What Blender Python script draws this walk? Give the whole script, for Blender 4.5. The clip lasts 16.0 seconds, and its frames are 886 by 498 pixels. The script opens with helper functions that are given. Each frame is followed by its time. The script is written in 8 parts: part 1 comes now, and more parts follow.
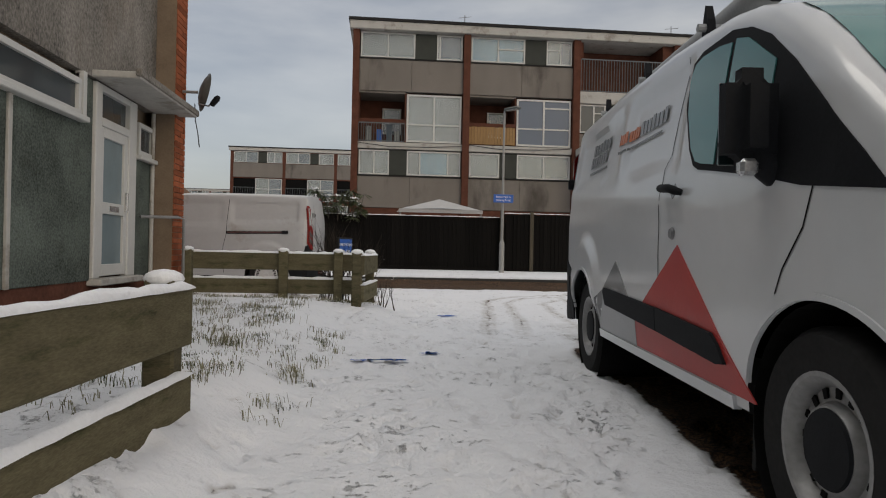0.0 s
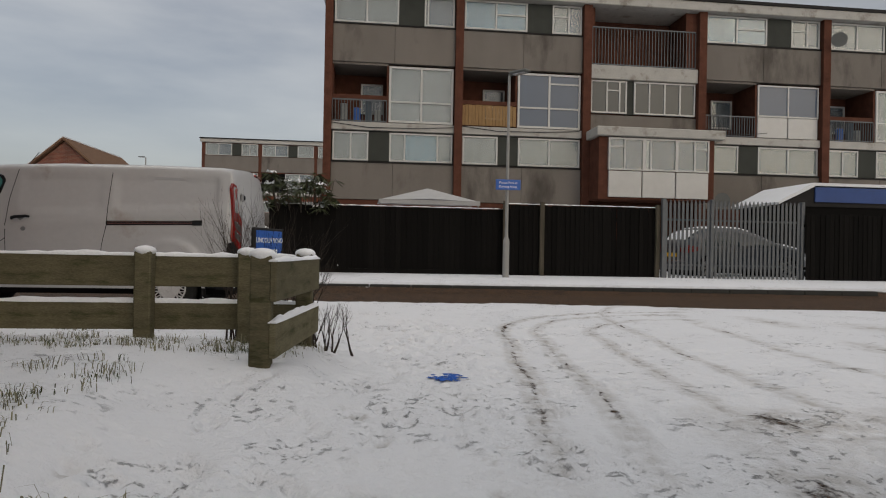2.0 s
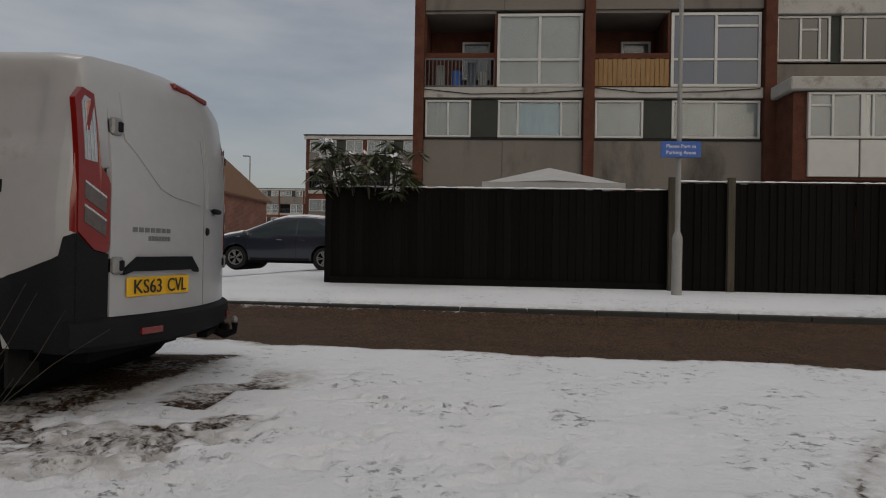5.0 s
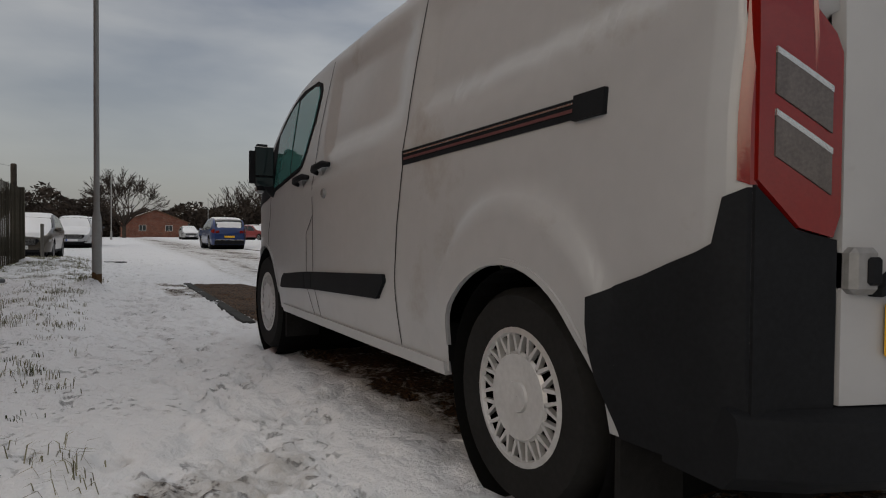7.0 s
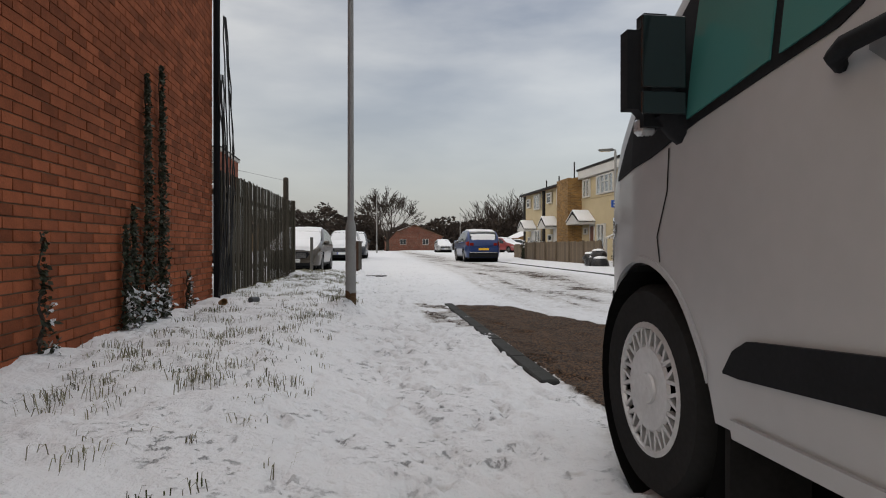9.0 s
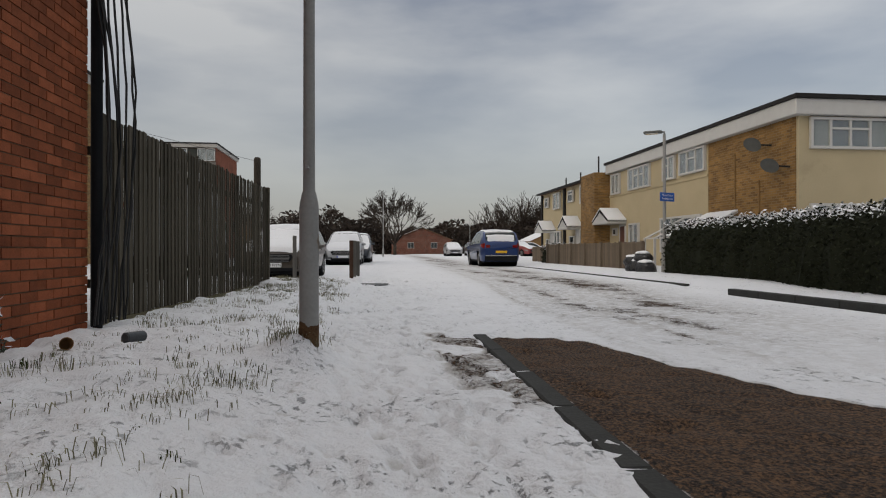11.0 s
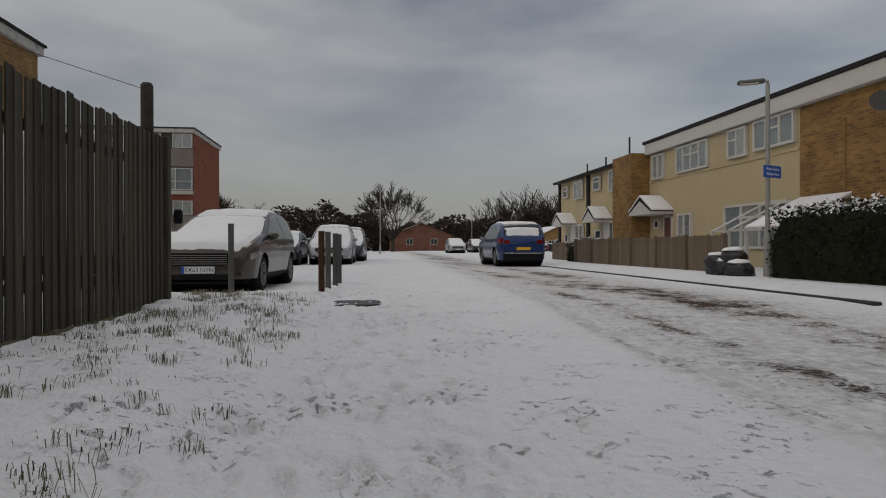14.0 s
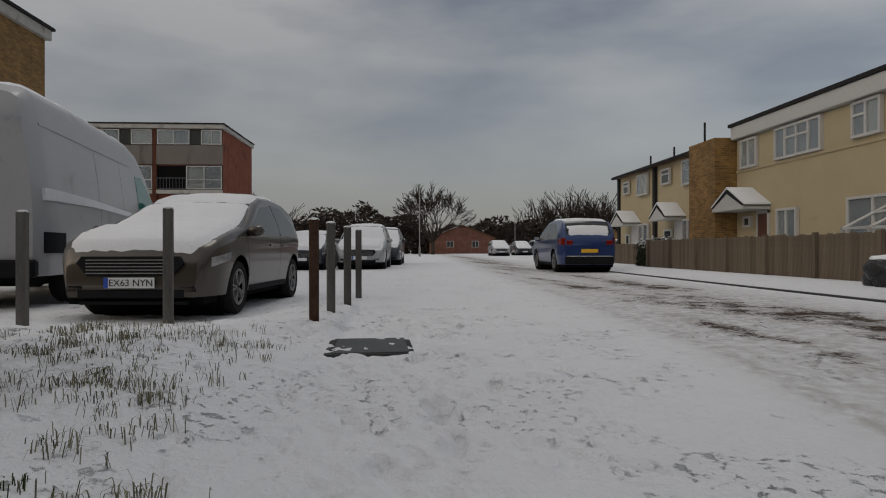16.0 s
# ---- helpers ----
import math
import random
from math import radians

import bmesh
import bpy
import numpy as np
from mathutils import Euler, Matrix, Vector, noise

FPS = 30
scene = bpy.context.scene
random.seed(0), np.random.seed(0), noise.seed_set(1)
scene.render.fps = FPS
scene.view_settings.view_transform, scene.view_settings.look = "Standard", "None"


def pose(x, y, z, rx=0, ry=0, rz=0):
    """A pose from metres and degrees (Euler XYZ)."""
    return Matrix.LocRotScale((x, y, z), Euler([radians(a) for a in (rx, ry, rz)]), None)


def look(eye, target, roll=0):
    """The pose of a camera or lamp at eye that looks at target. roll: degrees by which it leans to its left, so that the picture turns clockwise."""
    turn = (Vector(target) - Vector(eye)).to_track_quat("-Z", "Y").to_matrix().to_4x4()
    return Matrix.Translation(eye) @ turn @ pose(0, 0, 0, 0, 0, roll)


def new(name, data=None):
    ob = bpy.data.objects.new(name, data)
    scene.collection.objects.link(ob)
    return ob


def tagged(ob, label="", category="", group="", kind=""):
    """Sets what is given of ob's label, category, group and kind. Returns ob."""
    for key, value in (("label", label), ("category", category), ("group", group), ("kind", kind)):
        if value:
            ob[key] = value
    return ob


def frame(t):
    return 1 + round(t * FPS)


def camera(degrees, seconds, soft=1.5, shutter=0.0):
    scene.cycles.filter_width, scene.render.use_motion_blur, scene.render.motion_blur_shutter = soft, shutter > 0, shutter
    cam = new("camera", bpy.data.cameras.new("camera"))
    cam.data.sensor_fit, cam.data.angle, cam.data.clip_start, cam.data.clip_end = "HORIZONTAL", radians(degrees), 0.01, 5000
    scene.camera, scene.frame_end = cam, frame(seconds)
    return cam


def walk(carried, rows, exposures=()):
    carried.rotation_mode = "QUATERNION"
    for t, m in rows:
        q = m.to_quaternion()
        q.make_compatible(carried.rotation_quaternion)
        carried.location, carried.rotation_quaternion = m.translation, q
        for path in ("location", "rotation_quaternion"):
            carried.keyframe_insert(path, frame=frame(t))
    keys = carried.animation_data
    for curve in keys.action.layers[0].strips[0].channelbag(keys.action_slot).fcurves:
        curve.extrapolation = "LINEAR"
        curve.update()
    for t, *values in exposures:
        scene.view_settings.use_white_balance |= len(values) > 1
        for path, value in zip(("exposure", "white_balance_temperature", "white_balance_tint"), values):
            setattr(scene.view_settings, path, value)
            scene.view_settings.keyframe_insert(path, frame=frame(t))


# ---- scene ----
cam = camera(69.7, 16.0, soft=1.1)
PATH = [
    (0, (-0.771, 4.863, 0.847), (-0.588, 6.855, 0.852), 1.2),
    (0.5, (-0.708, 5.943, 0.836), (-0.512, 7.933, 0.841), 1.1),
    (1, (-0.626, 6.99, 0.835), (-0.415, 8.979, 0.839), 1.1),
    (1.5, (-0.536, 8.05, 0.844), (-0.315, 10.038, 0.847), 1.1),
    (2, (-0.443, 9.083, 0.85), (-0.221, 11.071, 0.853), 1.1),
    (2.5, (-0.395, 10.098, 0.853), (-0.19, 12.088, 0.856), 1.2),
    (3, (-0.315, 11.083, 0.864), (-0.134, 13.074, 0.866), 1.2),
    (3.2, (-0.291, 11.441, 0.857), (-0.116, 13.433, 0.855), 1.3),
    (5.3, (-0.114, 15.123, 0.849), (-0.431, 17.097, 0.854), 0.9),
    (5.5, (-0.182, 15.386, 0.852), (-0.706, 17.316, 0.851), 0.9),
    (6, (-0.423, 15.925, 0.843), (-1.514, 17.602, 0.845), 0.6),
    (6.5, (-0.848, 16.413, 0.818), (-2.318, 17.768, 0.8), 0.3),
    (7, (-1.466, 16.726, 0.793), (-3.212, 17.701, 0.75), 0.5),
    (7.5, (-2.104, 16.839, 0.763), (-3.994, 17.49, 0.704), 0.3),
    (8, (-2.838, 16.875, 0.761), (-4.78, 17.349, 0.718), 0.3),
    (8.5, (-3.561, 16.895, 0.755), (-5.53, 17.243, 0.728), 0.3),
    (9, (-4.337, 16.967, 0.755), (-6.32, 17.227, 0.747), 0.0),
    (9.2, (-4.665, 17.017, 0.738), (-6.65, 17.264, 0.736), 0.2),
    (11.5, (-9.195, 17.315, 0.676), (-11.182, 17.54, 0.685), -0.2),
    (12, (-10.07, 17.36, 0.711), (-12.06, 17.556, 0.72), -0.3),
    (12.5, (-10.967, 17.388, 0.677), (-12.959, 17.566, 0.688), -0.3),
    (13, (-11.921, 17.411, 0.681), (-13.913, 17.586, 0.69), -0.3),
    (13.5, (-12.869, 17.464, 0.679), (-14.858, 17.673, 0.686), -0.2),
    (14, (-13.87, 17.541, 0.675), (-15.856, 17.782, 0.669), -0.1),
    (14.5, (-14.836, 17.603, 0.668), (-16.823, 17.827, 0.682), -0.1),
    (15, (-15.776, 17.688, 0.664), (-17.767, 17.877, 0.675), -0.0),
    (15.5, (-16.77, 17.713, 0.664), (-18.765, 17.858, 0.677), -0.0),
    (16, (-17.736, 17.706, 0.646), (-19.732, 17.822, 0.649), -0.1),
]
walk(cam, [(t, look(eye, target, roll)) for t, eye, target, roll in PATH],
     exposures=[(0, 0.0), (1.5, -0.02), (3.0, -0.4), (5.5, -0.5), (6.2, -0.45), (7.0, -0.35), (8.0, 0.0), (9.0, 0.25), (11.5, -0.1), (12.5, -0.26), (14, -0.46), (16.0, -0.57)])

# ---------------------------------------------------------------- world and light
world = bpy.data.worlds.new("overcast")
scene.world = world
world.use_nodes = True
wn, wl = world.node_tree.nodes, world.node_tree.links
wn.clear()
w_out = wn.new("ShaderNodeOutputWorld")
w_sky = wn.new("ShaderNodeTexSky")
w_sky.sky_type, w_sky.sun_disc = "NISHITA", False
w_sky.sun_elevation, w_sky.sun_rotation = radians(28), radians(150)
w_sky.dust_density = 4.0
w_tex = wn.new("ShaderNodeTexCoord")
w_map = wn.new("ShaderNodeMapping")
w_map.inputs["Scale"].default_value = (1.0, 1.0, 3.6)
w_n1 = wn.new("ShaderNodeTexNoise")
w_n1.inputs["Scale"].default_value, w_n1.inputs["Detail"].default_value, w_n1.inputs["Roughness"].default_value = 2.3, 6.0, 0.5
w_ramp = wn.new("ShaderNodeValToRGB")
w_ramp.color_ramp.elements[0].position, w_ramp.color_ramp.elements[0].color = 0.36, (0.35, 0.352, 0.372, 1)
w_ramp.color_ramp.elements[1].position, w_ramp.color_ramp.elements[1].color = 0.66, (0.88, 0.84, 0.77, 1)
w_sep = wn.new("ShaderNodeSeparateXYZ")
w_hor = wn.new("ShaderNodeMapRange")
w_hor.inputs["From Min"].default_value, w_hor.inputs["From Max"].default_value = 0.0, 0.35
w_mixh = wn.new("ShaderNodeMix")
w_mixh.data_type = "RGBA"
w_mixh.inputs["A"].default_value = (0.60, 0.59, 0.575, 1)
w_bg1, w_bg2, w_add = wn.new("ShaderNodeBackground"), wn.new("ShaderNodeBackground"), wn.new("ShaderNodeAddShader")
w_bg1.inputs["Strength"].default_value = 0.05
w_bg2.inputs["Strength"].default_value = 0.5
w_zen = wn.new("ShaderNodeMapRange")
w_zen.inputs["From Min"].default_value, w_zen.inputs["From Max"].default_value = 0.3, 0.95
w_zen.inputs["To Min"].default_value, w_zen.inputs["To Max"].default_value = 0.5, 0.95
wl.new(w_sep.outputs["Z"], w_zen.inputs["Value"])
wl.new(w_zen.outputs["Result"], w_bg2.inputs["Strength"])
wl.new(w_tex.outputs["Generated"], w_map.inputs["Vector"])
wl.new(w_map.outputs["Vector"], w_n1.inputs["Vector"])
wl.new(w_n1.outputs["Fac"], w_ramp.inputs["Fac"])
wl.new(w_tex.outputs["Generated"], w_sep.inputs["Vector"])
wl.new(w_sep.outputs["Z"], w_hor.inputs["Value"])
wl.new(w_hor.outputs["Result"], w_mixh.inputs["Factor"])
wl.new(w_ramp.outputs["Color"], w_mixh.inputs["B"])
wl.new(w_sky.outputs["Color"], w_bg1.inputs["Color"])
wl.new(w_mixh.outputs["Result"], w_bg2.inputs["Color"])
wl.new(w_bg1.outputs["Background"], w_add.inputs[0])
wl.new(w_bg2.outputs["Background"], w_add.inputs[1])
wl.new(w_add.outputs["Shader"], w_out.inputs["Surface"])

sun = new("sun", bpy.data.lights.new("sun", "SUN"))
sun.data.energy, sun.data.angle, sun.data.color = 0.6, radians(25), (1.0, 0.95, 0.88)
sun.matrix_world = look((0, 0, 50), (14, -4, 0))


# ---------------------------------------------------------------- materials
def mat(name, color, rough=0.8, metal=0.0, var=0.15, scale=6.0, fine=60.0, bump=0.15, dist=0.01, dark=None, coat=0.0,
        island=0.0, stain=0.0, stretch=(1, 1, 1), random=0.0):
    """A surface with two scales of variation and a fine relief. dark: a second colour in patches, by stain."""
    m = bpy.data.materials.new(name)
    m.use_nodes = True
    n, l = m.node_tree.nodes, m.node_tree.links
    b = n["Principled BSDF"]
    tc = n.new("ShaderNodeTexCoord")
    mp = n.new("ShaderNodeMapping")
    mp.inputs["Scale"].default_value = stretch
    l.new(tc.outputs["Object"], mp.inputs["Vector"])
    big, small = n.new("ShaderNodeTexNoise"), n.new("ShaderNodeTexNoise")
    big.inputs["Scale"].default_value, big.inputs["Detail"].default_value = scale, 5.0
    small.inputs["Scale"].default_value, small.inputs["Detail"].default_value = fine, 4.0
    l.new(mp.outputs["Vector"], big.inputs["Vector"])
    l.new(mp.outputs["Vector"], small.inputs["Vector"])
    add = n.new("ShaderNodeMath")
    add.operation = "ADD"
    l.new(big.outputs["Fac"], add.inputs[0])
    l.new(small.outputs["Fac"], add.inputs[1])
    rng = n.new("ShaderNodeMapRange")
    rng.inputs["From Min"].default_value, rng.inputs["From Max"].default_value = 0.6, 1.4
    rng.inputs["To Min"].default_value, rng.inputs["To Max"].default_value = 1.0 - var, 1.0 + var
    l.new(add.outputs[0], rng.inputs["Value"])
    base = n.new("ShaderNodeRGB")
    base.outputs[0].default_value = (*color, 1)
    last = base.outputs[0]
    if dark:
        mask = n.new("ShaderNodeTexNoise")
        mask.inputs["Scale"].default_value, mask.inputs["Detail"].default_value, mask.inputs["Roughness"].default_value = scale * 0.6, 8.0, 0.65
        l.new(mp.outputs["Vector"], mask.inputs["Vector"])
        mr = n.new("ShaderNodeMapRange")
        mr.inputs["From Min"].default_value, mr.inputs["From Max"].default_value = 0.62 - stain, 0.74 - stain
        l.new(mask.outputs["Fac"], mr.inputs["Value"])
        mx = n.new("ShaderNodeMix")
        mx.data_type = "RGBA"
        mx.inputs["B"].default_value = (*dark, 1)
        l.new(last, mx.inputs["A"])
        l.new(mr.outputs["Result"], mx.inputs["Factor"])
        last = mx.outputs["Result"]
    hs = n.new("ShaderNodeHueSaturation")
    l.new(last, hs.inputs["Color"])
    value = rng.outputs["Result"]
    if random or island:
        info = n.new("ShaderNodeObjectInfo") if random else n.new("ShaderNodeNewGeometry")
        rr = n.new("ShaderNodeMapRange")
        k = random or island
        rr.inputs["To Min"].default_value, rr.inputs["To Max"].default_value = 1 - k, 1 + k
        l.new(info.outputs["Random" if random else "Random Per Island"], rr.inputs["Value"])
        mu = n.new("ShaderNodeMath")
        mu.operation = "MULTIPLY"
        l.new(value, mu.inputs[0])
        l.new(rr.outputs["Result"], mu.inputs[1])
        value = mu.outputs[0]
    l.new(value, hs.inputs["Value"])
    l.new(hs.outputs["Color"], b.inputs["Base Color"])
    b.inputs["Roughness"].default_value, b.inputs["Metallic"].default_value = rough, metal
    b.inputs["Specular IOR Level"].default_value = 0.12 if rough > 0.65 else 0.5
    b.inputs["Coat Weight"].default_value, b.inputs["Coat Roughness"].default_value = coat, 0.08
    if bump:
        bp = n.new("ShaderNodeBump")
        bp.inputs["Strength"].default_value, bp.inputs["Distance"].default_value = bump, dist
        l.new(add.outputs[0], bp.inputs["Height"])
        l.new(bp.outputs["Normal"], b.inputs["Normal"])
    return m


def glass(name, tint, rough=0.03, clear=0.0):
    """Window glass: dark and glossy; clear lets part of the light through."""
    m = bpy.data.materials.new(name)
    m.use_nodes = True
    b = m.node_tree.nodes["Principled BSDF"]
    b.inputs["Base Color"].default_value = (*tint, 1)
    b.inputs["Roughness"].default_value, b.inputs["IOR"].default_value = rough, 1.5
    b.inputs["Transmission Weight"].default_value = clear
    return m


M = dict(
    snow=mat("snow", (0.76, 0.775, 0.80), 0.75, var=0.05, scale=3, fine=40, bump=0.35, dist=0.03),
    van=mat("van_paint", (0.52, 0.535, 0.55), 0.3, var=0.04, scale=2, fine=9, bump=0, coat=0.5, dark=(0.45, 0.44, 0.42), stain=-0.02),
    van_dirty=mat("dirty_van_paint", (0.37, 0.375, 0.385), 0.38, var=0.05, scale=2.2, fine=14, bump=0, coat=0.35, dark=(0.27, 0.25, 0.225), stain=0.03),
    plastic=mat("black_plastic", (0.011, 0.012, 0.014), 0.7, var=0.25, scale=5, fine=80, bump=0.1, dist=0.003),
    rubber=mat("rubber", (0.018, 0.018, 0.018), 0.85, var=0.25, scale=8, fine=60, bump=0.2, dist=0.004),
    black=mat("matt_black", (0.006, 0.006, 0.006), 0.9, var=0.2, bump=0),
    hub=mat("silver_hub_cap", (0.52, 0.52, 0.52), 0.4, 0.35, var=0.14, scale=10, fine=50, bump=0.05),
    steel_wheel=mat("grey_steel_wheel", (0.24, 0.24, 0.24), 0.5, 0.4, var=0.2, scale=12, fine=50, bump=0.05),
    chrome=mat("bright_metal", (0.6, 0.6, 0.6), 0.25, 0.9, var=0.1, bump=0),
    red_lens=mat("red_lens", (0.17, 0.006, 0.005), 0.12, var=0.1, scale=30, fine=120, bump=0.1, dist=0.003, coat=0.6),
    clear_lens=mat("clear_lens", (0.42, 0.43, 0.44), 0.12, 0.55, var=0.3, scale=25, fine=140, bump=0.25, dist=0.004, coat=0.6),
    smoked_lens=mat("smoked_lens", (0.10, 0.085, 0.08), 0.15, 0.3, var=0.3, scale=25, fine=140, bump=0.25, dist=0.004, coat=0.6),
    rail_red=mat("dark_red_rail", (0.10, 0.035, 0.035), 0.5, var=0.2, bump=0),
    orange_lens=mat("orange_lens", (0.55, 0.16, 0.03), 0.15, var=0.1, bump=0, coat=0.5),
    plate_yellow=mat("yellow_plate", (0.75, 0.43, 0.02), 0.4, var=0.06, bump=0),
    plate_white=mat("white_plate", (0.72, 0.74, 0.74), 0.4, var=0.05, bump=0),
    plate_blue=mat("plate_blue", (0.02, 0.07, 0.42), 0.4, var=0.05, bump=0),
    letters=mat("plate_letters", (0.012, 0.012, 0.012), 0.5, var=0.05, bump=0),
    white_letters=mat("white_letters", (0.75, 0.77, 0.8), 0.5, var=0.05, bump=0),
    sign_blue=mat("sign_blue", (0.015, 0.10, 0.42), 0.4, var=0.12, scale=4, bump=0),
    red_decal=mat("red_decal", (0.36, 0.022, 0.018), 0.5, var=0.08, bump=0, coat=0.1),
    grey_decal=mat("grey_decal", (0.14, 0.145, 0.15), 0.35, var=0.08, bump=0, coat=0.4),
    orange_decal=mat("orange_decal", (0.5, 0.16, 0.07), 0.4, var=0.05, bump=0),
    car_glass=glass("car_glass", (0.012, 0.02, 0.022)),
    van_glass=glass("van_glass", (0.05, 0.17, 0.16)),
    pane=glass("window_pane", (0.05, 0.06, 0.065), 0.06),
    pane_blue=glass("blue_window_pane", (0.09, 0.12, 0.17), 0.06),
    upvc=mat("white_frame", (0.52, 0.52, 0.505), 0.45, var=0.07, scale=4, fine=30, bump=0.05),
    old_white=mat("old_white_paint", (0.42, 0.41, 0.385), 0.7, var=0.12, scale=3, fine=20, bump=0.15, dark=(0.26, 0.24, 0.21), stain=0.07),
    concrete=mat("exposed_aggregate", (0.185, 0.168, 0.15), 0.9, var=0.22, scale=0.9, fine=70, bump=0.5, dist=0.01, dark=(0.095, 0.085, 0.075), stain=0.08, stretch=(1, 1, 0.35)),
    pebble=mat("pebble_dash", (0.205, 0.19, 0.17), 0.9, var=0.75, scale=1.5, fine=40, bump=0.9, dist=0.02, dark=(0.16, 0.14, 0.12), stain=0.05, stretch=(1, 1, 0.6)),
    green_panel=mat("green_pebble_panel", (0.092, 0.108, 0.095), 0.85, var=0.8, scale=1.5, fine=42, bump=0.9, dist=0.015, dark=(0.055, 0.06, 0.05), stain=0.04),
    grey_panel=mat("grey_green_panel", (0.05, 0.054, 0.048), 0.7, var=0.2, scale=2, fine=30, bump=0.2),
    brick=mat("red_brick", (0.25, 0.078, 0.036), 0.9, var=0.3, scale=9, fine=70, bump=0.5, dist=0.006, random=0.28),
    brick_far=mat("red_brick_wall", (0.20, 0.075, 0.048), 0.9, var=0.3, scale=1.5, fine=14, bump=0.3, dark=(0.12, 0.05, 0.035), stain=0.05),
    brick_dark=mat("dark_brown_brick", (0.10, 0.042, 0.028), 0.9, var=0.35, scale=3, fine=22, bump=0.4, dist=0.01),
    mortar=mat("mortar", (0.19, 0.145, 0.105), 0.95, var=0.2, scale=4, fine=60, bump=0.4, dist=0.004),
    yellow_brick=mat("yellow_brick", (0.30, 0.175, 0.07), 0.9, var=0.3, scale=8, fine=50, bump=0.4, dist=0.006, random=0.3),
    yellow_wall=mat("yellow_brick_wall", (0.25, 0.155, 0.07), 0.9, var=0.35, scale=2.5, fine=16, bump=0.4, dark=(0.16, 0.10, 0.05), stain=0.05),
    cream=mat("cream_render", (0.46, 0.39, 0.255), 0.85, var=0.07, scale=1.2, fine=30, bump=0.2, dark=(0.38, 0.32, 0.21), stain=0.0),
    roof=mat("roof_tiles", (0.16, 0.095, 0.06), 0.85, var=0.3, scale=4, fine=20, bump=0.4),
    felt=mat("dark_trim", (0.025, 0.024, 0.024), 0.7, var=0.2, bump=0.1),
    fence=mat("weathered_board", (0.085, 0.075, 0.057), 0.9, var=0.4, scale=3, fine=40, bump=0.6, dist=0.006, stretch=(6, 6, 0.5), dark=(0.045, 0.048, 0.032), stain=0.06, random=0.25),
    rail=mat("mossy_rail", (0.115, 0.102, 0.062), 0.9, var=0.4, scale=4, fine=40, bump=0.6, dist=0.006, stretch=(1, 1, 4), dark=(0.06, 0.06, 0.028), stain=0.08, random=0.15),
    tan_fence=mat("tan_board", (0.15, 0.12, 0.09), 0.9, var=0.3, scale=3, fine=30, bump=0.4, stretch=(5, 5, 0.6), random=0.18),
    black_board=mat("black_stained_board", (0.005, 0.0045, 0.004), 0.85, var=0.5, scale=2, fine=30, bump=0.5, stretch=(6, 6, 0.4), random=0.3),
    palisade=mat("galvanised_steel", (0.11, 0.12, 0.13), 0.6, 0.3, var=0.15, scale=5, fine=30, bump=0.1),
    pole=mat("grey_pole_paint", (0.27, 0.27, 0.26), 0.65, 0.0, var=0.12, scale=5, fine=40, bump=0.25, dist=0.004, dark=(0.28, 0.235, 0.20), stain=0.03),
    flaked=mat("flaked_undercoat", (0.22, 0.185, 0.155), 0.85, var=0.3, scale=18, fine=90, bump=0.4, dist=0.003),
    rust=mat("rust", (0.10, 0.058, 0.03), 0.9, var=0.5, scale=14, fine=60, bump=0.6),
    pole_far=mat("galvanised_pole", (0.30, 0.31, 0.31), 0.6, 0.2, var=0.12, bump=0.05),
    bollard=mat("weathered_timber_post", (0.12, 0.115, 0.105), 0.9, var=0.35, scale=5, fine=40, bump=0.5, stretch=(6, 6, 0.5), random=0.2),
    bollard_brown=mat("brown_timber_post", (0.07, 0.04, 0.028), 0.9, var=0.4, scale=5, fine=30, bump=0.5, dark=(0.16, 0.14, 0.12), stain=0.03),
    bark=mat("bark", (0.065, 0.055, 0.045), 0.95, var=0.35, scale=8, fine=40, bump=0.6),
    twig=mat("twig", (0.045, 0.036, 0.03), 0.95, var=0.3, bump=0, island=0.3),
    woods=mat("bare_woods", (0.045, 0.036, 0.03), 0.95, var=0.35, scale=0.4, fine=3, bump=0, island=0.35),
    leaf=mat("evergreen_leaf", (0.05, 0.062, 0.022), 0.55, var=0.3, bump=0, island=0.4),
    hedge=mat("hedge_leaf", (0.018, 0.021, 0.011), 0.8, var=0.3, bump=0, island=0.5),
    ivy=mat("ivy_leaf", (0.03, 0.038, 0.02), 0.6, var=0.3, bump=0, island=0.5),
    green_grass=mat("green_grass", (0.05, 0.062, 0.022), 0.8, var=0.3, bump=0, island=0.5),
    grass=mat("dry_grass", (0.20, 0.19, 0.125), 0.85, var=0.3, bump=0, island=0.45),
    kerb=mat("kerb_stone", (0.045, 0.046, 0.044), 0.8, var=0.25, scale=4, fine=50, bump=0.3),
    iron=mat("iron_cover", (0.055, 0.058, 0.06), 0.6, 0.3, var=0.3, scale=8, fine=60, bump=0.4),
    cable=mat("black_cable", (0.012, 0.012, 0.012), 0.6, var=0.1, bump=0),
    dish=mat("satellite_dish_grey", (0.10, 0.105, 0.10), 0.6, var=0.2, scale=5, bump=0.1),
    curtain=mat("pale_curtain", (0.265, 0.281, 0.273), 0.9, var=0.45, scale=2.2, fine=9, bump=0.2, stretch=(6, 1, 0.25)),
    curtain_blue=mat("blue_curtain", (0.22, 0.36, 0.44), 0.9, var=0.45, scale=2.2, fine=9, bump=0.2, stretch=(6, 1, 0.25)),
    curtain_dark=mat("dark_curtain", (0.10, 0.13, 0.16), 0.9, var=0.45, scale=4, fine=20, bump=0.2, stretch=(5, 1, 0.5)),
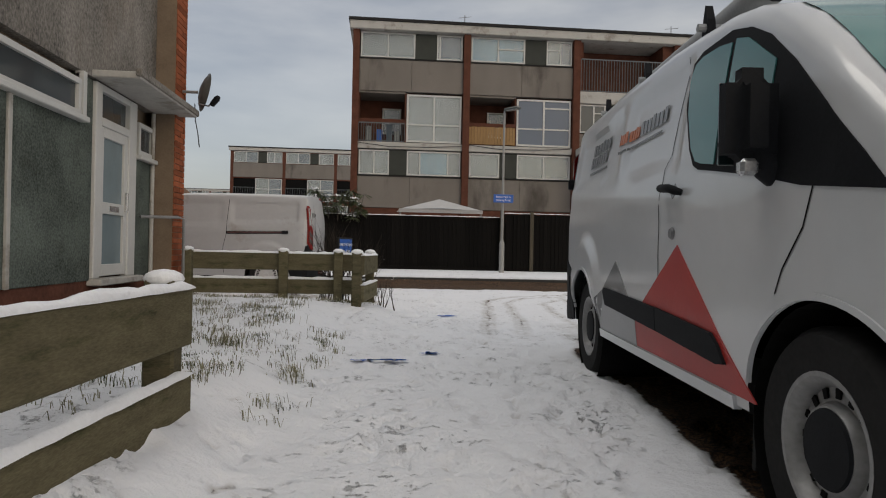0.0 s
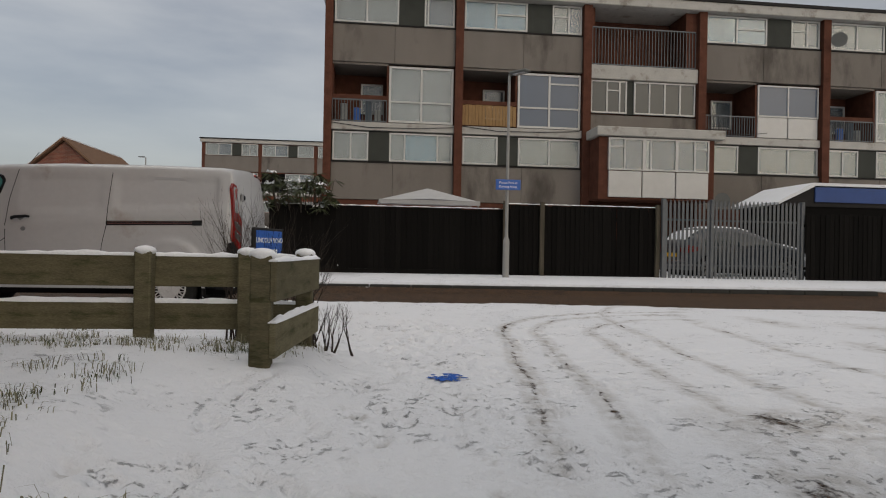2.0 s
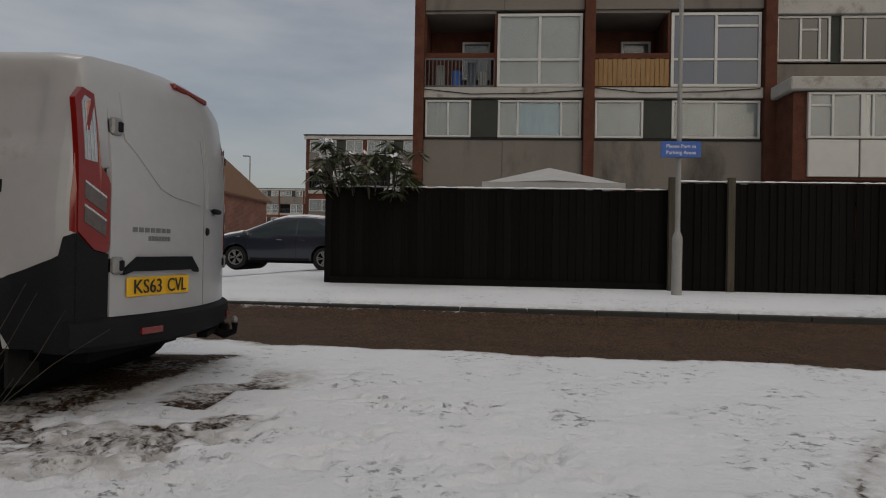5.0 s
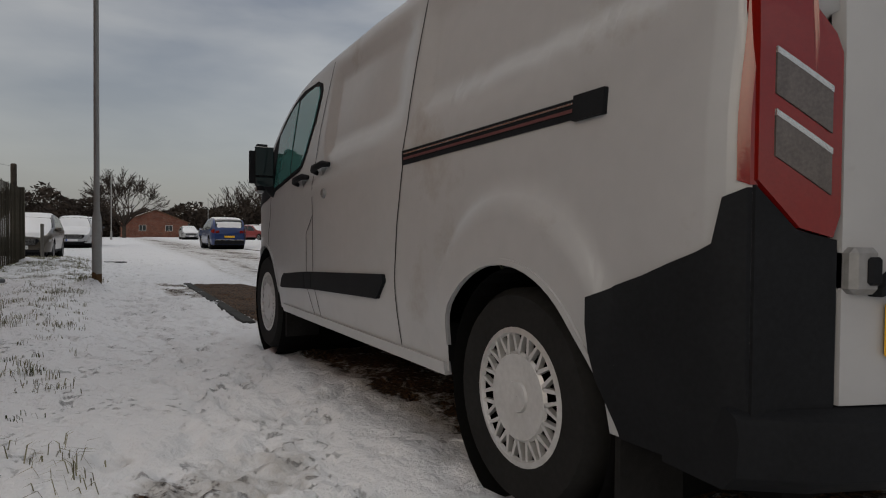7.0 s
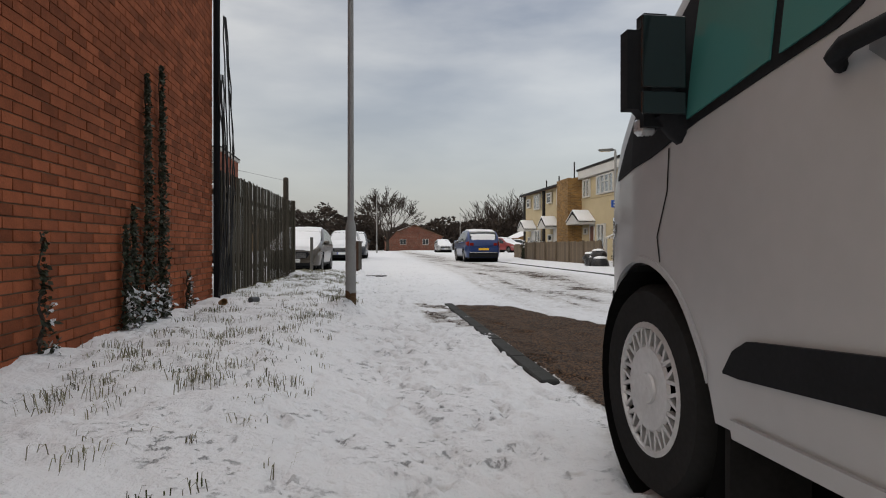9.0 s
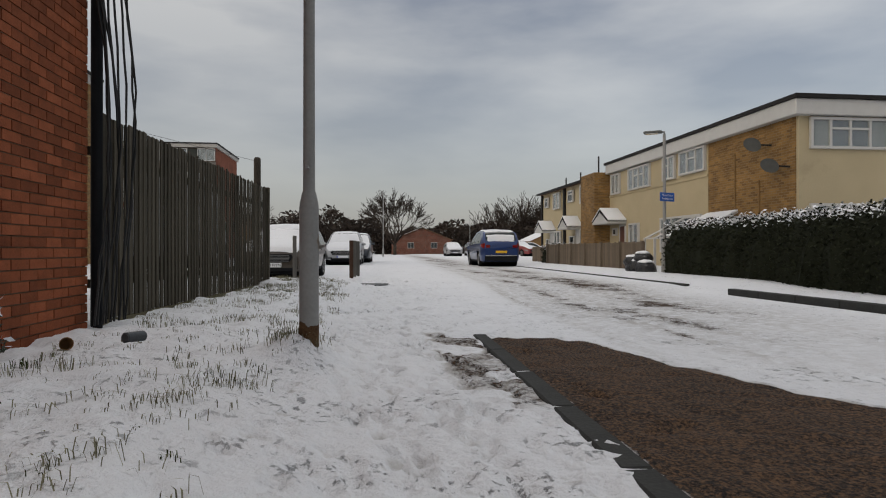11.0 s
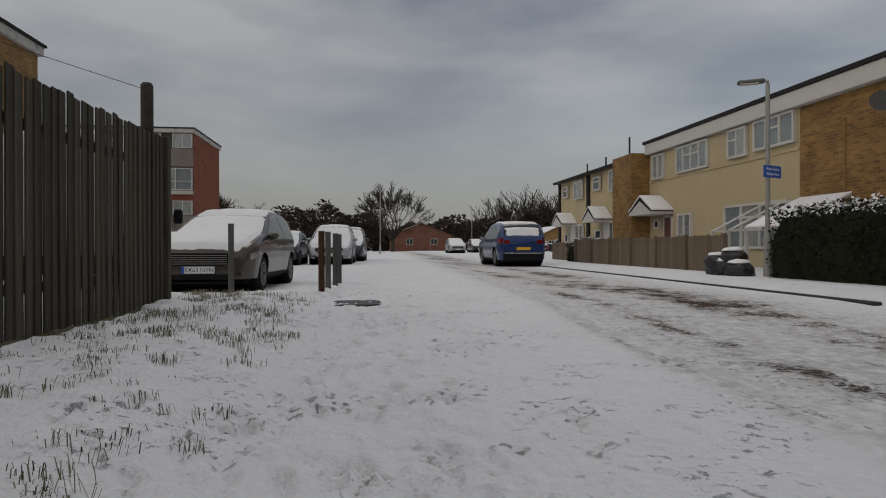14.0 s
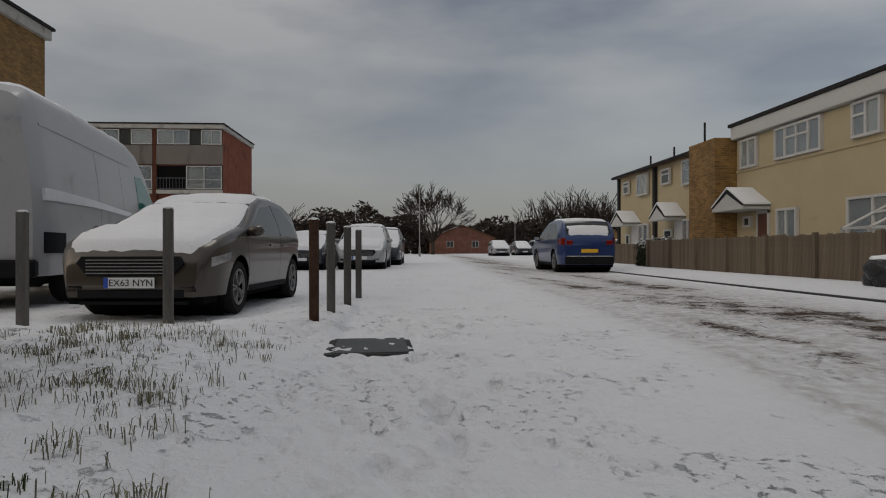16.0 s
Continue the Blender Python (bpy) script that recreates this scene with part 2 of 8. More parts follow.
    bamboo=mat("bamboo_screen", (0.30, 0.19, 0.09), 0.9, var=0.35, scale=6, fine=40, bump=0.3, stretch=(8, 1, 0.3)),
    bin_bag=mat("black_bin_bag", (0.010, 0.010, 0.011), 0.3, var=0.3, scale=6, fine=20, bump=0.9, dist=0.04),
    blue_dye=mat("blue_dye_in_snow", (0.03, 0.10, 0.38), 0.8, var=0.35, scale=12, fine=60, bump=0.4),
    brown_car=mat("bronze_car_paint", (0.055, 0.045, 0.034), 0.32, 0.25, var=0.08, scale=3, bump=0, coat=0.6),
    silver_car=mat("silver_car_paint", (0.34, 0.35, 0.36), 0.35, 0.3, var=0.08, scale=3, bump=0, coat=0.5),
    navy_car=mat("navy_car_paint", (0.012, 0.016, 0.028), 0.3, 0.1, var=0.1, scale=3, bump=0, coat=0.7),
    blue_car=mat("blue_car_paint", (0.009, 0.032, 0.13), 0.3, 0.2, var=0.1, scale=3, bump=0, coat=0.7),
    dark_car=mat("dark_car_paint", (0.03, 0.035, 0.045), 0.3, 0.2, var=0.1, scale=3, bump=0, coat=0.6),
    red_car=mat("red_car_paint", (0.22, 0.03, 0.03), 0.3, 0.1, var=0.1, scale=3, bump=0, coat=0.6),
    door_blue=mat("blue_grey_glass_panel", (0.17, 0.22, 0.24), 0.25, var=0.15, scale=4, bump=0),
    brown_door=mat("brown_door", (0.10, 0.035, 0.02), 0.5, var=0.15, bump=0),
    can=mat("dark_tin", (0.06, 0.065, 0.07), 0.4, 0.5, var=0.3, bump=0.1),
    cup=mat("brown_paper_cup", (0.32, 0.19, 0.09), 0.8, var=0.15, bump=0.1),
    tarp=mat("pale_canvas", (0.42, 0.42, 0.42), 0.8, var=0.12, scale=3, bump=0.2),
    blue_tarp=mat("blue_sheet", (0.02, 0.06, 0.22), 0.6, var=0.15, scale=3, bump=0.2),
)


# ---------------------------------------------------------------- mesh helpers
def shade(me, angle=40):
    me.polygons.foreach_set("use_smooth", [True] * len(me.polygons))
    me.set_sharp_from_angle(angle=radians(angle))


def part(name, bm, material, parent=None, label="", smooth=0):
    """Links a bmesh as one mesh object, under a thing or under a part."""
    me = bpy.data.meshes.new(name)
    bmesh.ops.recalc_face_normals(bm, faces=bm.faces)
    bm.to_mesh(me)
    bm.free()
    me.materials.append(M[material] if isinstance(material, str) else material)
    if smooth:
        shade(me, smooth)
    ob = new(name, me)
    if parent is not None:
        ob.parent = parent
    if label:
        ob["label"] = label
    return ob


def thing(name, m=None, label="", category="", group="", kind=""):
    ob = new(name)
    ob.empty_display_size = 0.1
    if m is not None:
        ob.matrix_world = m
    return tagged(ob, label, category, group, kind)


def box(x0, y0, z0, x1, y1, z1, bevel=0.0, bm=None):
    bm = bm or bmesh.new()
    vs = [bm.verts.new((x, y, z)) for x in (x0, x1) for y in (y0, y1) for z in (z0, z1)]
    fs = [bm.faces.new([vs[i] for i in f]) for f in ((0, 1, 3, 2), (4, 6, 7, 5), (0, 4, 5, 1), (2, 3, 7, 6), (0, 2, 6, 4), (1, 5, 7, 3))]
    if bevel:
        bmesh.ops.bevel(bm, geom=list({e for f in fs for e in f.edges}), offset=bevel, segments=1, affect="EDGES")
    return bm


def tube(points, radii, sides=8, bm=None, caps=True):
    """A tube through points; one radius or one a point."""
    bm = bm or bmesh.new()
    pts = [Vector(p) for p in points]
    radii = radii if hasattr(radii, "__len__") else [radii] * len(pts)
    rings = []
    for i, p in enumerate(pts):
        d = (pts[min(i + 1, len(pts) - 1)] - pts[max(i - 1, 0)]).normalized()
        a = d.cross(Vector((0, 0, 1)))
        a = a.normalized() if a.length > 1e-3 else Vector((1, 0, 0))
        b = d.cross(a)
        rings.append([bm.verts.new(p + radii[i] * (math.cos(t) * a + math.sin(t) * b)) for t in [2 * math.pi * k / sides for k in range(sides)]])
    for r0, r1 in zip(rings, rings[1:]):
        for k in range(sides):
            bm.faces.new((r0[k], r0[(k + 1) % sides], r1[(k + 1) % sides], r1[k]))
    if caps:
        bm.faces.new(rings[0])
        bm.faces.new(rings[-1])
    return bm


def lathe(profile, sides=24, axis="y", bm=None, caps=True):
    """Turns (radius, along) pairs round an axis."""
    bm = bm or bmesh.new()
    rings = []
    for r, h in profile:
        ring = []
        for k in range(sides):
            a = 2 * math.pi * k / sides
            c, s = r * math.cos(a), r * math.sin(a)
            ring.append(bm.verts.new((c, h, s) if axis == "y" else (c, s, h)))
        rings.append(ring)
    for r0, r1 in zip(rings, rings[1:]):
        for k in range(sides):
            bm.faces.new((r0[k], r0[(k + 1) % sides], r1[(k + 1) % sides], r1[k]))
    if caps and profile[0][0] > 1e-4:
        bm.faces.new(rings[0])
    if caps and profile[-1][0] > 1e-4:
        bm.faces.new(rings[-1])
    return bm


def prism(poly, y0, y1, bm=None):
    """A polygon in x, z pushed from y0 to y1."""
    bm = bm or bmesh.new()
    a = [bm.verts.new((x, y0, z)) for x, z in poly]
    b = [bm.verts.new((x, y1, z)) for x, z in poly]
    bm.faces.new(a)
    bm.faces.new(b[::-1])
    for i in range(len(poly)):
        j = (i + 1) % len(poly)
        bm.faces.new((a[i], a[j], b[j], b[i]))
    return bm


def text_part(name, body, size, material, parent, m, extrude=0.002):
    cu = bpy.data.curves.new(name, "FONT")
    cu.body, cu.size, cu.extrude, cu.align_x, cu.align_y = body, size, extrude, "CENTER", "CENTER"
    cu.resolution_u = 3
    tmp = bpy.data.objects.new(name, cu)
    scene.collection.objects.link(tmp)
    me = bpy.data.meshes.new_from_object(tmp.evaluated_get(bpy.context.evaluated_depsgraph_get()))
    bpy.data.objects.remove(tmp)
    me.materials.clear()
    me.materials.append(M[material])
    ob = new(name, me)
    ob.parent = parent
    ob.matrix_local = m
    return ob


def ease(x, a, b):
    t = np.clip((x - a) / (b - a), 0, 1)
    return t * t * (3 - 2 * t)


def ground_z(x, y):
    """The height of the ground."""
    x, y = np.asarray(x, float), np.asarray(y, float)
    first = -0.03 * (1 - ease(y, 12.6, 15.2)) - 0.11 * ease(y, 12.6, 15.2)
    west = ease(-x, 5.0, 9.0)
    z = first * (1 - west) + (-0.185) * west
    z = z + 0.10 * ease(-x, 19.5, 22.5) * west
    # garden in front of the house
    garden = ease(-x, 1.15, 1.9) * ease(-x, -9, 1) * (1 - ease(y, 14.3, 15.0)) * ease(y, -3, 3)
    z = z + 0.20 * garden * (1 - west)
    corner = ease(-x, 0.55, 1.0) * (1 - ease(-x, 1.15, 1.9)) * ease(y, 12.2, 13.2) * (1 - ease(y, 14.3, 15.0))
    z = z + 0.15 * corner
    # verge along the brick wall and the fence
    verge = ease(-x, 2.0, 5.0) * (1 - ease(-x, 22.5, 24.0)) * ease(y, 10, 13) * (1 - ease(y, 16.1, 17.3))
    z = z + 0.17 * verge * (0.4 + 0.6 * west)
    # raised edge of the parking bay
    z = z + 0.095 * ease(-x, 22.7, 23.3) * (1 - ease(-x, 25.0, 27.2)) * (1 - ease(y, 16.98, 17.18)) * ease(y, 15.7, 16.6)
    # mound at the foot of the lamp column
    z = z + 0.19 * np.exp(-(((x + 12.95) / 0.32) ** 2 + ((y - 16.78) / 0.26) ** 2))
    # packed snow under the two vans
    z = z + 0.03 * ease(-x, 1.6, 2.4) * (1 - ease(-x, 7.2, 8.2)) * ease(y, 17.55, 17.9) * (1 - ease(y, 19.9, 20.3))
    # road edge and the far pavement
    z = z + 0.20 * ease(y, 23.4, 23.75) * ease(x, -10, -4) + 0.10 * ease(y, 24.2, 26.4) * ease(x, -10, -4)
    z = z - 0.03 * ease(y, 20.6, 21.2) * (1 - ease(y, 23.2, 23.6)) * ease(x, -8, -4)
    z = z + 0.09 * ease(y, 24.35 - 0.02 * x * 0, 24.5) * ease(-x, 14, 20)
    return z


# ---------------------------------------------------------------- ground: one sheet, snow and bare tarmac
def axis_steps(lo, hi, fine, far):
    inner = np.arange(lo, hi + fine / 2, fine)
    out, step, at = [], fine, 0.0
    while at < far:
        step *= 1.25
        at += step
        out.append(at)
    out = np.array(out)
    return np.concatenate([lo - out[::-1], inner, hi + out])


def tarmac_material():
    """Snow over wet tarmac; the attribute bare says how far the snow has gone."""
    m = bpy.data.materials.new("snowy_ground")
    m.use_nodes = True
    n, l = m.node_tree.nodes, m.node_tree.links
    b = n["Principled BSDF"]
    geo = n.new("ShaderNodeNewGeometry")
    att = n.new("ShaderNodeAttribute")
    att.attribute_name = "bare"

    def tex(scale, detail=5.0, rough=0.55):
        t = n.new("ShaderNodeTexNoise")
        t.inputs["Scale"].default_value, t.inputs["Detail"].default_value, t.inputs["Roughness"].default_value = scale, detail, rough
        l.new(geo.outputs["Position"], t.inputs["Vector"])
        return t

    def op(kind, a, bb):
        o = n.new("ShaderNodeMath")
        o.operation = kind
        for i, v in enumerate((a, bb)):
            if isinstance(v, (int, float)):
                o.inputs[i].default_value = v
            else:
                l.new(v, o.inputs[i])
        return o.outputs[0]

    edge = tex(2.2, 8.0, 0.68)
    fine = tex(26.0, 5.0, 0.6)
    grit = tex(48.0, 4.0, 0.75)
    broad = tex(0.6, 4.0)
    mid = tex(9.0, 6.0, 0.6)
    crumb = tex(15.0, 7.0, 0.7)
    where = tex(1.7, 3.0)

    def ramp(v, lo, hi):
        k = n.new("ShaderNodeMapRange")
        k.inputs["From Min"].default_value, k.inputs["From Max"].default_value = lo, hi
        l.new(v, k.inputs["Value"])
        return k.outputs["Result"]

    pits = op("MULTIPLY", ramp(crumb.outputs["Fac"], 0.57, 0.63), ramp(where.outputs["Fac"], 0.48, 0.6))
    e = op("ADD", op("MULTIPLY", edge.outputs["Fac"], 0.65), op("MULTIPLY", fine.outputs["Fac"], 0.35))
    d = op("SUBTRACT", att.outputs["Fac"], e)
    mask = n.new("ShaderNodeMapRange")
    mask.inputs["From Min"].default_value, mask.inputs["From Max"].default_value = -0.035, 0.045
    l.new(d, mask.inputs["Value"])
    snow = n.new("ShaderNodeMix")
    snow.data_type = "RGBA"
    snow.inputs["A"].default_value, snow.inputs["B"].default_value = (0.66, 0.675, 0.705, 1), (0.78, 0.79, 0.81, 1)
    l.new(op("ADD", op("MULTIPLY", broad.outputs["Fac"], 0.6), op("MULTIPLY", fine.outputs["Fac"], 0.4)), snow.inputs["Factor"])
    tar = n.new("ShaderNodeValToRGB")
    tar.color_ramp.elements[0].position, tar.color_ramp.elements[0].color = 0.44, (0.006, 0.004, 0.003, 1)
    tar.color_ramp.elements[1].position, tar.color_ramp.elements[1].color = 0.62, (0.14, 0.076, 0.036, 1)
    l.new(op("ADD", op("MULTIPLY", grit.outputs["Fac"], 0.9), op("MULTIPLY", edge.outputs["Fac"], 0.1)), tar.inputs["Fac"])
    # grey in the pits: packed dirty snow, plus the dents' shade put into colour
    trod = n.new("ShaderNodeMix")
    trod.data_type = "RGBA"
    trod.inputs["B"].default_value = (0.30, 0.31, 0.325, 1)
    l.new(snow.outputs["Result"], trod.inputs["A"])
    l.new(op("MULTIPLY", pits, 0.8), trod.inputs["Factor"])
    slush = n.new("ShaderNodeMix")
    slush.data_type = "RGBA"
    slush.inputs["B"].default_value = (0.36, 0.34, 0.315, 1)
    l.new(trod.outputs["Result"], slush.inputs["A"])
    l.new(op("MULTIPLY", ramp(att.outputs["Fac"], 0.2, 0.5), ramp(mid.outputs["Fac"], 0.3, 0.62)), slush.inputs["Factor"])
    col = n.new("ShaderNodeMix")
    col.data_type = "RGBA"
    l.new(slush.outputs["Result"], col.inputs["A"])
    l.new(tar.outputs["Color"], col.inputs["B"])
    l.new(mask.outputs["Result"], col.inputs["Factor"])
    l.new(col.outputs["Result"], b.inputs["Base Color"])
    ro = n.new("ShaderNodeMapRange")
    ro.inputs["To Min"].default_value, ro.inputs["To Max"].default_value = 0.8, 0.85
    l.new(mask.outputs["Result"], ro.inputs["Value"])
    l.new(ro.outputs["Result"], b.inputs["Roughness"])
    b.inputs["Specular IOR Level"].default_value = 0.3
    bp = n.new("ShaderNodeBump")
    bp.inputs["Strength"].default_value, bp.inputs["Distance"].default_value = 0.8, 0.03
    hgt = op("ADD", op("MULTIPLY", fine.outputs["Fac"], 0.55), op("MULTIPLY", grit.outputs["Fac"], 0.16))
    hgt = op("SUBTRACT", op("ADD", hgt, op("MULTIPLY", mid.outputs["Fac"], 1.3)), op("MULTIPLY", pits, 0.55))
    l.new(op("SUBTRACT", hgt, op("MULTIPLY", mask.outputs["Result"], 0.6)), bp.inputs["Height"])
    l.new(bp.outputs["Normal"], b.inputs["Normal"])
    return m


def value_noise(x, y, seed):
    """Smooth lattice noise, about -1 to 1."""
    r = np.random.RandomState(seed)
    tab = r.rand(256, 256)
    xi, yi = np.floor(x).astype(int), np.floor(y).astype(int)
    fx, fy = x - xi, y - yi
    fx, fy = fx * fx * (3 - 2 * fx), fy * fy * (3 - 2 * fy)
    g = lambda a, c: tab[a % 256, c % 256]
    v = (g(xi, yi) * (1 - fx) + g(xi + 1, yi) * fx) * (1 - fy) + (g(xi, yi + 1) * (1 - fx) + g(xi + 1, yi + 1) * fx) * fy
    return 2 * v - 1


def band(v, lo, hi, soft):
    return ease(v, lo - soft, lo + soft) * (1 - ease(v, hi - soft, hi + soft))


def build_ground():
    gx, gy = axis_steps(-26.0, 3.5, 0.034, 700), axis_steps(5.2, 19.6, 0.034, 700)
    X, Y = np.meshgrid(gx, gy, indexing="ij")
    Z = ground_z(X, Y)
    near = band(X, -28.5, 5.5, 1.0) * band(Y, 4.0, 22.0, 1.0)
    Z += near * (0.012 * value_noise(X * 1.7, Y * 1.7, 1) + 0.010 * value_noise(X * 5, Y * 5, 2) + 0.007 * value_noise(X * 11, Y * 11, 3))
    verge = ease(-X, 3.5, 5.0) * (1 - ease(Y, 15.9, 16.8)) * (1 - ease(-X, 23, 24))
    Z += near * verge * (0.032 * value_noise(X * 2.6, Y * 2.6, 4) + 0.02 * value_noise(X * 7, Y * 7, 5) + 0.009 * value_noise(X * 15, Y * 15, 6))
    # shoe prints, sole and heel, along the drive and the pavement; some are worn down to dark slush
    r = np.random.RandomState(7)
    trod = np.zeros_like(X)
    for k in range(2300):
        if k % 3 == 0:
            px, py, a = r.normal(-0.2, 0.85), r.uniform(5.2, 17), r.normal(0.0, 0.45) + (math.pi if r.rand() < 0.5 else 0)
        else:
            px, py, a = r.uniform(-26, 0.5), r.normal(17.5, 0.55), 1.57 + r.normal(0, 0.4) + (math.pi if r.rand() < 0.5 else 0)
        i0, i1 = np.searchsorted(gx, [px - 0.32, px + 0.32])
        j0, j1 = np.searchsorted(gy, [py - 0.32, py + 0.32])
        dx, dy = X[i0:i1, j0:j1] - px, Y[i0:i1, j0:j1] - py
        u, v = dx * math.sin(a) + dy * math.cos(a), dx * math.cos(a) - dy * math.sin(a)
        sole = ((u - 0.05) / 0.085) ** 2 + (v / 0.048) ** 2
        heel = ((u + 0.095) / 0.042) ** 2 + (v / 0.036) ** 2
        q = np.minimum(sole, heel)
        deep = r.uniform(0.008, 0.03) * (1.4 if r.rand() < 0.2 else 1.0)
        rim = np.exp(-((q - 1.75) ** 2) * 3.0) * (0.6 + 0.4 * np.sin(9 * u + k))
        Z[i0:i1, j0:j1] += near[i0:i1, j0:j1] * deep * (0.45 * rim - np.exp(-(q**3)))
        if r.rand() < 0.22:
            trod[i0:i1, j0:j1] = np.maximum(trod[i0:i1, j0:j1], r.uniform(0.3, 0.44) * np.exp(-(q**2)) * (0.45 + 0.55 * (np.sin(70 * u) > -0.2)))
    # where the snow has gone
    wob = 0.12 * value_noise(X * 0.9, Y * 0.9, 11) + 0.05 * value_noise(X * 3.1, Y * 3.1, 12)
    bare = np.maximum(0.16, trod)
    slope = -0.055 * X
    road_s = 20.75 - 0.12 * X * (X < 0) * 0.6 - 0.13 * X * (X > 0) + wob
    main = band(Y, road_s, 23.45, 0.12) * ease(X, -12, -8) * (1 - ease(X, 30, 40))
    bare = np.maximum(bare, 0.95 * main)
    patch = band(X, -14.3 + 0.5 * wob, -7.0, 0.12) * band(Y, 18.42 - 0.01 * (X + 14), np.minimum(19.3 + 0.27 * (X + 14), 20.7) + wob, 0.12)
    bare = np.maximum(bare, 0.97 * patch)
    # under the parked van: a few bare spots, otherwise its shade painted as bare ground
    under = band(X, -7.3, -2.2 + wob, 0.25) * band(Y, 18.05 + wob, 20.1, 0.15)
    bare = np.maximum(bare, 0.56 * under)
    spots = band(X, -3.2, -1.3, 0.3) * band(Y, 17.2, 19.6, 0.3) * (value_noise(X * 2.1, Y * 2.1, 21) > 0.15)
    bare = np.maximum(bare, 0.475 * spots)
    slush = band(X, -4.2, -1.4, 0.4) * band(Y, 16.5, 17.6, 0.2) * (value_noise(X * 2.6, Y * 2.6, 22) > 0.2)
    bare = np.maximum(bare, 0.42 * slush)
    melt = band(X, -15.0, -11.6, 0.3) * band(Y, 17.82, 18.36, 0.08) * (value_noise(X * 3.5, Y * 5.0, 24) > -0.05)
    bare = np.maximum(bare, 0.51 * melt)
    # beside and under the van on the drive
    c, sn = math.cos(radians(5.6)), math.sin(radians(5.6))
    across = (X - 0.755) * c - (Y - 9.54) * sn
    along = (X - 0.755) * sn + (Y - 9.54) * c
    drive = band(across, 0.12 + 0.5 * wob, 2.4, 0.1) * band(along, -6.0, 1.1, 0.3)
    bare = np.maximum(bare, 0.9 * drive)
    slush2 = band(across, 0.1, 1.8, 0.2) * band(along, 0.5, 3.2, 0.4) * (0.75 + 0.25 * value_noise(X * 2.3, Y * 2.3, 23))
    bare = np.maximum(bare, 0.50 * slush2)
    # wheel tracks that swing from the drive to the road, and those on the street
    for r0, ex, ey, k in ((3.15, 4.2, 15.9, 0.44), (2.75, 4.2, 15.9, 0.40), (2.1, 4.2, 15.9, 0.38), (6.2, 9.0, 16.6, 0.36), (5.0, 9.0, 16.8, 0.40), (4.2, 9.6, 18.2, 0.44), (3.0, 9.6, 18.2, 0.42)):
        rad = np.where(Y < ey, np.abs(X - ex - 0.16 * (Y - ey)), np.hypot(X - ex, Y - ey)) + 0.2 * wob
        tread = 0.74 + 0.14 * value_noise(X * 13, Y * 13, 31) + 0.16 * np.cos(6.28 * (rad - r0) / 0.075)
        arc = np.exp(-(((rad - r0) / 0.095) ** 2)) * ease(Y, 10.5, 12.5) * (1 - ease(Y, 20.0, 20.8)) * (X < ex + 0.2) * tread
        bare = np.maximum(bare, 0.16 + k * 0.86 * arc)
    lane = (Y - (21.2 - 0.03 * (X + 20))) * 1.0
    west = 1 - ease(X, -17, -9)
    for off, w, k in ((-0.55, 0.16, 0.47), (0.0, 0.22, 0.42), (0.65, 0.18, 0.50), (1.15, 0.25, 0.45), (1.7, 0.2, 0.42), (-1.3, 0.12, 0.36)):
        v = lane - off * (1 + 0.012 * (X + 20)) + 0.35 * wob
        bare = np.maximum(bare, 0.16 + west * (1 - ease(-X, 120, 200)) * k * (0.74 + 0.22 * value_noise(X * 0.5, Y * 7.0, 33)) * np.exp(-((v / (1.4 * w)) ** 2)))
    blur = band(lane, -1.4, 2.2, 0.7) * west * (1 - ease(-X, 90, 160))
    bare = np.maximum(bare, 0.16 + 0.22 * blur)
    n_x, n_y = X.shape
    idx = np.arange(n_x * n_y).reshape(n_x, n_y)
    quads = np.stack([idx[:-1, :-1], idx[1:, :-1], idx[1:, 1:], idx[:-1, 1:]], -1).reshape(-1, 4)
    me = bpy.data.meshes.new("ground")
    me.vertices.add(n_x * n_y)
    me.vertices.foreach_set("co", np.stack([X, Y, Z], -1).reshape(-1))
    me.loops.add(quads.size)
    me.loops.foreach_set("vertex_index", quads.reshape(-1))
    me.polygons.add(len(quads))
    me.polygons.foreach_set("loop_start", np.arange(0, quads.size, 4))
    me.update(calc_edges=True)
    me.polygons.foreach_set("use_smooth", [True] * len(me.polygons))
    at = me.attributes.new("bare", "FLOAT", "POINT")
    at.data.foreach_set("value", bare.reshape(-1))
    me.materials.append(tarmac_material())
    return tagged(new("ground", me), "trodden snow over pavement, verge and wet road", "ground", kind="structure")


build_ground()


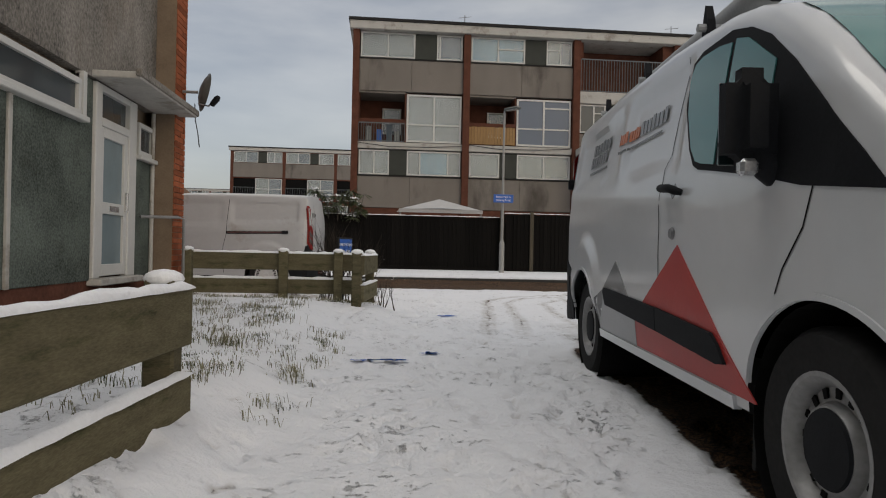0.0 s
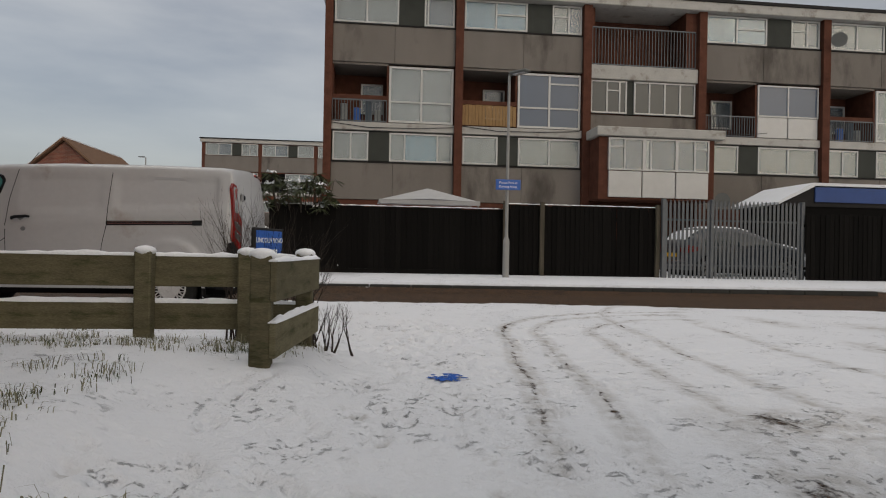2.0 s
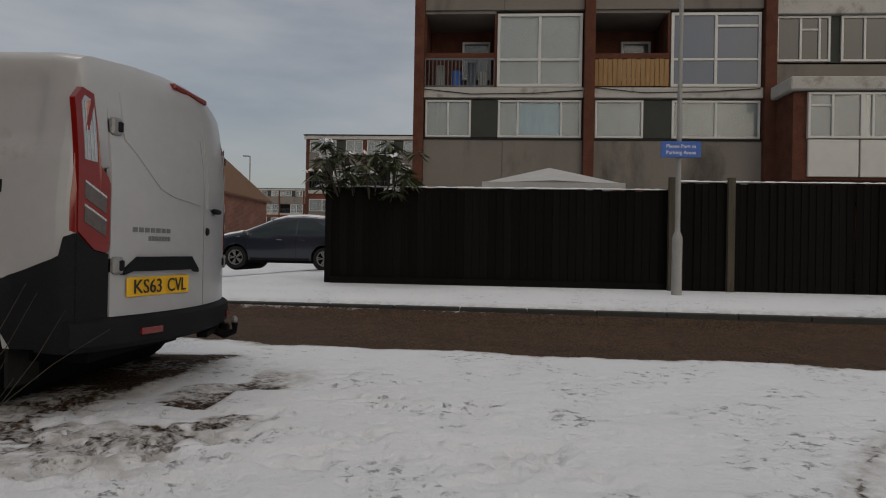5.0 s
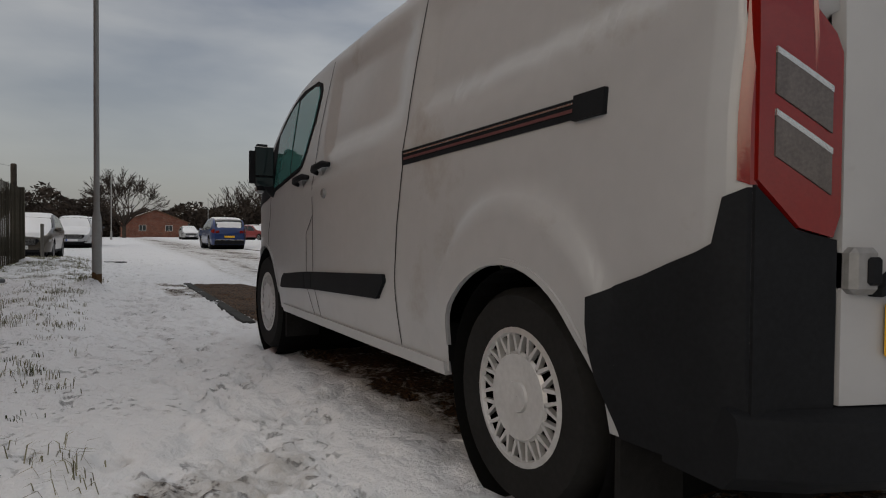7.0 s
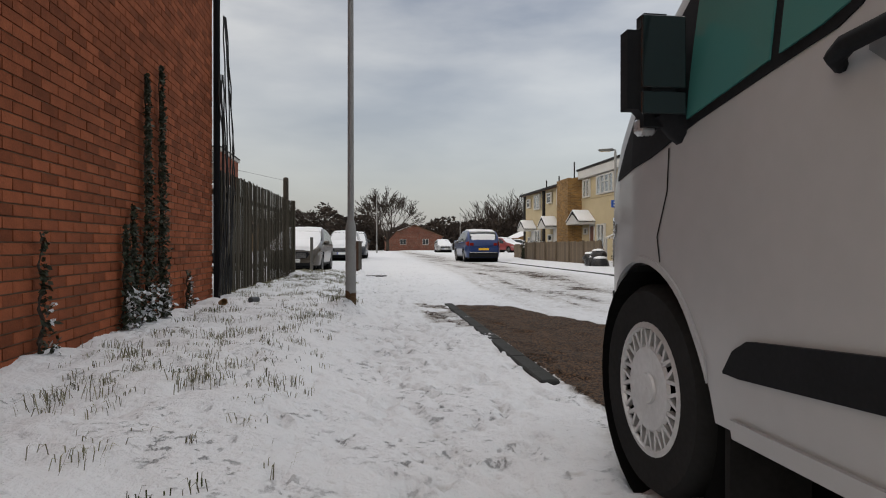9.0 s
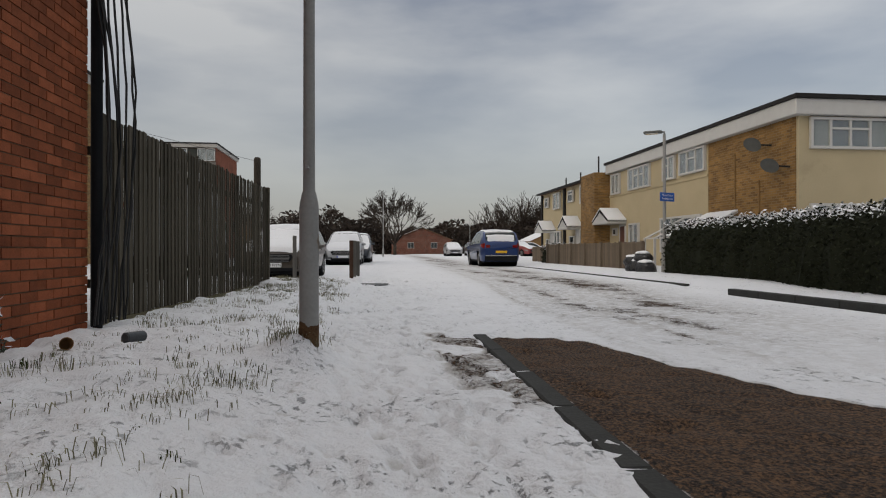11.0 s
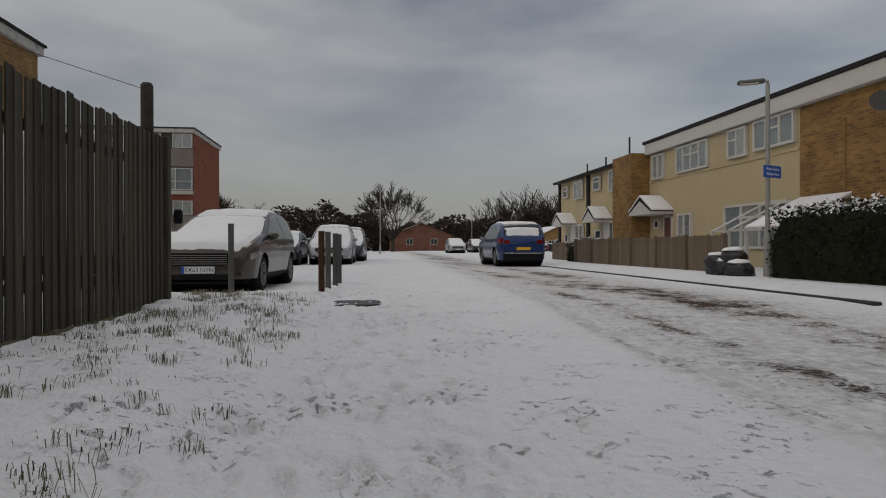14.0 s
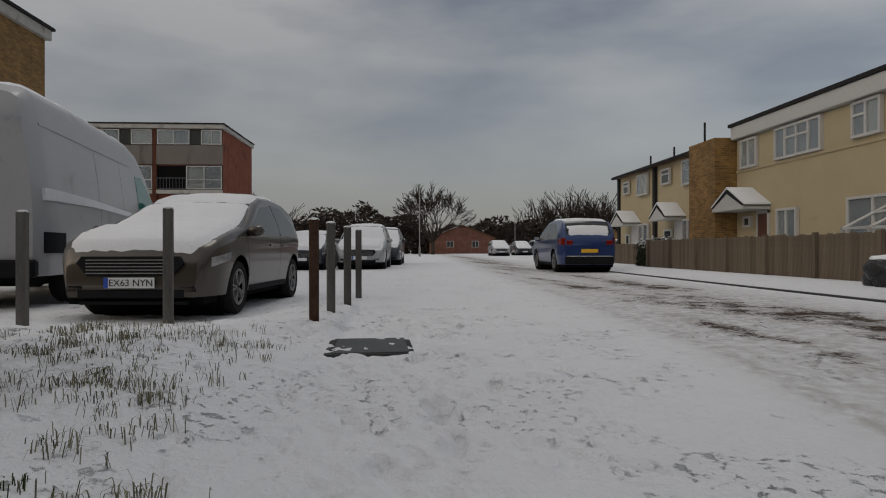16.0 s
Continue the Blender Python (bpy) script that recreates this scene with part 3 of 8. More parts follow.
# ---------------------------------------------------------------- vehicles
class Shell:
    """A vehicle's skin. x runs to the front, y to the left, z up; the rear axle is at x = 0."""

    def __init__(self, base, length, rear, top, half, sill=0.3, belt=0.9, tumble=0.12, radius=0.12, hub=0.34, arch=0.40, crown=0.03, tuck=0.04, ends=0.16, plan=None, press=None, rows=9, stations=46):
        self.base, self.x0, self.x1, self.top_pts, self.half = base, -rear, length - rear, top, half
        self.plan, self.press, self.rows, self.stations = plan, press, rows, stations
        self.sill, self.belt, self.tumble, self.radius, self.hub, self.arch, self.crown, self.tuck, self.ends = sill, belt, tumble, radius, hub, arch, crown, tuck, ends

    def top(self, x):
        return float(np.interp(x, [p[0] for p in self.top_pts], [p[1] for p in self.top_pts]))

    def low(self, x):
        z = self.sill
        for h in (0.0, self.base):
            d = self.arch**2 - (x - h) ** 2
            if d > 0:
                z = max(z, self.hub + math.sqrt(d))
        return z

    def side(self, x, z):
        """Half the width at x and height z."""
        e = min(x - self.x0, self.x1 - x)
        if self.plan:
            plan = float(np.interp(x, [p[0] for p in self.plan], [p[1] for p in self.plan]))
        else:
            plan = self.half - (self.ends * (1 - max(e, 0) / 0.5) ** 2.4 if e < 0.5 else 0)
        if self.press:
            plan += self.press(x, z)
        t = max(0.0, z - self.belt)
        lean = self.tumble * (t / 0.9) ** 1.35
        low = self.tuck * max(0.0, (0.62 - z) / 0.4) ** 1.5
        return plan - lean - low

    def ring(self, x, arcs=5):
        rows = self.rows
        lo, hi = self.low(x), self.top(x)
        r = min(self.radius, max(0.02, (hi - lo) * 0.45))
        pts = [(self.side(x, lo + (hi - r - lo) * j / rows), lo + (hi - r - lo) * j / rows) for j in range(rows + 1)]
        ys = pts[-1][0]
        for j in range(1, arcs + 1):
            a = math.pi / 2 * j / arcs
            pts.append((ys - r * (1 - math.cos(a)), hi - r + r * math.sin(a)))
        ye = ys - r
        for f in (0.66, 0.33, 0.0):
            pts.append((ye * f, hi + self.crown * (1 - f * f)))
        return pts

    def mesh(self):
        xs = set(np.linspace(self.x0, self.x1, self.stations).round(4))
        for h in (0.0, self.base):
            xs |= set((h + self.arch * np.cos(np.linspace(0, math.pi, 17))).round(4)) | {round(h + self.arch + 0.004, 4), round(h - self.arch - 0.004, 4)}
        xs |= {round(p[0], 4) for p in self.top_pts} | {round(self.x0 + d, 4) for d in (0.02, 0.05, 0.1)} | {round(self.x1 - d, 4) for d in (0.02, 0.05, 0.1)}
        xs = sorted(x for x in xs if self.x0 <= x <= self.x1)
        bm = bmesh.new()
        cols = []
        for x in xs:
            half = self.ring(x)
            cols.append([bm.verts.new((x, y, z)) for y, z in half] + [bm.verts.new((x, -y, z)) for y, z in half[-2::-1]])
        for c0, c1 in zip(cols, cols[1:]):
            for a, b, c, d in zip(c0, c0[1:], c1[1:], c1):
                bm.faces.new((a, b, c, d))
        for c in (cols[0], cols[-1]):
            n = len(c)
            for j in range(n // 2):
                q = [c[j], c[j + 1], c[n - 2 - j], c[n - 1 - j]]
                q = [v for i, v in enumerate(q) if v not in q[:i]]
                if len(q) > 2:
                    bm.faces.new(q)
        return bm

    def side_patch(self, lower, upper, sign, off=0.006, thick=0.01, steps=8, rows=3):
        """A skin patch between two lines of (x, z), standing off from the side by off."""
        bm = bmesh.new()
        x0, x1 = lower[0][0], lower[-1][0]
        grid = []
        stations = sorted({float(v) for v in np.linspace(x0, x1, steps + 1)} | {p[0] for p in lower} | {p[0] for p in upper if x0 <= p[0] <= x1})
        for x in stations:
            a = np.interp(x, [p[0] for p in lower], [p[1] for p in lower])
            b = np.interp(x, [p[0] for p in upper], [p[1] for p in upper])
            col = []
            for j in range(rows + 1):
                z = a + (b - a) * j / rows
                y = self.side(x, z)
                col.append((bm.verts.new((x, sign * (y + off), z)), bm.verts.new((x, sign * (y + off - thick), z))))
            grid.append(col)
        for c0, c1 in zip(grid, grid[1:]):
            for p, q, r, s in zip(c0, c0[1:], c1[1:], c1):
                bm.faces.new((p[0], q[0], r[0], s[0]))
            bm.faces.new((c0[0][0], c1[0][0], c1[0][1], c0[0][1]))
            bm.faces.new((c0[-1][0], c1[-1][0], c1[-1][1], c0[-1][1]))
        for c in (grid[0], grid[-1]):
            for p, q in zip(c, c[1:]):
                bm.faces.new((p[0], q[0], q[1], p[1]))
        bmesh.ops.remove_doubles(bm, verts=bm.verts, dist=1e-5)
        return bm

    def top_patch(self, x0, x1, w0, w1, off=0.006, steps=8, rough=0.0, seed=0, skirt=0.0):
        """A patch over the roof, bonnet or screen; w0, w1: share of the width at its ends; skirt: how far its rim hangs down."""
        bm = bmesh.new()
        rnd = random.Random(seed)
        grid = []
        for i in range(steps + 1):
            f = i / steps
            x = x0 + (x1 - x0) * f
            hi = self.top(x)
            r = min(self.radius, max(0.02, (hi - self.low(x)) * 0.45))
            ye = self.side(x, hi - r)
            w = (w0 + (w1 - w0) * f)
            col = []
            for j in range(-6, 7):
                s = j / 6 * w
                y = s * ye
                inner = ye - r
                drop = r - math.sqrt(max(0.0, r * r - max(0.0, abs(y) - inner) ** 2)) if abs(y) > inner else 0.0
                z = hi - drop + self.crown * max(0.0, 1 - (y / max(inner, 0.05)) ** 2)
                rim = skirt if (abs(j) == 6 or i in (0, steps)) else 0.0
                col.append(bm.verts.new((x + rnd.uniform(-1, 1) * rough * 0.6, y + rnd.uniform(-1, 1) * rough * 0.6, z + off * (0.15 if rim else 1) - rim + rnd.uniform(-1, 1) * rough)))
            grid.append(col)
        for c0, c1 in zip(grid, grid[1:]):
            for a, b, c, d in zip(c0, c0[1:], c1[1:], c1):
                bm.faces.new((a, b, c, d))
        return bm


def wheel_parts(root, x, y, z, radius, rim, style, width=0.215):
    """A road wheel whose outer face looks to the side of y."""
    sign = 1 if y > 0 else -1
    wheel = part("tyre", lathe([(rim, -width / 2), (radius * 0.93, -width / 2), (radius, -width / 2 + 0.03), (radius, width / 2 - 0.03), (radius * 0.93, width / 2), (rim, width / 2 - 0.005)], 40, caps=False), "rubber", root, smooth=50)
    wheel.location = (x, y - sign * width / 2, z)
    if sign < 0:
        wheel.rotation_euler = (0, 0, math.pi)
    f = width / 2
    part("wheel_well", lathe([(0.02, f - 0.1), (rim, f - 0.1)], 24), "black", wheel)
    if style == "cover":
        disc = lathe([(0.001, f - 0.002), (rim * 0.22, f), (rim * 0.24, f - 0.008), (rim * 0.62, f - 0.004), (rim * 0.66, f - 0.014)], 32, caps=False)
        part("hub_cap", disc, "hub", wheel, "silver plastic wheel cover", smooth=40)
        part("rim", lathe([(rim * 0.9, f - 0.014), (rim * 0.93, f), (rim * 1.01, f - 0.004), (rim * 1.01, f - 0.03)], 40, caps=False), "hub", wheel, smooth=40)
        bm = bmesh.new()
        for k in range(16):
            a = 2 * math.pi * k / 16
            for d in (-0.13, 0.13):
                p, q = rim * 0.62, rim * 0.93
                w = 0.055
                c = [(p, a + d * 0.15 - w), (p, a + d * 0.15 + w), (q, a + d + w * 0.45), (q, a + d - w * 0.45)]
                up = [bm.verts.new((rr * math.cos(t), f - 0.006, rr * math.sin(t))) for rr, t in c]
                dn = [bm.verts.new((rr * math.cos(t), f - 0.026, rr * math.sin(t))) for rr, t in c]
                bm.faces.new(up)
                for i in range(4):
                    bm.faces.new((up[i], up[(i + 1) % 4], dn[(i + 1) % 4], dn[i]))
        part("spokes", bm, "hub", wheel)
    elif style == "steel":
        part("rim", lathe([(0.075, f - 0.03), (rim * 0.55, f - 0.02), (rim * 0.62, f - 0.05), (rim * 0.8, f - 0.055), (rim * 0.86, f - 0.02), (rim * 0.93, f - 0.004), (rim * 1.0, f - 0.004)], 40, caps=False), "steel_wheel", wheel, "bare grey steel wheel", smooth=40)
        part("hub_cap", lathe([(0.001, f - 0.006), (0.07, f - 0.01), (rim * 0.5, f - 0.012), (rim * 0.55, f - 0.03)], 32), "plastic", wheel, smooth=40)
        for k in range(16):
            a = 2 * math.pi * k / 16
            hole = part("vent_hole", box(-0.015, -0.006, -0.011, 0.015, 0.006, 0.011), "black", wheel)
            hole.matrix_local = Matrix.Translation((rim * 0.72 * math.cos(a), f - 0.052, rim * 0.72 * math.sin(a))) @ Matrix.Rotation(-a, 4, "Y")
    else:
        bm = bmesh.new()
        for k in range(5):
            a = 2 * math.pi * k / 5
            for d in (-0.16, 0.16):
                c = [(rim * 0.12, a + d - 0.25), (rim * 0.12, a + d + 0.25), (rim * 0.95, a + d + 0.075), (rim * 0.95, a + d - 0.075)]
                up = [bm.verts.new((rr * math.cos(t), f - 0.012, rr * math.sin(t))) for rr, t in c]
                dn = [bm.verts.new((rr * math.cos(t), f - 0.05, rr * math.sin(t))) for rr, t in c]
                bm.faces.new(up)
                for i in range(4):
                    bm.faces.new((up[i], up[(i + 1) % 4], dn[(i + 1) % 4], dn[i]))
        part("spokes", bm, "steel_wheel", wheel)
        part("rim", lathe([(rim * 0.9, f - 0.03), (rim * 0.94, f - 0.004), (rim * 1.01, f - 0.004), (rim * 1.01, f - 0.03)], 32, caps=False), "steel_wheel", wheel, smooth=40)
    return wheel


def line_patch(shell, pts, sign, width=0.008, off=0.002):
    """A door seam: a thin dark ribbon along (x, z) points on the side."""
    bm = bmesh.new()
    prev = None
    fine = []
    for (xa, za), (xb, zb) in zip(pts, pts[1:]):
        k = max(2, int(max(abs(xb - xa), abs(zb - za)) / 0.06))
        fine += [(xa + (xb - xa) * i / k, za + (zb - za) * i / k) for i in range(k)]
    fine.append(pts[-1])
    for i, (x, z) in enumerate(fine):
        xa, za = fine[max(0, i - 1)]
        xb, zb = fine[min(len(fine) - 1, i + 1)]
        d = Vector((xb - xa, zb - za)).normalized()
        nx, nz = -d.y * width / 2, d.x * width / 2
        pair = [bm.verts.new((x + s * nx, sign * (shell.side(x, z + s * nz) + off), z + s * nz)) for s in (-1, 1)]
        if prev:
            bm.faces.new((prev[0], prev[1], pair[1], pair[0]))
        prev = pair
    return bm


def bow_tail(root, at=-0.43, end=-1.03, k=0.2):
    """Bows everything behind the rear wheels: the corners lie further forward than the middle."""
    def local(o):
        m = o.matrix_parent_inverse @ o.matrix_basis
        return m if o.parent == root else local(o.parent) @ m

    for o in root.children_recursive:
        m = local(o)
        inv = m.inverted()
        for v in o.data.vertices:
            p = m @ v.co
            if p.x < at:
                p.x += (at - p.x) / (at - end) * k * (p.y / 0.9) ** 2
                v.co = inv @ p


def tail_lean(z):
    return 0.0 if z < 1.3 else 0.09 * ((z - 1.3) / 0.62) ** 1.6


def tail_patch(lower, upper, off, thick=0.02, steps=8, rows=6):
    """A curved plate on the tail between two lines of (y, z), standing off by off."""
    bm = bmesh.new()
    y0, y1 = lower[0][0], lower[-1][0]
    grid = []
    for y in sorted({float(v) for v in np.linspace(y0, y1, steps + 1)} | {p[0] for p in lower} | {p[0] for p in upper if y0 <= p[0] <= y1}):
        a = np.interp(y, [p[0] for p in lower], [p[1] for p in lower])
        b = np.interp(y, [p[0] for p in upper], [p[1] for p in upper])
        col = []
        for j in range(rows + 1):
            z = a + (b - a) * j / rows
            x = -1.03 + tail_lean(z) - off
            col.append((bm.verts.new((x, y, z)), bm.verts.new((x + thick, y, z))))
        grid.append(col)
    for c0, c1 in zip(grid, grid[1:]):
        for p, q, r, t in zip(c0, c0[1:], c1[1:], c1):
            bm.faces.new((p[0], q[0], r[0], t[0]))
        bm.faces.new((c0[0][0], c1[0][0], c1[0][1], c0[0][1]))
        bm.faces.new((c0[-1][0], c1[-1][0], c1[-1][1], c0[-1][1]))
    for c in (grid[0], grid[-1]):
        for p, q in zip(c, c[1:]):
            bm.faces.new((p[0], q[0], q[1], p[1]))
    bmesh.ops.remove_doubles(bm, verts=bm.verts, dist=1e-5)
    return bm


def mirrored(pts, s):
    """(y, z) points for the left side, turned over for the right and put in order of y."""
    out = [(s * y, z) for y, z in pts]
    return out if out[0][0] < out[-1][0] else out[::-1]


def van_press(x, z):
    """Blisters over the rear wheels, inset load-bay panels and the waist crease."""
    def step(v, a, b):
        t = min(1.0, max(0.0, (v - a) / (b - a)))
        return t * t * (3 - 2 * t)

    r = math.hypot(x / 0.56, (z - 0.36) / 0.69)
    d = 0.034 * (1 - step(r, 0.89, 1.0)) * step(z, 0.45, 0.65)
    line = 1.458 - 0.053 * (x + 0.5)
    inside = step(z, line, line + 0.022) * (1 - step(z, 1.80, 1.84))
    for a, b in ((-0.72, 0.72), (0.86, 1.86)):
        d -= 0.022 * inside * step(x, a, a + 0.05) * (1 - step(x, b - 0.05, b))
    waist = 1.35 - 0.09 * (x + 0.3)
    return d + 0.008 * (1 - step(abs(z - waist), 0.0, 0.10)) * (1 - step(x, 2.0, 2.4))


def build_van(name, m, paint, wheels, plate, rack, label, base):
    """A panel van of the given wheelbase; the cab keeps its place over the front axle."""
    root = thing(name, m, label, "van")
    f = base - 3.25
    top = [(-1.03, 1.36), (-1.01, 1.58), (-0.985, 1.82), (-0.955, 1.925), (-0.91, 1.98), (-0.7, 2.0), (0.2, 2.01), (1.4, 1.995), (2.1 + f, 1.96),
           (2.4 + f, 1.93), (2.62 + f, 1.885), (2.8 + f, 1.82), (3.0 + f, 1.71), (3.2 + f, 1.56), (3.4 + f, 1.38), (3.58 + f, 1.20), (3.64 + f, 1.145), (3.75 + f, 1.09), (3.9 + f, 1.01),
           (4.03 + f, 0.90), (4.12 + f, 0.76), (4.155 + f, 0.62), (4.17 + f, 0.50)]
    plan = [(-1.03, 0.945), (-0.99, 0.972), (-0.92, 0.986), (-0.8, 0.993), (2.9 + f, 0.993), (3.3 + f, 0.985), (3.5 + f, 0.955), (3.65 + f, 0.91), (3.8 + f, 0.85),
            (3.95 + f, 0.77), (4.06 + f, 0.66), (4.13 + f, 0.53), (4.17 + f, 0.38)]
    sh = Shell(base, 5.20 + f, 1.03, top, 0.993, sill=0.36, belt=1.12, tumble=0.125, radius=0.095, hub=0.36, arch=0.425, crown=0.04, tuck=0.05, plan=plan, press=van_press, rows=30, stations=96)
    part("body", sh.mesh(), paint, root, smooth=28)
    part("underbody", box(-0.9, -0.78, 0.26, 3.7 + f, 0.78, 0.5), "black", root)
    for h in (0.0, base):
        part("arch_liner", lathe([(0.42, -0.955), (0.42, 0.955)], 32, caps=False), "black", root).location = (h, 0, 0.36)
    for s in (1, -1):
        for h in (0.0, base):
            wheel_parts(root, h, s * 0.965, 0.36, 0.352, 0.222, wheels)
        part("mudflap", box(-0.012, -0.12, -0.17, 0.012, 0.12, 0.17), "rubber", root).location = (-0.43, s * 0.82, 0.31)
        part("mudflap", box(-0.012, -0.12, -0.15, 0.012, 0.12, 0.15), "rubber", root).location = (base - 0.44, s * 0.82, 0.30)
        # lower cladding behind the rear wheel
        xs = [-1.03, -0.95, -0.8, -0.65, -0.5, -0.40]
        part("rear_corner_trim", sh.side_patch([(x, max(0.345, sh.low(x))) for x in xs], [(-1.03, 0.985), (-0.985, 0.965), (-0.955, 0.865), (-0.9, 0.845), (-0.65, 0.785), (-0.5, 0.755), (-0.40, 0.72), (-0.28, 0.71)], s, 0.010, 0.02), "plastic", root, smooth=40)
        part("sill_trim", sh.side_patch([(0.44, 0.345), (base - 0.52, 0.345)], [(0.44, 0.395), (base - 0.52, 0.395)], s, 0.014, 0.03), paint, root)
        if s > 0:
            strips = (([(0.965, 0.665), (1.04, 0.583), (2.02, 0.55)], [(0.965, 0.675), (0.975, 0.70), (2.02, 0.655)]), ([(2.028, 0.55), (2.152, 0.543)], [(2.028, 0.655), (2.152, 0.648)]),
                      ([(2.16, 0.543), (2.66, 0.513), (2.73, 0.515)], [(2.16, 0.648), (2.62, 0.612), (2.68, 0.58), (2.73, 0.52)]))
        else:
            strips = (([(0.60, 0.655), (0.66, 0.575), (1.655, 0.53)], [(0.60, 0.66), (0.62, 0.685), (1.655, 0.645)]), ([(1.665, 0.53), (2.36, 0.49), (2.43, 0.50)], [(1.665, 0.645), (2.32, 0.605), (2.38, 0.565), (2.43, 0.505)]))
        for lo, up in strips:
            part("rub_strip", sh.side_patch(lo, up, s, 0.018, 0.03), "plastic", root)
        # cab door window in its black surround
        part("window_seal", sh.side_patch([(2.08 + f, 1.72), (2.12 + f, 1.58), (2.23 + f, 1.38), (2.30 + f, 1.30), (2.36 + f, 1.275), (2.55 + f, 1.245), (2.87 + f, 1.19), (3.17 + f, 1.125), (3.5 + f, 1.085)],
                                          [(2.08 + f, 1.75), (2.11 + f, 1.80), (2.2 + f, 1.83), (2.5 + f, 1.825), (2.68 + f, 1.775), (2.85 + f, 1.69), (3.05 + f, 1.54), (3.25 + f, 1.36), (3.42 + f, 1.19), (3.5 + f, 1.10)], s, 0.004, 0.02, 16, 5), "plastic", root)
        part("door_window", sh.side_patch([(2.12 + f, 1.70), (2.16 + f, 1.56), (2.26 + f, 1.38), (2.33 + f, 1.315), (2.40 + f, 1.295), (2.53 + f, 1.275)],
                                          [(2.12 + f, 1.74), (2.15 + f, 1.785), (2.22 + f, 1.80), (2.40 + f, 1.79), (2.53 + f, 1.765)], s, 0.009, 0.01, 8, 5), "van_glass", root)
        part("quarter_window", sh.side_patch([(2.565 + f, 1.27), (2.93 + f, 1.205)], [(2.565 + f, 1.77), (2.68 + f, 1.735), (2.93 + f, 1.58)], s, 0.009, 0.01, 5, 5), "van_glass", root)
        # seams
        if s > 0:
            seams = ([(1.93, 1.89), (2.01, 1.5), (2.04, 1.17), (2.04, 0.99), (2.165, 0.88), (2.15, 0.55), (2.05, 0.40)], [(2.04, 0.99), (2.025, 0.6), (1.93, 0.40)])
        else:
            seams = ([(1.77, 1.86), (1.72, 1.6), (1.66, 1.2), (1.65, 0.9), (1.67, 0.64), (1.74, 0.40)],)
        for pts in seams:
            part("door_seam", line_patch(sh, pts, s), "black", root)
        part("door_seam", line_patch(sh, [(3.04 + f, 1.14), (3.05 + f, 1.01), (3.12 + f, 0.87), (3.10 + f, 0.79)] if s > 0 else [(2.98, 1.13), (2.93, 1.0), (2.82, 0.87), (2.78, 0.79)], s), "black", root)
        if s > 0:
            part("sliding_door_seam", line_patch(sh, [(0.83, 0.40), (0.87, 0.69), (0.85, 0.92), (0.795, 1.18), (0.79, 1.43), (0.76, 1.88)], s), "black", root)
            part("sliding_door_rail", sh.side_patch([(-0.41, 1.205), (0.80, 1.175)], [(-0.41, 1.262), (0.80, 1.235)], s, 0.004, 0.01, 10), "plastic", root)
            part("rail_end", sh.side_patch([(-0.42, 1.198), (-0.30, 1.195)], [(-0.42, 1.268), (-0.30, 1.265)], s, 0.016, 0.02, 2), "plastic", root)
            part("rail_groove", sh.side_patch([(-0.29, 1.222), (0.78, 1.196)], [(-0.29, 1.232), (0.78, 1.206)], s, 0.007, 0.004, 8), "rail_red", root)
            part("rail_groove", sh.side_patch([(-0.29, 1.244), (0.78, 1.218)], [(-0.29, 1.250), (0.78, 1.224)], s, 0.007, 0.004, 8), "chrome", root)
        # rolled lip of each wheel arch
        for h0 in (0.0, base):
            fl = [h0 + 0.415 * math.sin(radians(a)) for a in range(-84, 85, 6)]
            part("arch_lip", sh.side_patch([(x, 0.36 + math.sqrt(0.4255**2 - (x - h0) ** 2) + 0.002) for x in fl], [(x, 0.36 + math.sqrt(0.445**2 - (x - h0) ** 2) + 0.002) for x in fl], s, 0.007, 0.02, 20, 1), paint, root, smooth=60)
        # handles and lock
        for hx, hz in (((2.23, 1.215), (1.86, 1.26)) if s > 0 else ((1.85, 1.215),)):
            y = sh.side(hx, hz)
            part("handle_recess", sh.side_patch([(hx - 0.045, hz - 0.01), (hx, hz - 0.045), (hx + 0.045, hz - 0.01)], [(hx - 0.045, hz), (hx, hz + 0.03), (hx + 0.045, hz)], s, 0.002, 0.004, 4), "grey_decal", root)
            part("door_handle", tube([(hx - 0.11, s * (y + 0.008), hz + 0.008), (hx - 0.08, s * (y + 0.04), hz + 0.012), (hx + 0.05, s * (y + 0.045), hz), (hx + 0.09, s * (y + 0.035), hz - 0.012), (hx + 0.11, s * (y + 0.006), hz - 0.025)], [0.014, 0.019, 0.020, 0.020, 0.014], 8), "plastic", root, smooth=60)
        lx, lz = (1.82, 1.11) if s > 0 else (1.845, 1.01)
        lock = part("lock", lathe([(0.001, 0.012), (0.022, 0.014), (0.03, 0.004), (0.03, 0)], 18), "grey_decal", root, smooth=50)
        lock.location = (lx, s * sh.side(lx, lz), lz)
        lock.rotation_euler = (0, 0, 0 if s > 0 else math.pi)
        # mirror on its arm
        part("mirror_arm", tube([(2.98 + f, s * 0.94, 1.17), (2.98 + f, s * 0.99, 1.20), (2.97 + f, s * 1.04, 1.25)], [0.055, 0.05, 0.05], 10), "plastic", root, smooth=60)
        bm = box(2.92 + f, 0.985 if s > 0 else -1.155, 1.19, 3.07 + f, 1.155 if s > 0 else -0.985, 1.52)
        bmesh.ops.bevel(bm, geom=list(bm.edges), offset=0.05, segments=3, affect="EDGES")
        for v in bm.verts:
            if v.co.x > 3.02 + f:
                v.co.y = s * 1.07 + (v.co.y - s * 1.07) * 0.85
                v.co.z = 1.365 + (v.co.z - 1.365) * 0.88
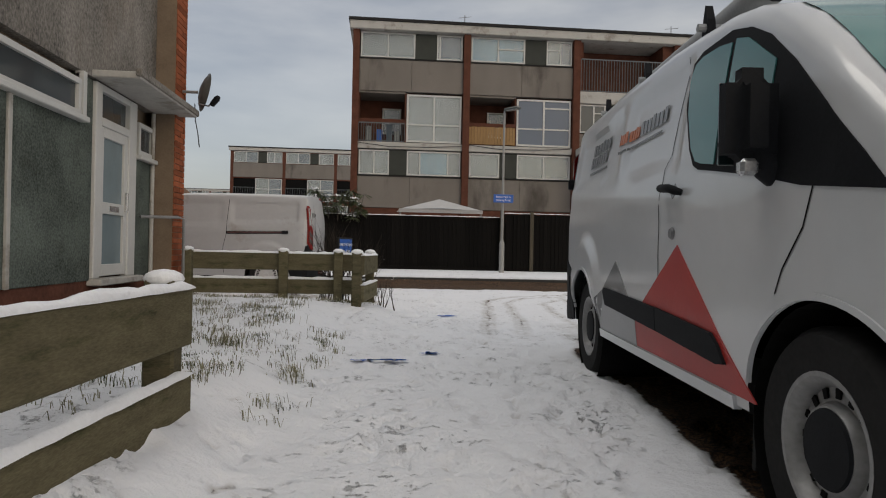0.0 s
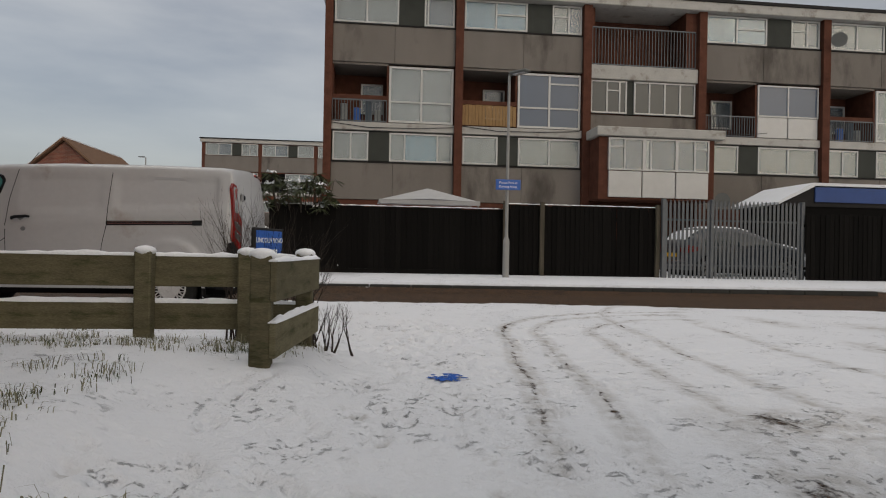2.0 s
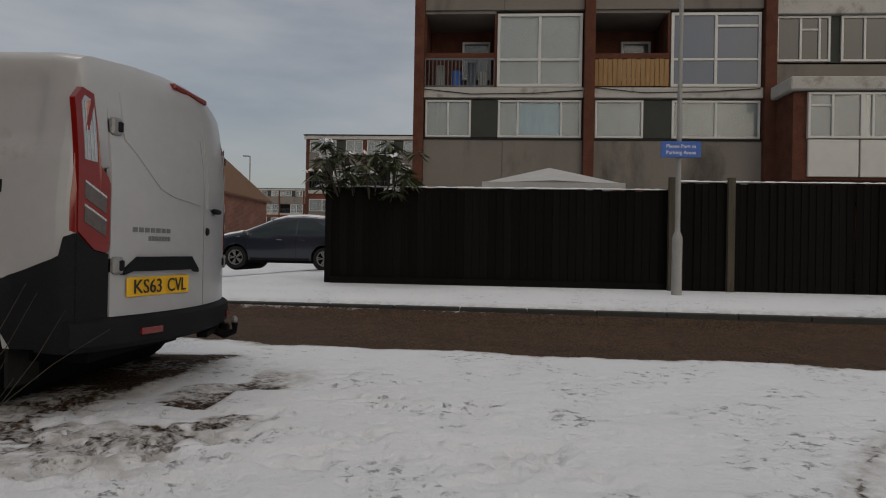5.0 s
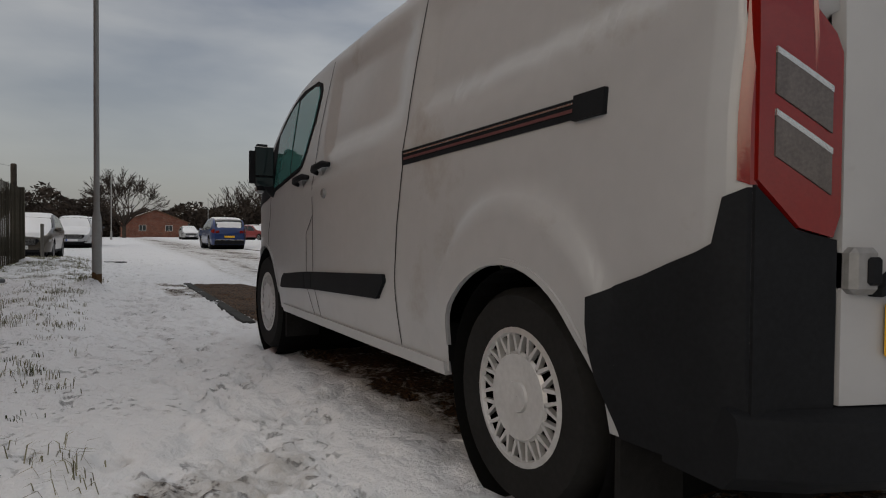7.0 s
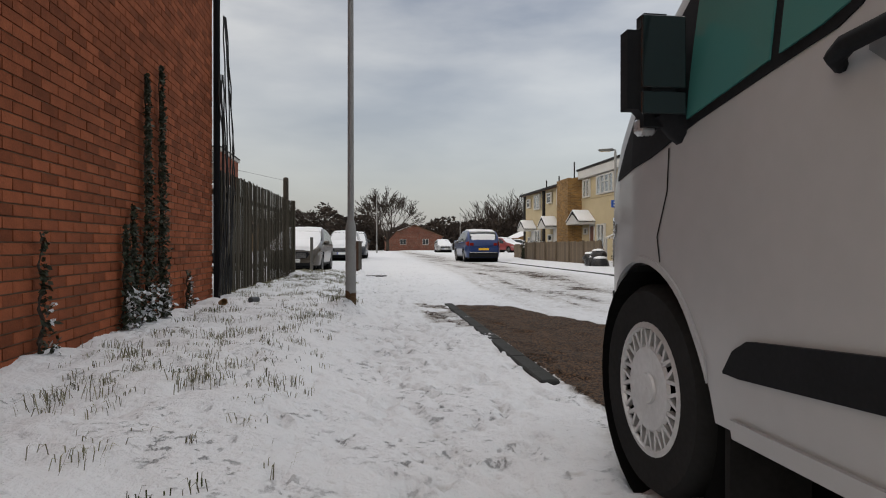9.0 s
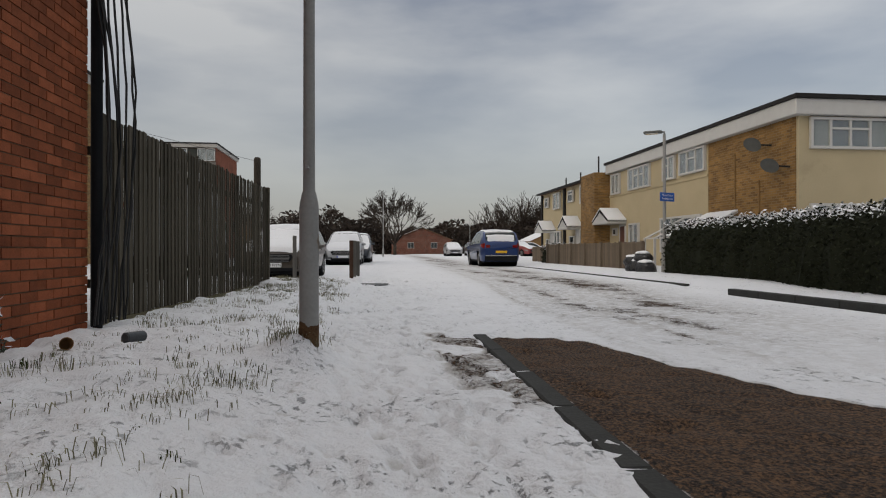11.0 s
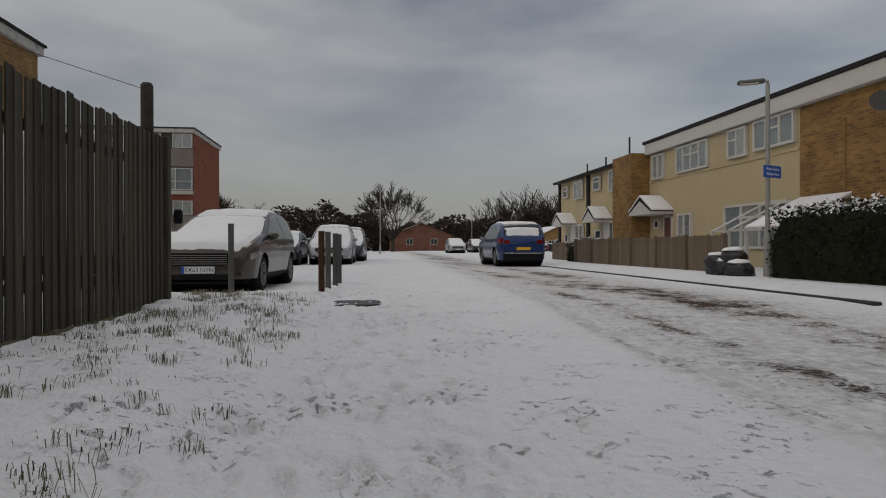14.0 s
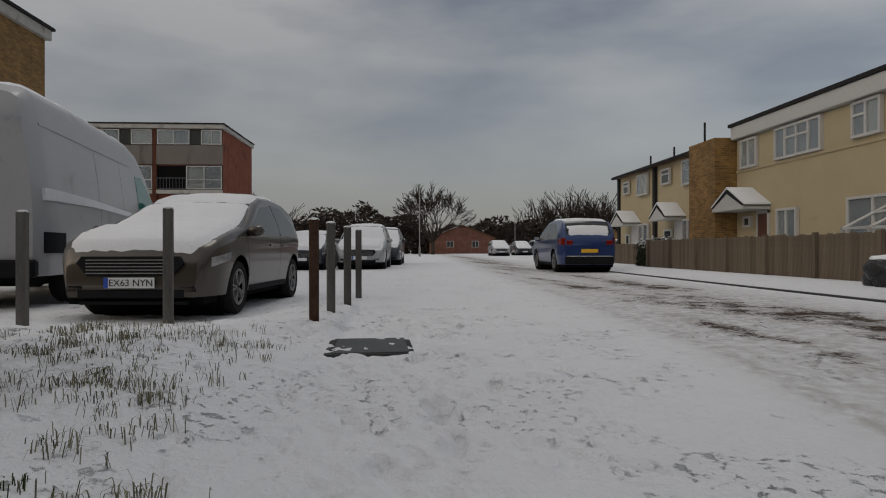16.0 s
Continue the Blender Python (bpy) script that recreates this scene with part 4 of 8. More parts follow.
        mir = part("mirror", bm, "plastic", root, "black door mirror", smooth=60)
        # mirror faces in dark glass: the colour stands in for a dark reflection
        for z0, z1 in ((1.29, 1.495), (1.215, 1.28)):
            part("mirror_glass", box(2.912 + f, s * 1.07 - 0.065, z0, 2.924 + f, s * 1.07 + 0.065, z1, 0.003), "car_glass", mir)
        part("indicator", box(2.99 + f, s * 1.08 - 0.03, 1.17, 3.04 + f, s * 1.08 + 0.03, 1.225, 0.012), "clear_lens", mir)
        # tail lamp on the corner: red surround, clear upper lens, two slanted lower lenses
        part("lamp_side", sh.side_patch([(-1.035, 0.99), (-1.01, 1.0)], [(-1.035, 1.72), (-1.01, 1.70)], s, 0.008, 0.02, 2, 10), "red_lens", root, smooth=50)
        part("tail_lamp", tail_patch(mirrored([(0.775, 0.93), (0.79, 0.88), (0.86, 0.90), (0.945, 1.0)], s), mirrored([(0.775, 1.27), (0.79, 1.31), (0.828, 1.36), (0.84, 1.76), (0.90, 1.785), (0.945, 1.72)], s), 0.02, 0.05, 6, 10), "red_lens", root, "red tail lamp")
        part("lamp_lens", tail_patch(mirrored([(0.85, 1.38), (0.915, 1.39)], s), mirrored([(0.855, 1.72), (0.895, 1.74), (0.915, 1.70)], s), 0.026, 0.02, 3, 6), "clear_lens", root)
        for k in range(3):
            part("lamp_rib", tail_patch(mirrored([(0.862 + 0.018 * k, 1.39), (0.867 + 0.018 * k, 1.39)], s), mirrored([(0.862 + 0.018 * k, 1.71), (0.867 + 0.018 * k, 1.71)], s), 0.03, 0.01, 1, 6), "chrome", root)
        for z0 in (1.0, 1.13):
            part("lamp_lens", tail_patch(mirrored([(0.80, z0 - 0.03), (0.915, z0 + 0.05)], s), mirrored([(0.80, z0 + 0.055), (0.915, z0 + 0.135)], s), 0.026, 0.02, 3, 2), "smoked_lens", root)
            part("lamp_rib", tail_patch(mirrored([(0.80, z0 + 0.055), (0.915, z0 + 0.135)], s), mirrored([(0.80, z0 + 0.068), (0.915, z0 + 0.148)], s), 0.028, 0.02, 3, 1), "chrome", root)
        for z in (0.81, 1.60):
            hinge = part("door_hinge", box(-1.075, s * 0.735 - 0.035, z - 0.05, -1.01, s * 0.735 + 0.03, z + 0.05, 0.012), "steel_wheel", root)
            hinge.location.x = tail_lean(z)
            part("hinge_pin", box(-1.085, s * 0.725 - 0.02, z - 0.03, -1.07, s * 0.725 + 0.01, z + 0.03, 0.006), "plastic", hinge)
        # headlamp
        part("headlamp", sh.side_patch([(3.58 + f, 0.90), (3.75 + f, 0.80), (4.0 + f, 0.72)], [(3.58 + f, 0.93), (3.75 + f, 0.96), (4.0 + f, 0.84)], s, 0.006, 0.02, 6), "clear_lens", root)
        part("front_corner_trim", sh.side_patch([(3.62 + f, 0.62), (3.665 + f, 0.38), (4.15 + f, 0.38)], [(3.62 + f, 0.64), (3.7 + f, 0.66), (4.15 + f, 0.60)], s, 0.008, 0.02, 8), "plastic", root)
        part("tail_side_trim", tail_patch(mirrored([(0.775, 0.44), (0.945, 0.44)], s), mirrored([(0.775, 0.875), (0.86, 0.895), (0.945, 0.99)], s), 0.012, 0.03, 3, 4), "plastic", root)
    # screen, bonnet, nose
    part("windscreen", sh.top_patch(2.72 + f, 3.57 + f, 0.86, 0.93, 0.006), "van_glass", root, smooth=40)
    part("wiper_cowl", sh.top_patch(3.59 + f, 3.67 + f, 0.95, 0.95, 0.008, 3), "plastic", root)
    part("grille", box(4.12 + f, -0.42, 0.45, 4.19 + f, 0.42, 0.66, 0.02), "plastic", root)
    # rear bumper, doors, plate
    bm = bmesh.new()
    cols = []
    for y in np.linspace(-0.975, 0.975, 15):
        e = 0.06 * max(0.0, (abs(y) - 0.85) / 0.125) ** 2
        cols.append([bm.verts.new((x, y, z)) for x, z in ((-0.72, 0.345), (-1.05 + e, 0.335), (-1.105 + e, 0.37), (-1.115 + e, 0.45), (-1.10 + e, 0.495), (-1.06 + e, 0.515), (-0.72, 0.515))])
    for c0, c1 in zip(cols, cols[1:]):
        for i in range(7):
            bm.faces.new((c0[i], c0[(i + 1) % 7], c1[(i + 1) % 7], c1[i]))
    bm.faces.new(cols[0])
    bm.faces.new(cols[-1])
    part("rear_bumper", bm, "plastic", root, "black plastic rear bumper", smooth=40)
    for s in (1, -1):
        part("reflector", box(-1.128, s * 0.55 - 0.075, 0.405, -1.105, s * 0.55 + 0.075, 0.445, 0.004), "red_lens", root)
    for y0, y1 in ((-0.765, -0.101), (-0.089, 0.765)):
        arch = [(y0, 1.85), (y0 + 0.06, 1.905), (y1, 1.945)] if y1 < 0 else [(y0, 1.945), (y1 - 0.06, 1.905), (y1, 1.85)]
        d = part("rear_door", tail_patch([(y0, 0.52), (y1, 0.52)], arch, 0.014, 0.04, 10, 14), paint, root, "white rear door", smooth=40)
        lower, upper = ([(-0.03, 1.20), (0.30, 1.235), (0.42, 1.275), (0.50, 1.35), (0.60, 1.46), (0.68, 1.54)], [(-0.03, 1.90), (0.62, 1.865), (0.68, 1.81)]) if y1 > 0 else ([(-0.70, 1.30), (-0.68, 1.23), (-0.62, 1.195), (-0.15, 1.19)], [(-0.70, 1.79), (-0.64, 1.85), (-0.15, 1.89)])
        part("door_panel", tail_patch(lower, upper, 0.022, 0.02, 10, 8), paint, d, smooth=30)
    part("door_seam", tail_patch([(-0.101, 0.52), (-0.089, 0.52)], [(-0.101, 1.92), (-0.089, 1.92)], 0.010, 0.02, 1, 14), "black", root)
    part("plate_lamp_bar", tail_patch([(0.05, 0.755), (0.10, 0.775), (0.65, 0.775), (0.705, 0.755)], [(0.05, 0.775), (0.14, 0.86), (0.60, 0.86), (0.705, 0.775)], 0.05, 0.05, 8, 3), "plastic", root)
    part("handle_recess", tail_patch([(-0.32, 1.18), (-0.27, 1.15), (-0.22, 1.18)], [(-0.32, 1.19), (-0.27, 1.225), (-0.22, 1.19)], 0.017, 0.01, 4, 2), "grey_decal", root)
    part("rear_door_handle", box(-1.095, -0.35, 1.16, -1.045, -0.22, 1.195, 0.014), "plastic", root)
    part("rear_lock", lathe([(0.001, -0.014), (0.024, -0.012), (0.028, 0)], 14, axis="y"), "plastic", root).matrix_local = pose(-1.045, -0.15, 1.03, 0, 0, -90)
    part("door_stop", box(-1.06, -0.70, 0.78, -1.04, -0.64, 0.84, 0.008), "plastic", root)
    part("side_bracket", box(-0.95, -1.0, 1.46, -0.90, -0.90, 1.55, 0.012), "plastic", root)
    part("high_brake_lamp", box(-0.975, -0.30, 1.95, -0.90, 0.20, 1.99, 0.01), "red_lens", root)
    part("tow_bar", tube([(-0.95, -0.42, 0.33), (-1.12, -0.42, 0.27), (-1.20, -0.42, 0.30), (-1.20, -0.42, 0.36)], [0.03, 0.03, 0.025, 0.028], 8), "black", root)
    part("tow_ball", lathe([(0.001, 0.03), (0.02, 0.02), (0.026, 0.0), (0.02, -0.02)], 12, axis="z"), "steel_wheel", root).location = (-1.20, -0.42, 0.385)
    part("tow_socket", box(-1.14, -0.62, 0.24, -1.05, -0.50, 0.34, 0.02), "black", root)
    part("tow_bracket", box(-1.08, -0.75, 0.29, -1.0, -0.1, 0.335, 0.008), "black", root)
    for y0, w, z in ((0.33, 0.31, 1.005), (0.33, 0.19, 0.955)):
        for k in range(7):
            ya = y0 + (w / 7) * k
            part("badge_bar", tail_patch([(ya, z), (ya + w / 7 * 0.72, z)], [(ya, z + 0.028), (ya + w / 7 * 0.72, z + 0.028)], 0.018, 0.004, 1, 1), "grey_decal", root)
    pl = part("number_plate", box(-1.068, 0.155, 0.625, -1.052, 0.675, 0.74, 0.004), "plate_yellow", root, "yellow number plate")
    if plate:
        for word, wy in zip(plate.split(), (0.53, 0.287)):
            text_part("plate_text", word, 0.118, "letters", pl, pose(-1.0695, wy, 0.680, 90, 0, -90) @ Matrix.Diagonal((0.88, 1, 1, 1)))
    part("aerial", tube([(2.15 + f, 0.30, 1.97), (1.98 + f, 0.30, 2.20)], 0.005, 5), "plastic", root)
    if rack:
        for x in (-0.5, 0.55, 1.55):
            part("rack_bar", tube([(x, -0.78, 2.08), (x, 0.78, 2.08)], 0.022, 8), "pole_far", root)
            for s in (1, -1):
                part("rack_foot", prism([(x - 0.06, 1.93), (x + 0.06, 1.93), (x + 0.025, 2.12), (x - 0.01, 2.2), (x - 0.04, 2.1)], s * 0.72 - 0.02, s * 0.72 + 0.02), "plastic", root)
        part("pipe_carrier", tube([(-0.7, -0.55, 2.17), (1.9, -0.55, 2.17)], 0.075, 14), "pole_far", root, "grey pipe carrier", smooth=60)
        part("pipe_cap", lathe([(0.001, 0.02), (0.08, 0.02), (0.08, -0.03)], 14), "plastic", root).matrix_local = pose(1.9, -0.55, 2.17, 0, 0, 90)
        s = -1
        # printed triangles and lettering bars on the driver's side
        part("red_triangle", sh.side_patch([(1.00, 0.40), (2.64, 0.40)], [(1.00, 0.40), (1.915, 0.955), (2.64, 0.405)], s, 0.004, 0.006, 14), "red_decal", root, "red triangle decal")
        part("grey_triangle", sh.side_patch([(0.42, 0.59), (0.44, 0.40), (1.28, 0.40)], [(0.42, 0.595), (0.87, 0.865), (1.28, 0.56)], s, 0.0055, 0.006, 14), "grey_decal", root, "grey triangle decal")
        for z, xa, xb, h, c, k in ((1.655, -0.13, 0.40, 0.075, "grey_decal", 6), (1.56, -0.15, 0.34, 0.075, "grey_decal", 7), (1.515, -0.16, 0.36, 0.014, "grey_decal", 1), (1.60, 0.70, 1.08, 0.065, "orange_decal", 8), (1.60, 1.10, 1.56, 0.075, "grey_decal", 7), (1.55, 0.70, 1.50, 0.014, "grey_decal", 26)):
            for i in range(k):
                a, b = xa + (xb - xa) * i / k, xa + (xb - xa) * (i + (0.66 if k > 1 else 1)) / k
                hh = h if k in (1, 26) or i % 3 else h * 1.12
                part("lettering_bar", sh.side_patch([(a, z), (b, z)], [(a, z + hh), (b, z + hh)], s, 0.011, 0.004, 1, 1), c, root)
    bow_tail(root)
    return root


van_a = build_van("delivery_van", pose(-3.13, 18.893, -0.085, 0, 0, 180), "van_dirty", "cover", "KS63 CVL", False,
                  "dirty white panel van parked at the kerb", 3.25)
van_b = build_van("works_van", pose(1.738, 9.471, -0.06, 0, 0, -95.6), "van", "steel", "", True,
                  "white works van with red and grey triangle decals", 3.0)


# ---------------------------------------------------------------- buildings
def window(parent, x0, x1, z0, z1, y, cols, fill="pane", frame="upvc", splits=(), depth=0.09, t=0.06, name="window", back=None):
    """A window in a wall that looks to -y: frame bars, a mullion a column, panes; splits: (column, share of height) of cross bars.
    back: a curtain behind the glass for each column, or none."""
    edges = [x0 + (x1 - x0) * c for c in cols]
    win = part(name, box(x0, y - 0.03, z0, x1, y + depth, z0 + t), frame, parent)
    part("head_bar", box(x0, y - 0.03, z1 - t, x1, y + depth, z1), frame, win)
    for e in edges:
        p = min(max(e - t / 2, x0), x1 - t)
        part("mullion", box(p, y - 0.028, z0 + t, p + t, y + depth, z1 - t), frame, win)
    for c, share in splits:
        z = z0 + (z1 - z0) * share
        part("transom", box(edges[c] + t / 2 + 0.002, y - 0.026, z - t * 0.4, edges[c + 1] - t / 2 - 0.002, y + depth, z + t * 0.4), frame, win)
    for i, (a, b) in enumerate(zip(edges, edges[1:])):
        kind = back[i] if back else None
        if kind:
            part("curtain", box(a + 0.02, y + 0.035, z0 + 0.02, b - 0.02, y + 0.06, z1 - 0.02), kind, win)
        pane = part("pane", box(a + 0.01, y + 0.012, z0 + 0.01, b - 0.01, y + 0.018, z1 - 0.01), fill if not kind else "pane_clear", win)
        pane.visible_shadow = False
    return win


M["pane_clear"] = glass("clear_window_pane", (0.75, 0.8, 0.82), 0.02, 0.9)


def railing(parent, x0, x1, z0, z1, y, step=0.11, material="palisade"):
    r = part("railing", box(x0, y, z1 - 0.05, x1, y + 0.04, z1), material, parent)
    part("bottom_rail", box(x0, y, z0, x1, y + 0.04, z0 + 0.04), material, r)
    n = int((x1 - x0) / step)
    for i in range(n + 1):
        x = x0 + (x1 - x0) * i / n
        part("baluster", box(x - 0.012, y + 0.005, z0 + 0.04, x + 0.012, y + 0.035, z1 - 0.05), material, r)
    return r


def flats_bay(b, x0, x1, mirror, variant, base):
    """One bay of the flats between two piers; heights above base."""
    w = x1 - x0
    X = (lambda f: x1 - w * f) if mirror else (lambda f: x0 + w * f)

    def span(a, c):
        p, q = X(a), X(c)
        return min(p, q), max(p, q)

    def cols(c):
        return [1 - v for v in c][::-1] if mirror else c

    z = lambda v: base + v
    y = 0.0
    # bands of exposed aggregate, white floor bands
    for z0, z1 in ((2.72, 4.12), (7.95, 9.37)):
        for k in range(2):
            xa, xb = x0 + w * 0.5 * k + 0.004, x0 + w * 0.5 * (k + 1) - 0.004
            part("wall_panel", box(xa, -0.06, z(z0), xb, 0.2, z(z1), 0.01), "concrete", b)
        part("panel_drip", box(x0, -0.09, z(z1), x1, 0.1, z(z1) + 0.05), "felt", b)
    part("floor_band", box(x0, -0.10, z(5.36), x1, 0.2, z(5.66), 0.01), "old_white", b)
    part("ground_wall", box(x0, -0.02, z(-0.1), x1, 0.2, z(2.70)), "brick_dark", b)
    for z0, z1 in ((4.17, 5.36), (9.42, 10.6)):
        part("backing_wall", box(x0, 0.12, z(z0), x1, 0.3, z(z1)), "grey_panel", b)
    # top floor windows
    a, c = span(0.01, 0.53)
    window(b, a, c, z(9.46), z(10.58), y, [0, 0.5, 1], back=("curtain", "curtain") if variant == 0 else ("curtain_blue", "curtain_blue"), splits=[] if variant == 0 else [(1 if not mirror else 0, 0.55)])
    a, c = span(0.53, 0.74)
    part("infill_panel", box(a, 0.0, z(9.46), c, 0.12, z(10.58)), "grey_panel", b)
    a, c = span(0.74, 0.99)
    window(b, a, c, z(9.46), z(10.58), y, [0, 0.55, 1] if variant else cols([0, 0.12, 1]), back=("curtain", "curtain_dark"), splits=[(0, 0.6)] if variant else [])
    # lower floor windows
    a, c = span(0.01, 0.30)
    window(b, a, c, z(4.2), z(5.30), y, cols([0, 0.5, 1]) if variant == 0 else [0, 1], back=("curtain", "curtain") if variant == 0 else ("curtain",))
    a, c = span(0.30, 0.47)
    part("infill_panel", box(a, 0.0, z(4.2), c, 0.12, z(5.30)), "grey_panel", b)
    a, c = span(0.47, 0.99)
    window(b, a, c, z(4.2), z(5.30), y, cols([0, 0.24, 0.76, 1]) if variant == 0 else [0, 0.5, 1], back=("curtain", "curtain_blue", "curtain") if variant == 0 else ("curtain", "curtain"))
    # living room window and balcony
    a, c = span(0.46, 0.99)
    if variant == 2:
        window(b, a, c, z(6.55), z(7.85), y, [0, 0.5, 1], fill="pane_blue")
        for k in (0, 1):
            part("white_panel", box(a + (c - a) * 0.5 * k + 0.02, -0.01, z(5.70), a + (c - a) * 0.5 * (k + 1) - 0.02, 0.1, z(6.54), 0.01), "upvc", b)
    else:
        window(b, a, c, z(5.70), z(7.85), y, [0, 0.5, 1], fill="pane_blue", splits=[(0, 0.37), (1, 0.37)] + ([(1, 0.82)] if variant == 1 else []), back=("curtain", "curtain") if variant == 0 else None, t=0.08)
    a, c = span(0.0, 0.45)
    part("balcony_floor", box(a, 0.0, z(5.5), c, 1.6, z(5.68)), "concrete", b)
    part("balcony_soffit", box(a, 0.0, z(7.86), c, 1.6, z(7.94)), "concrete", b)
    part("balcony_back", box(a, 1.6, z(5.5), c, 1.75, z(7.94)), "brick_dark", b)
    for e in (a, c):
        part("balcony_side", box(e - 0.04, 0.02, z(5.68), e + 0.04, 1.6, z(7.86)), "brick_dark", b)
    window(b, a + 0.5 * (c - a), a + 0.92 * (c - a), z(6.3), z(7.5), 1.5, [0, 1], fill="pane", back=("curtain_dark",), name="balcony_window")
    if variant == 1:
        n = 16
        for i in range(n):
            u, v = a + (c - a) * i / n, a + (c - a) * (i + 0.9) / n
            part("screen_slat", box(u, -0.02, z(5.72), v, 0.01, z(6.50 + 0.02 * ((i * 7) % 3))), "bamboo", b)
        part("balcony_rail", box(a, -0.03, z(6.52), c, 0.06, z(6.68), 0.01), "brick_dark", b)
    else:
        railing(b, a + 0.02, c - 0.04, z(5.70), z(6.55), 0.0)
        if variant == 0:
            part("balcony_rail", box(a, 0.05, z(6.56), c, 0.14, z(6.72), 0.01), "brick_dark", b)
            for i, (dx, h, mt) in enumerate(((0.3, 0.7, "curtain"), (0.8, 0.55, "sign_blue"), (1.25, 0.8, "curtain_dark"), (1.6, 0.5, "curtain"))):
                part("drying_laundry", box(a + dx, 0.35, z(5.72), a + dx + 0.28, 0.55, z(5.75 + h), 0.04), mt, b)


def build_flats_front():
    """The four-storey flats across the road."""
    b = thing("apartment_building", Matrix.Translation((0, 33.55, 0)), "four-storey flats with aggregate panels and brick piers", "building")
    piers = [(-2.35, -2.06), (2.62, 2.92), (7.70, 8.02), (12.48, 12.80), (17.86, 18.18), (23.0, 23.3)]
    for x0, x1 in piers:
        part("brick_pier", box(x0, -0.22, 0.0, x1, 0.3, 10.62), "brick_dark", b)
    flats_bay(b, -2.06, 2.62, False, 0, 0)
    flats_bay(b, 2.92, 7.70, False, 1, 0)
    flats_bay(b, 12.80, 17.86, False, 2, 0)
    flats_bay(b, 18.18, 23.0, False, 0, 0)
    # stair bay
    part("stair_wall", box(8.02, 0.0, 5.30, 12.48, 0.2, 6.35), "concrete", b)
    part("stair_wall", box(8.02, 1.5, 0.0, 12.48, 1.7, 10.6), "brick_dark", b)
    window(b, 8.06, 9.55, 6.42, 7.72, -0.02, [0, 0.45, 0.8, 1], splits=[(1, 0.7)])
    window(b, 9.85, 12.42, 6.42, 7.72, -0.02, [0, 0.25, 0.5, 0.75, 1])
    part("infill_panel", box(9.55, 0.02, 6.40, 9.85, 0.2, 7.74), "grey_panel", b)
    part("access_balcony", box(8.02, -0.15, 7.75, 12.48, 1.5, 8.3, 0.02), "old_white", b)
    railing(b, 8.1, 12.4, 8.34, 9.85, -0.05, 0.13)
    part("stair_side", box(8.02, 0.0, 8.3, 8.2, 1.5, 10.6), "brick_dark", b)
    part("stair_side", box(12.0, 0.0, 8.3, 12.48, 1.5, 10.6), "brick_dark", b)
    # projecting room
    ext = part("projecting_room", box(8.0, -1.25, 2.9, 12.6, 0.0, 5.25), "brick_dark", b)
    part("room_roof", box(7.85, -1.45, 5.27, 12.95, 0.0, 5.62, 0.03), "old_white", ext)
    window(ext, 8.35, 9.75, 4.0, 5.22, -1.32, [0, 0.45, 1], splits=[(0, 0.72)], back=("curtain_dark", "curtain_dark"))
    window(ext, 9.75, 11.05, 4.0, 5.22, -1.32, [0, 0.2, 1], back=("upvc", "curtain_dark"))
    window(ext, 11.05, 12.35, 4.0, 5.22, -1.32, [0, 0.55, 1], splits=[(1, 0.72)], back=("curtain_dark", "curtain_dark"))
    for i in range(3):
        part("white_panel", box(8.35 + 1.335 * i + 0.02, -1.33, 2.98, 8.35 + 1.335 * (i + 1) - 0.02, -1.25, 3.97, 0.012), "upvc", ext)
    # roof
    part("body_wall", box(-2.35, 1.75, 0.0, 23.3, 9.0, 10.6), "brick_dark", b)
    part("end_wall", box(-2.35, 0.3, 0.0, -2.1, 9.0, 10.6), "brick_dark", b)
    part("fascia", box(-2.5, -0.35, 10.62, 23.5, 9.2, 10.98, 0.02), "old_white", b)
    part("roof_edge", box(-2.55, -0.4, 10.98, 23.55, 9.3, 11.1), "felt", b)
    for x in (2.7, 12.6):
        part("tv_aerial", tube([(x, 0.5, 11.1), (x, 0.5, 11.75)], 0.02, 5), "steel_wheel", b)
        part("tv_aerial", tube([(x - 0.3, 0.5, 11.6), (x + 0.3, 0.4, 11.65)], 0.012, 4), "steel_wheel", b)
    part("satellite_dish", lathe([(0.001, 0.0), (0.18, 0.03), (0.3, 0.09)], 16), "dish", b).matrix_local = pose(18.3, -0.5, 9.7, 0, 0, 150)
    part("satellite_dish", lathe([(0.001, 0.0), (0.18, 0.03), (0.3, 0.09)], 16), "dish", b).matrix_local = pose(12.9, -1.3, 2.95, 0, 0, 170)
    for x0, x1, zz in ((-2.06, 2.6, 5.15), (2.9, 7.6, 5.2), (12.9, 15.5, 5.45)):
        part("facade_cable", tube([(x0, -0.13, zz + 0.45), (x0 + 0.3 * (x1 - x0), -0.13, zz + 0.3), (x0 + 0.7 * (x1 - x0), -0.13, zz + 0.33), (x1, -0.13, zz + 0.42)], 0.014, 5), "cable", b)
    return b


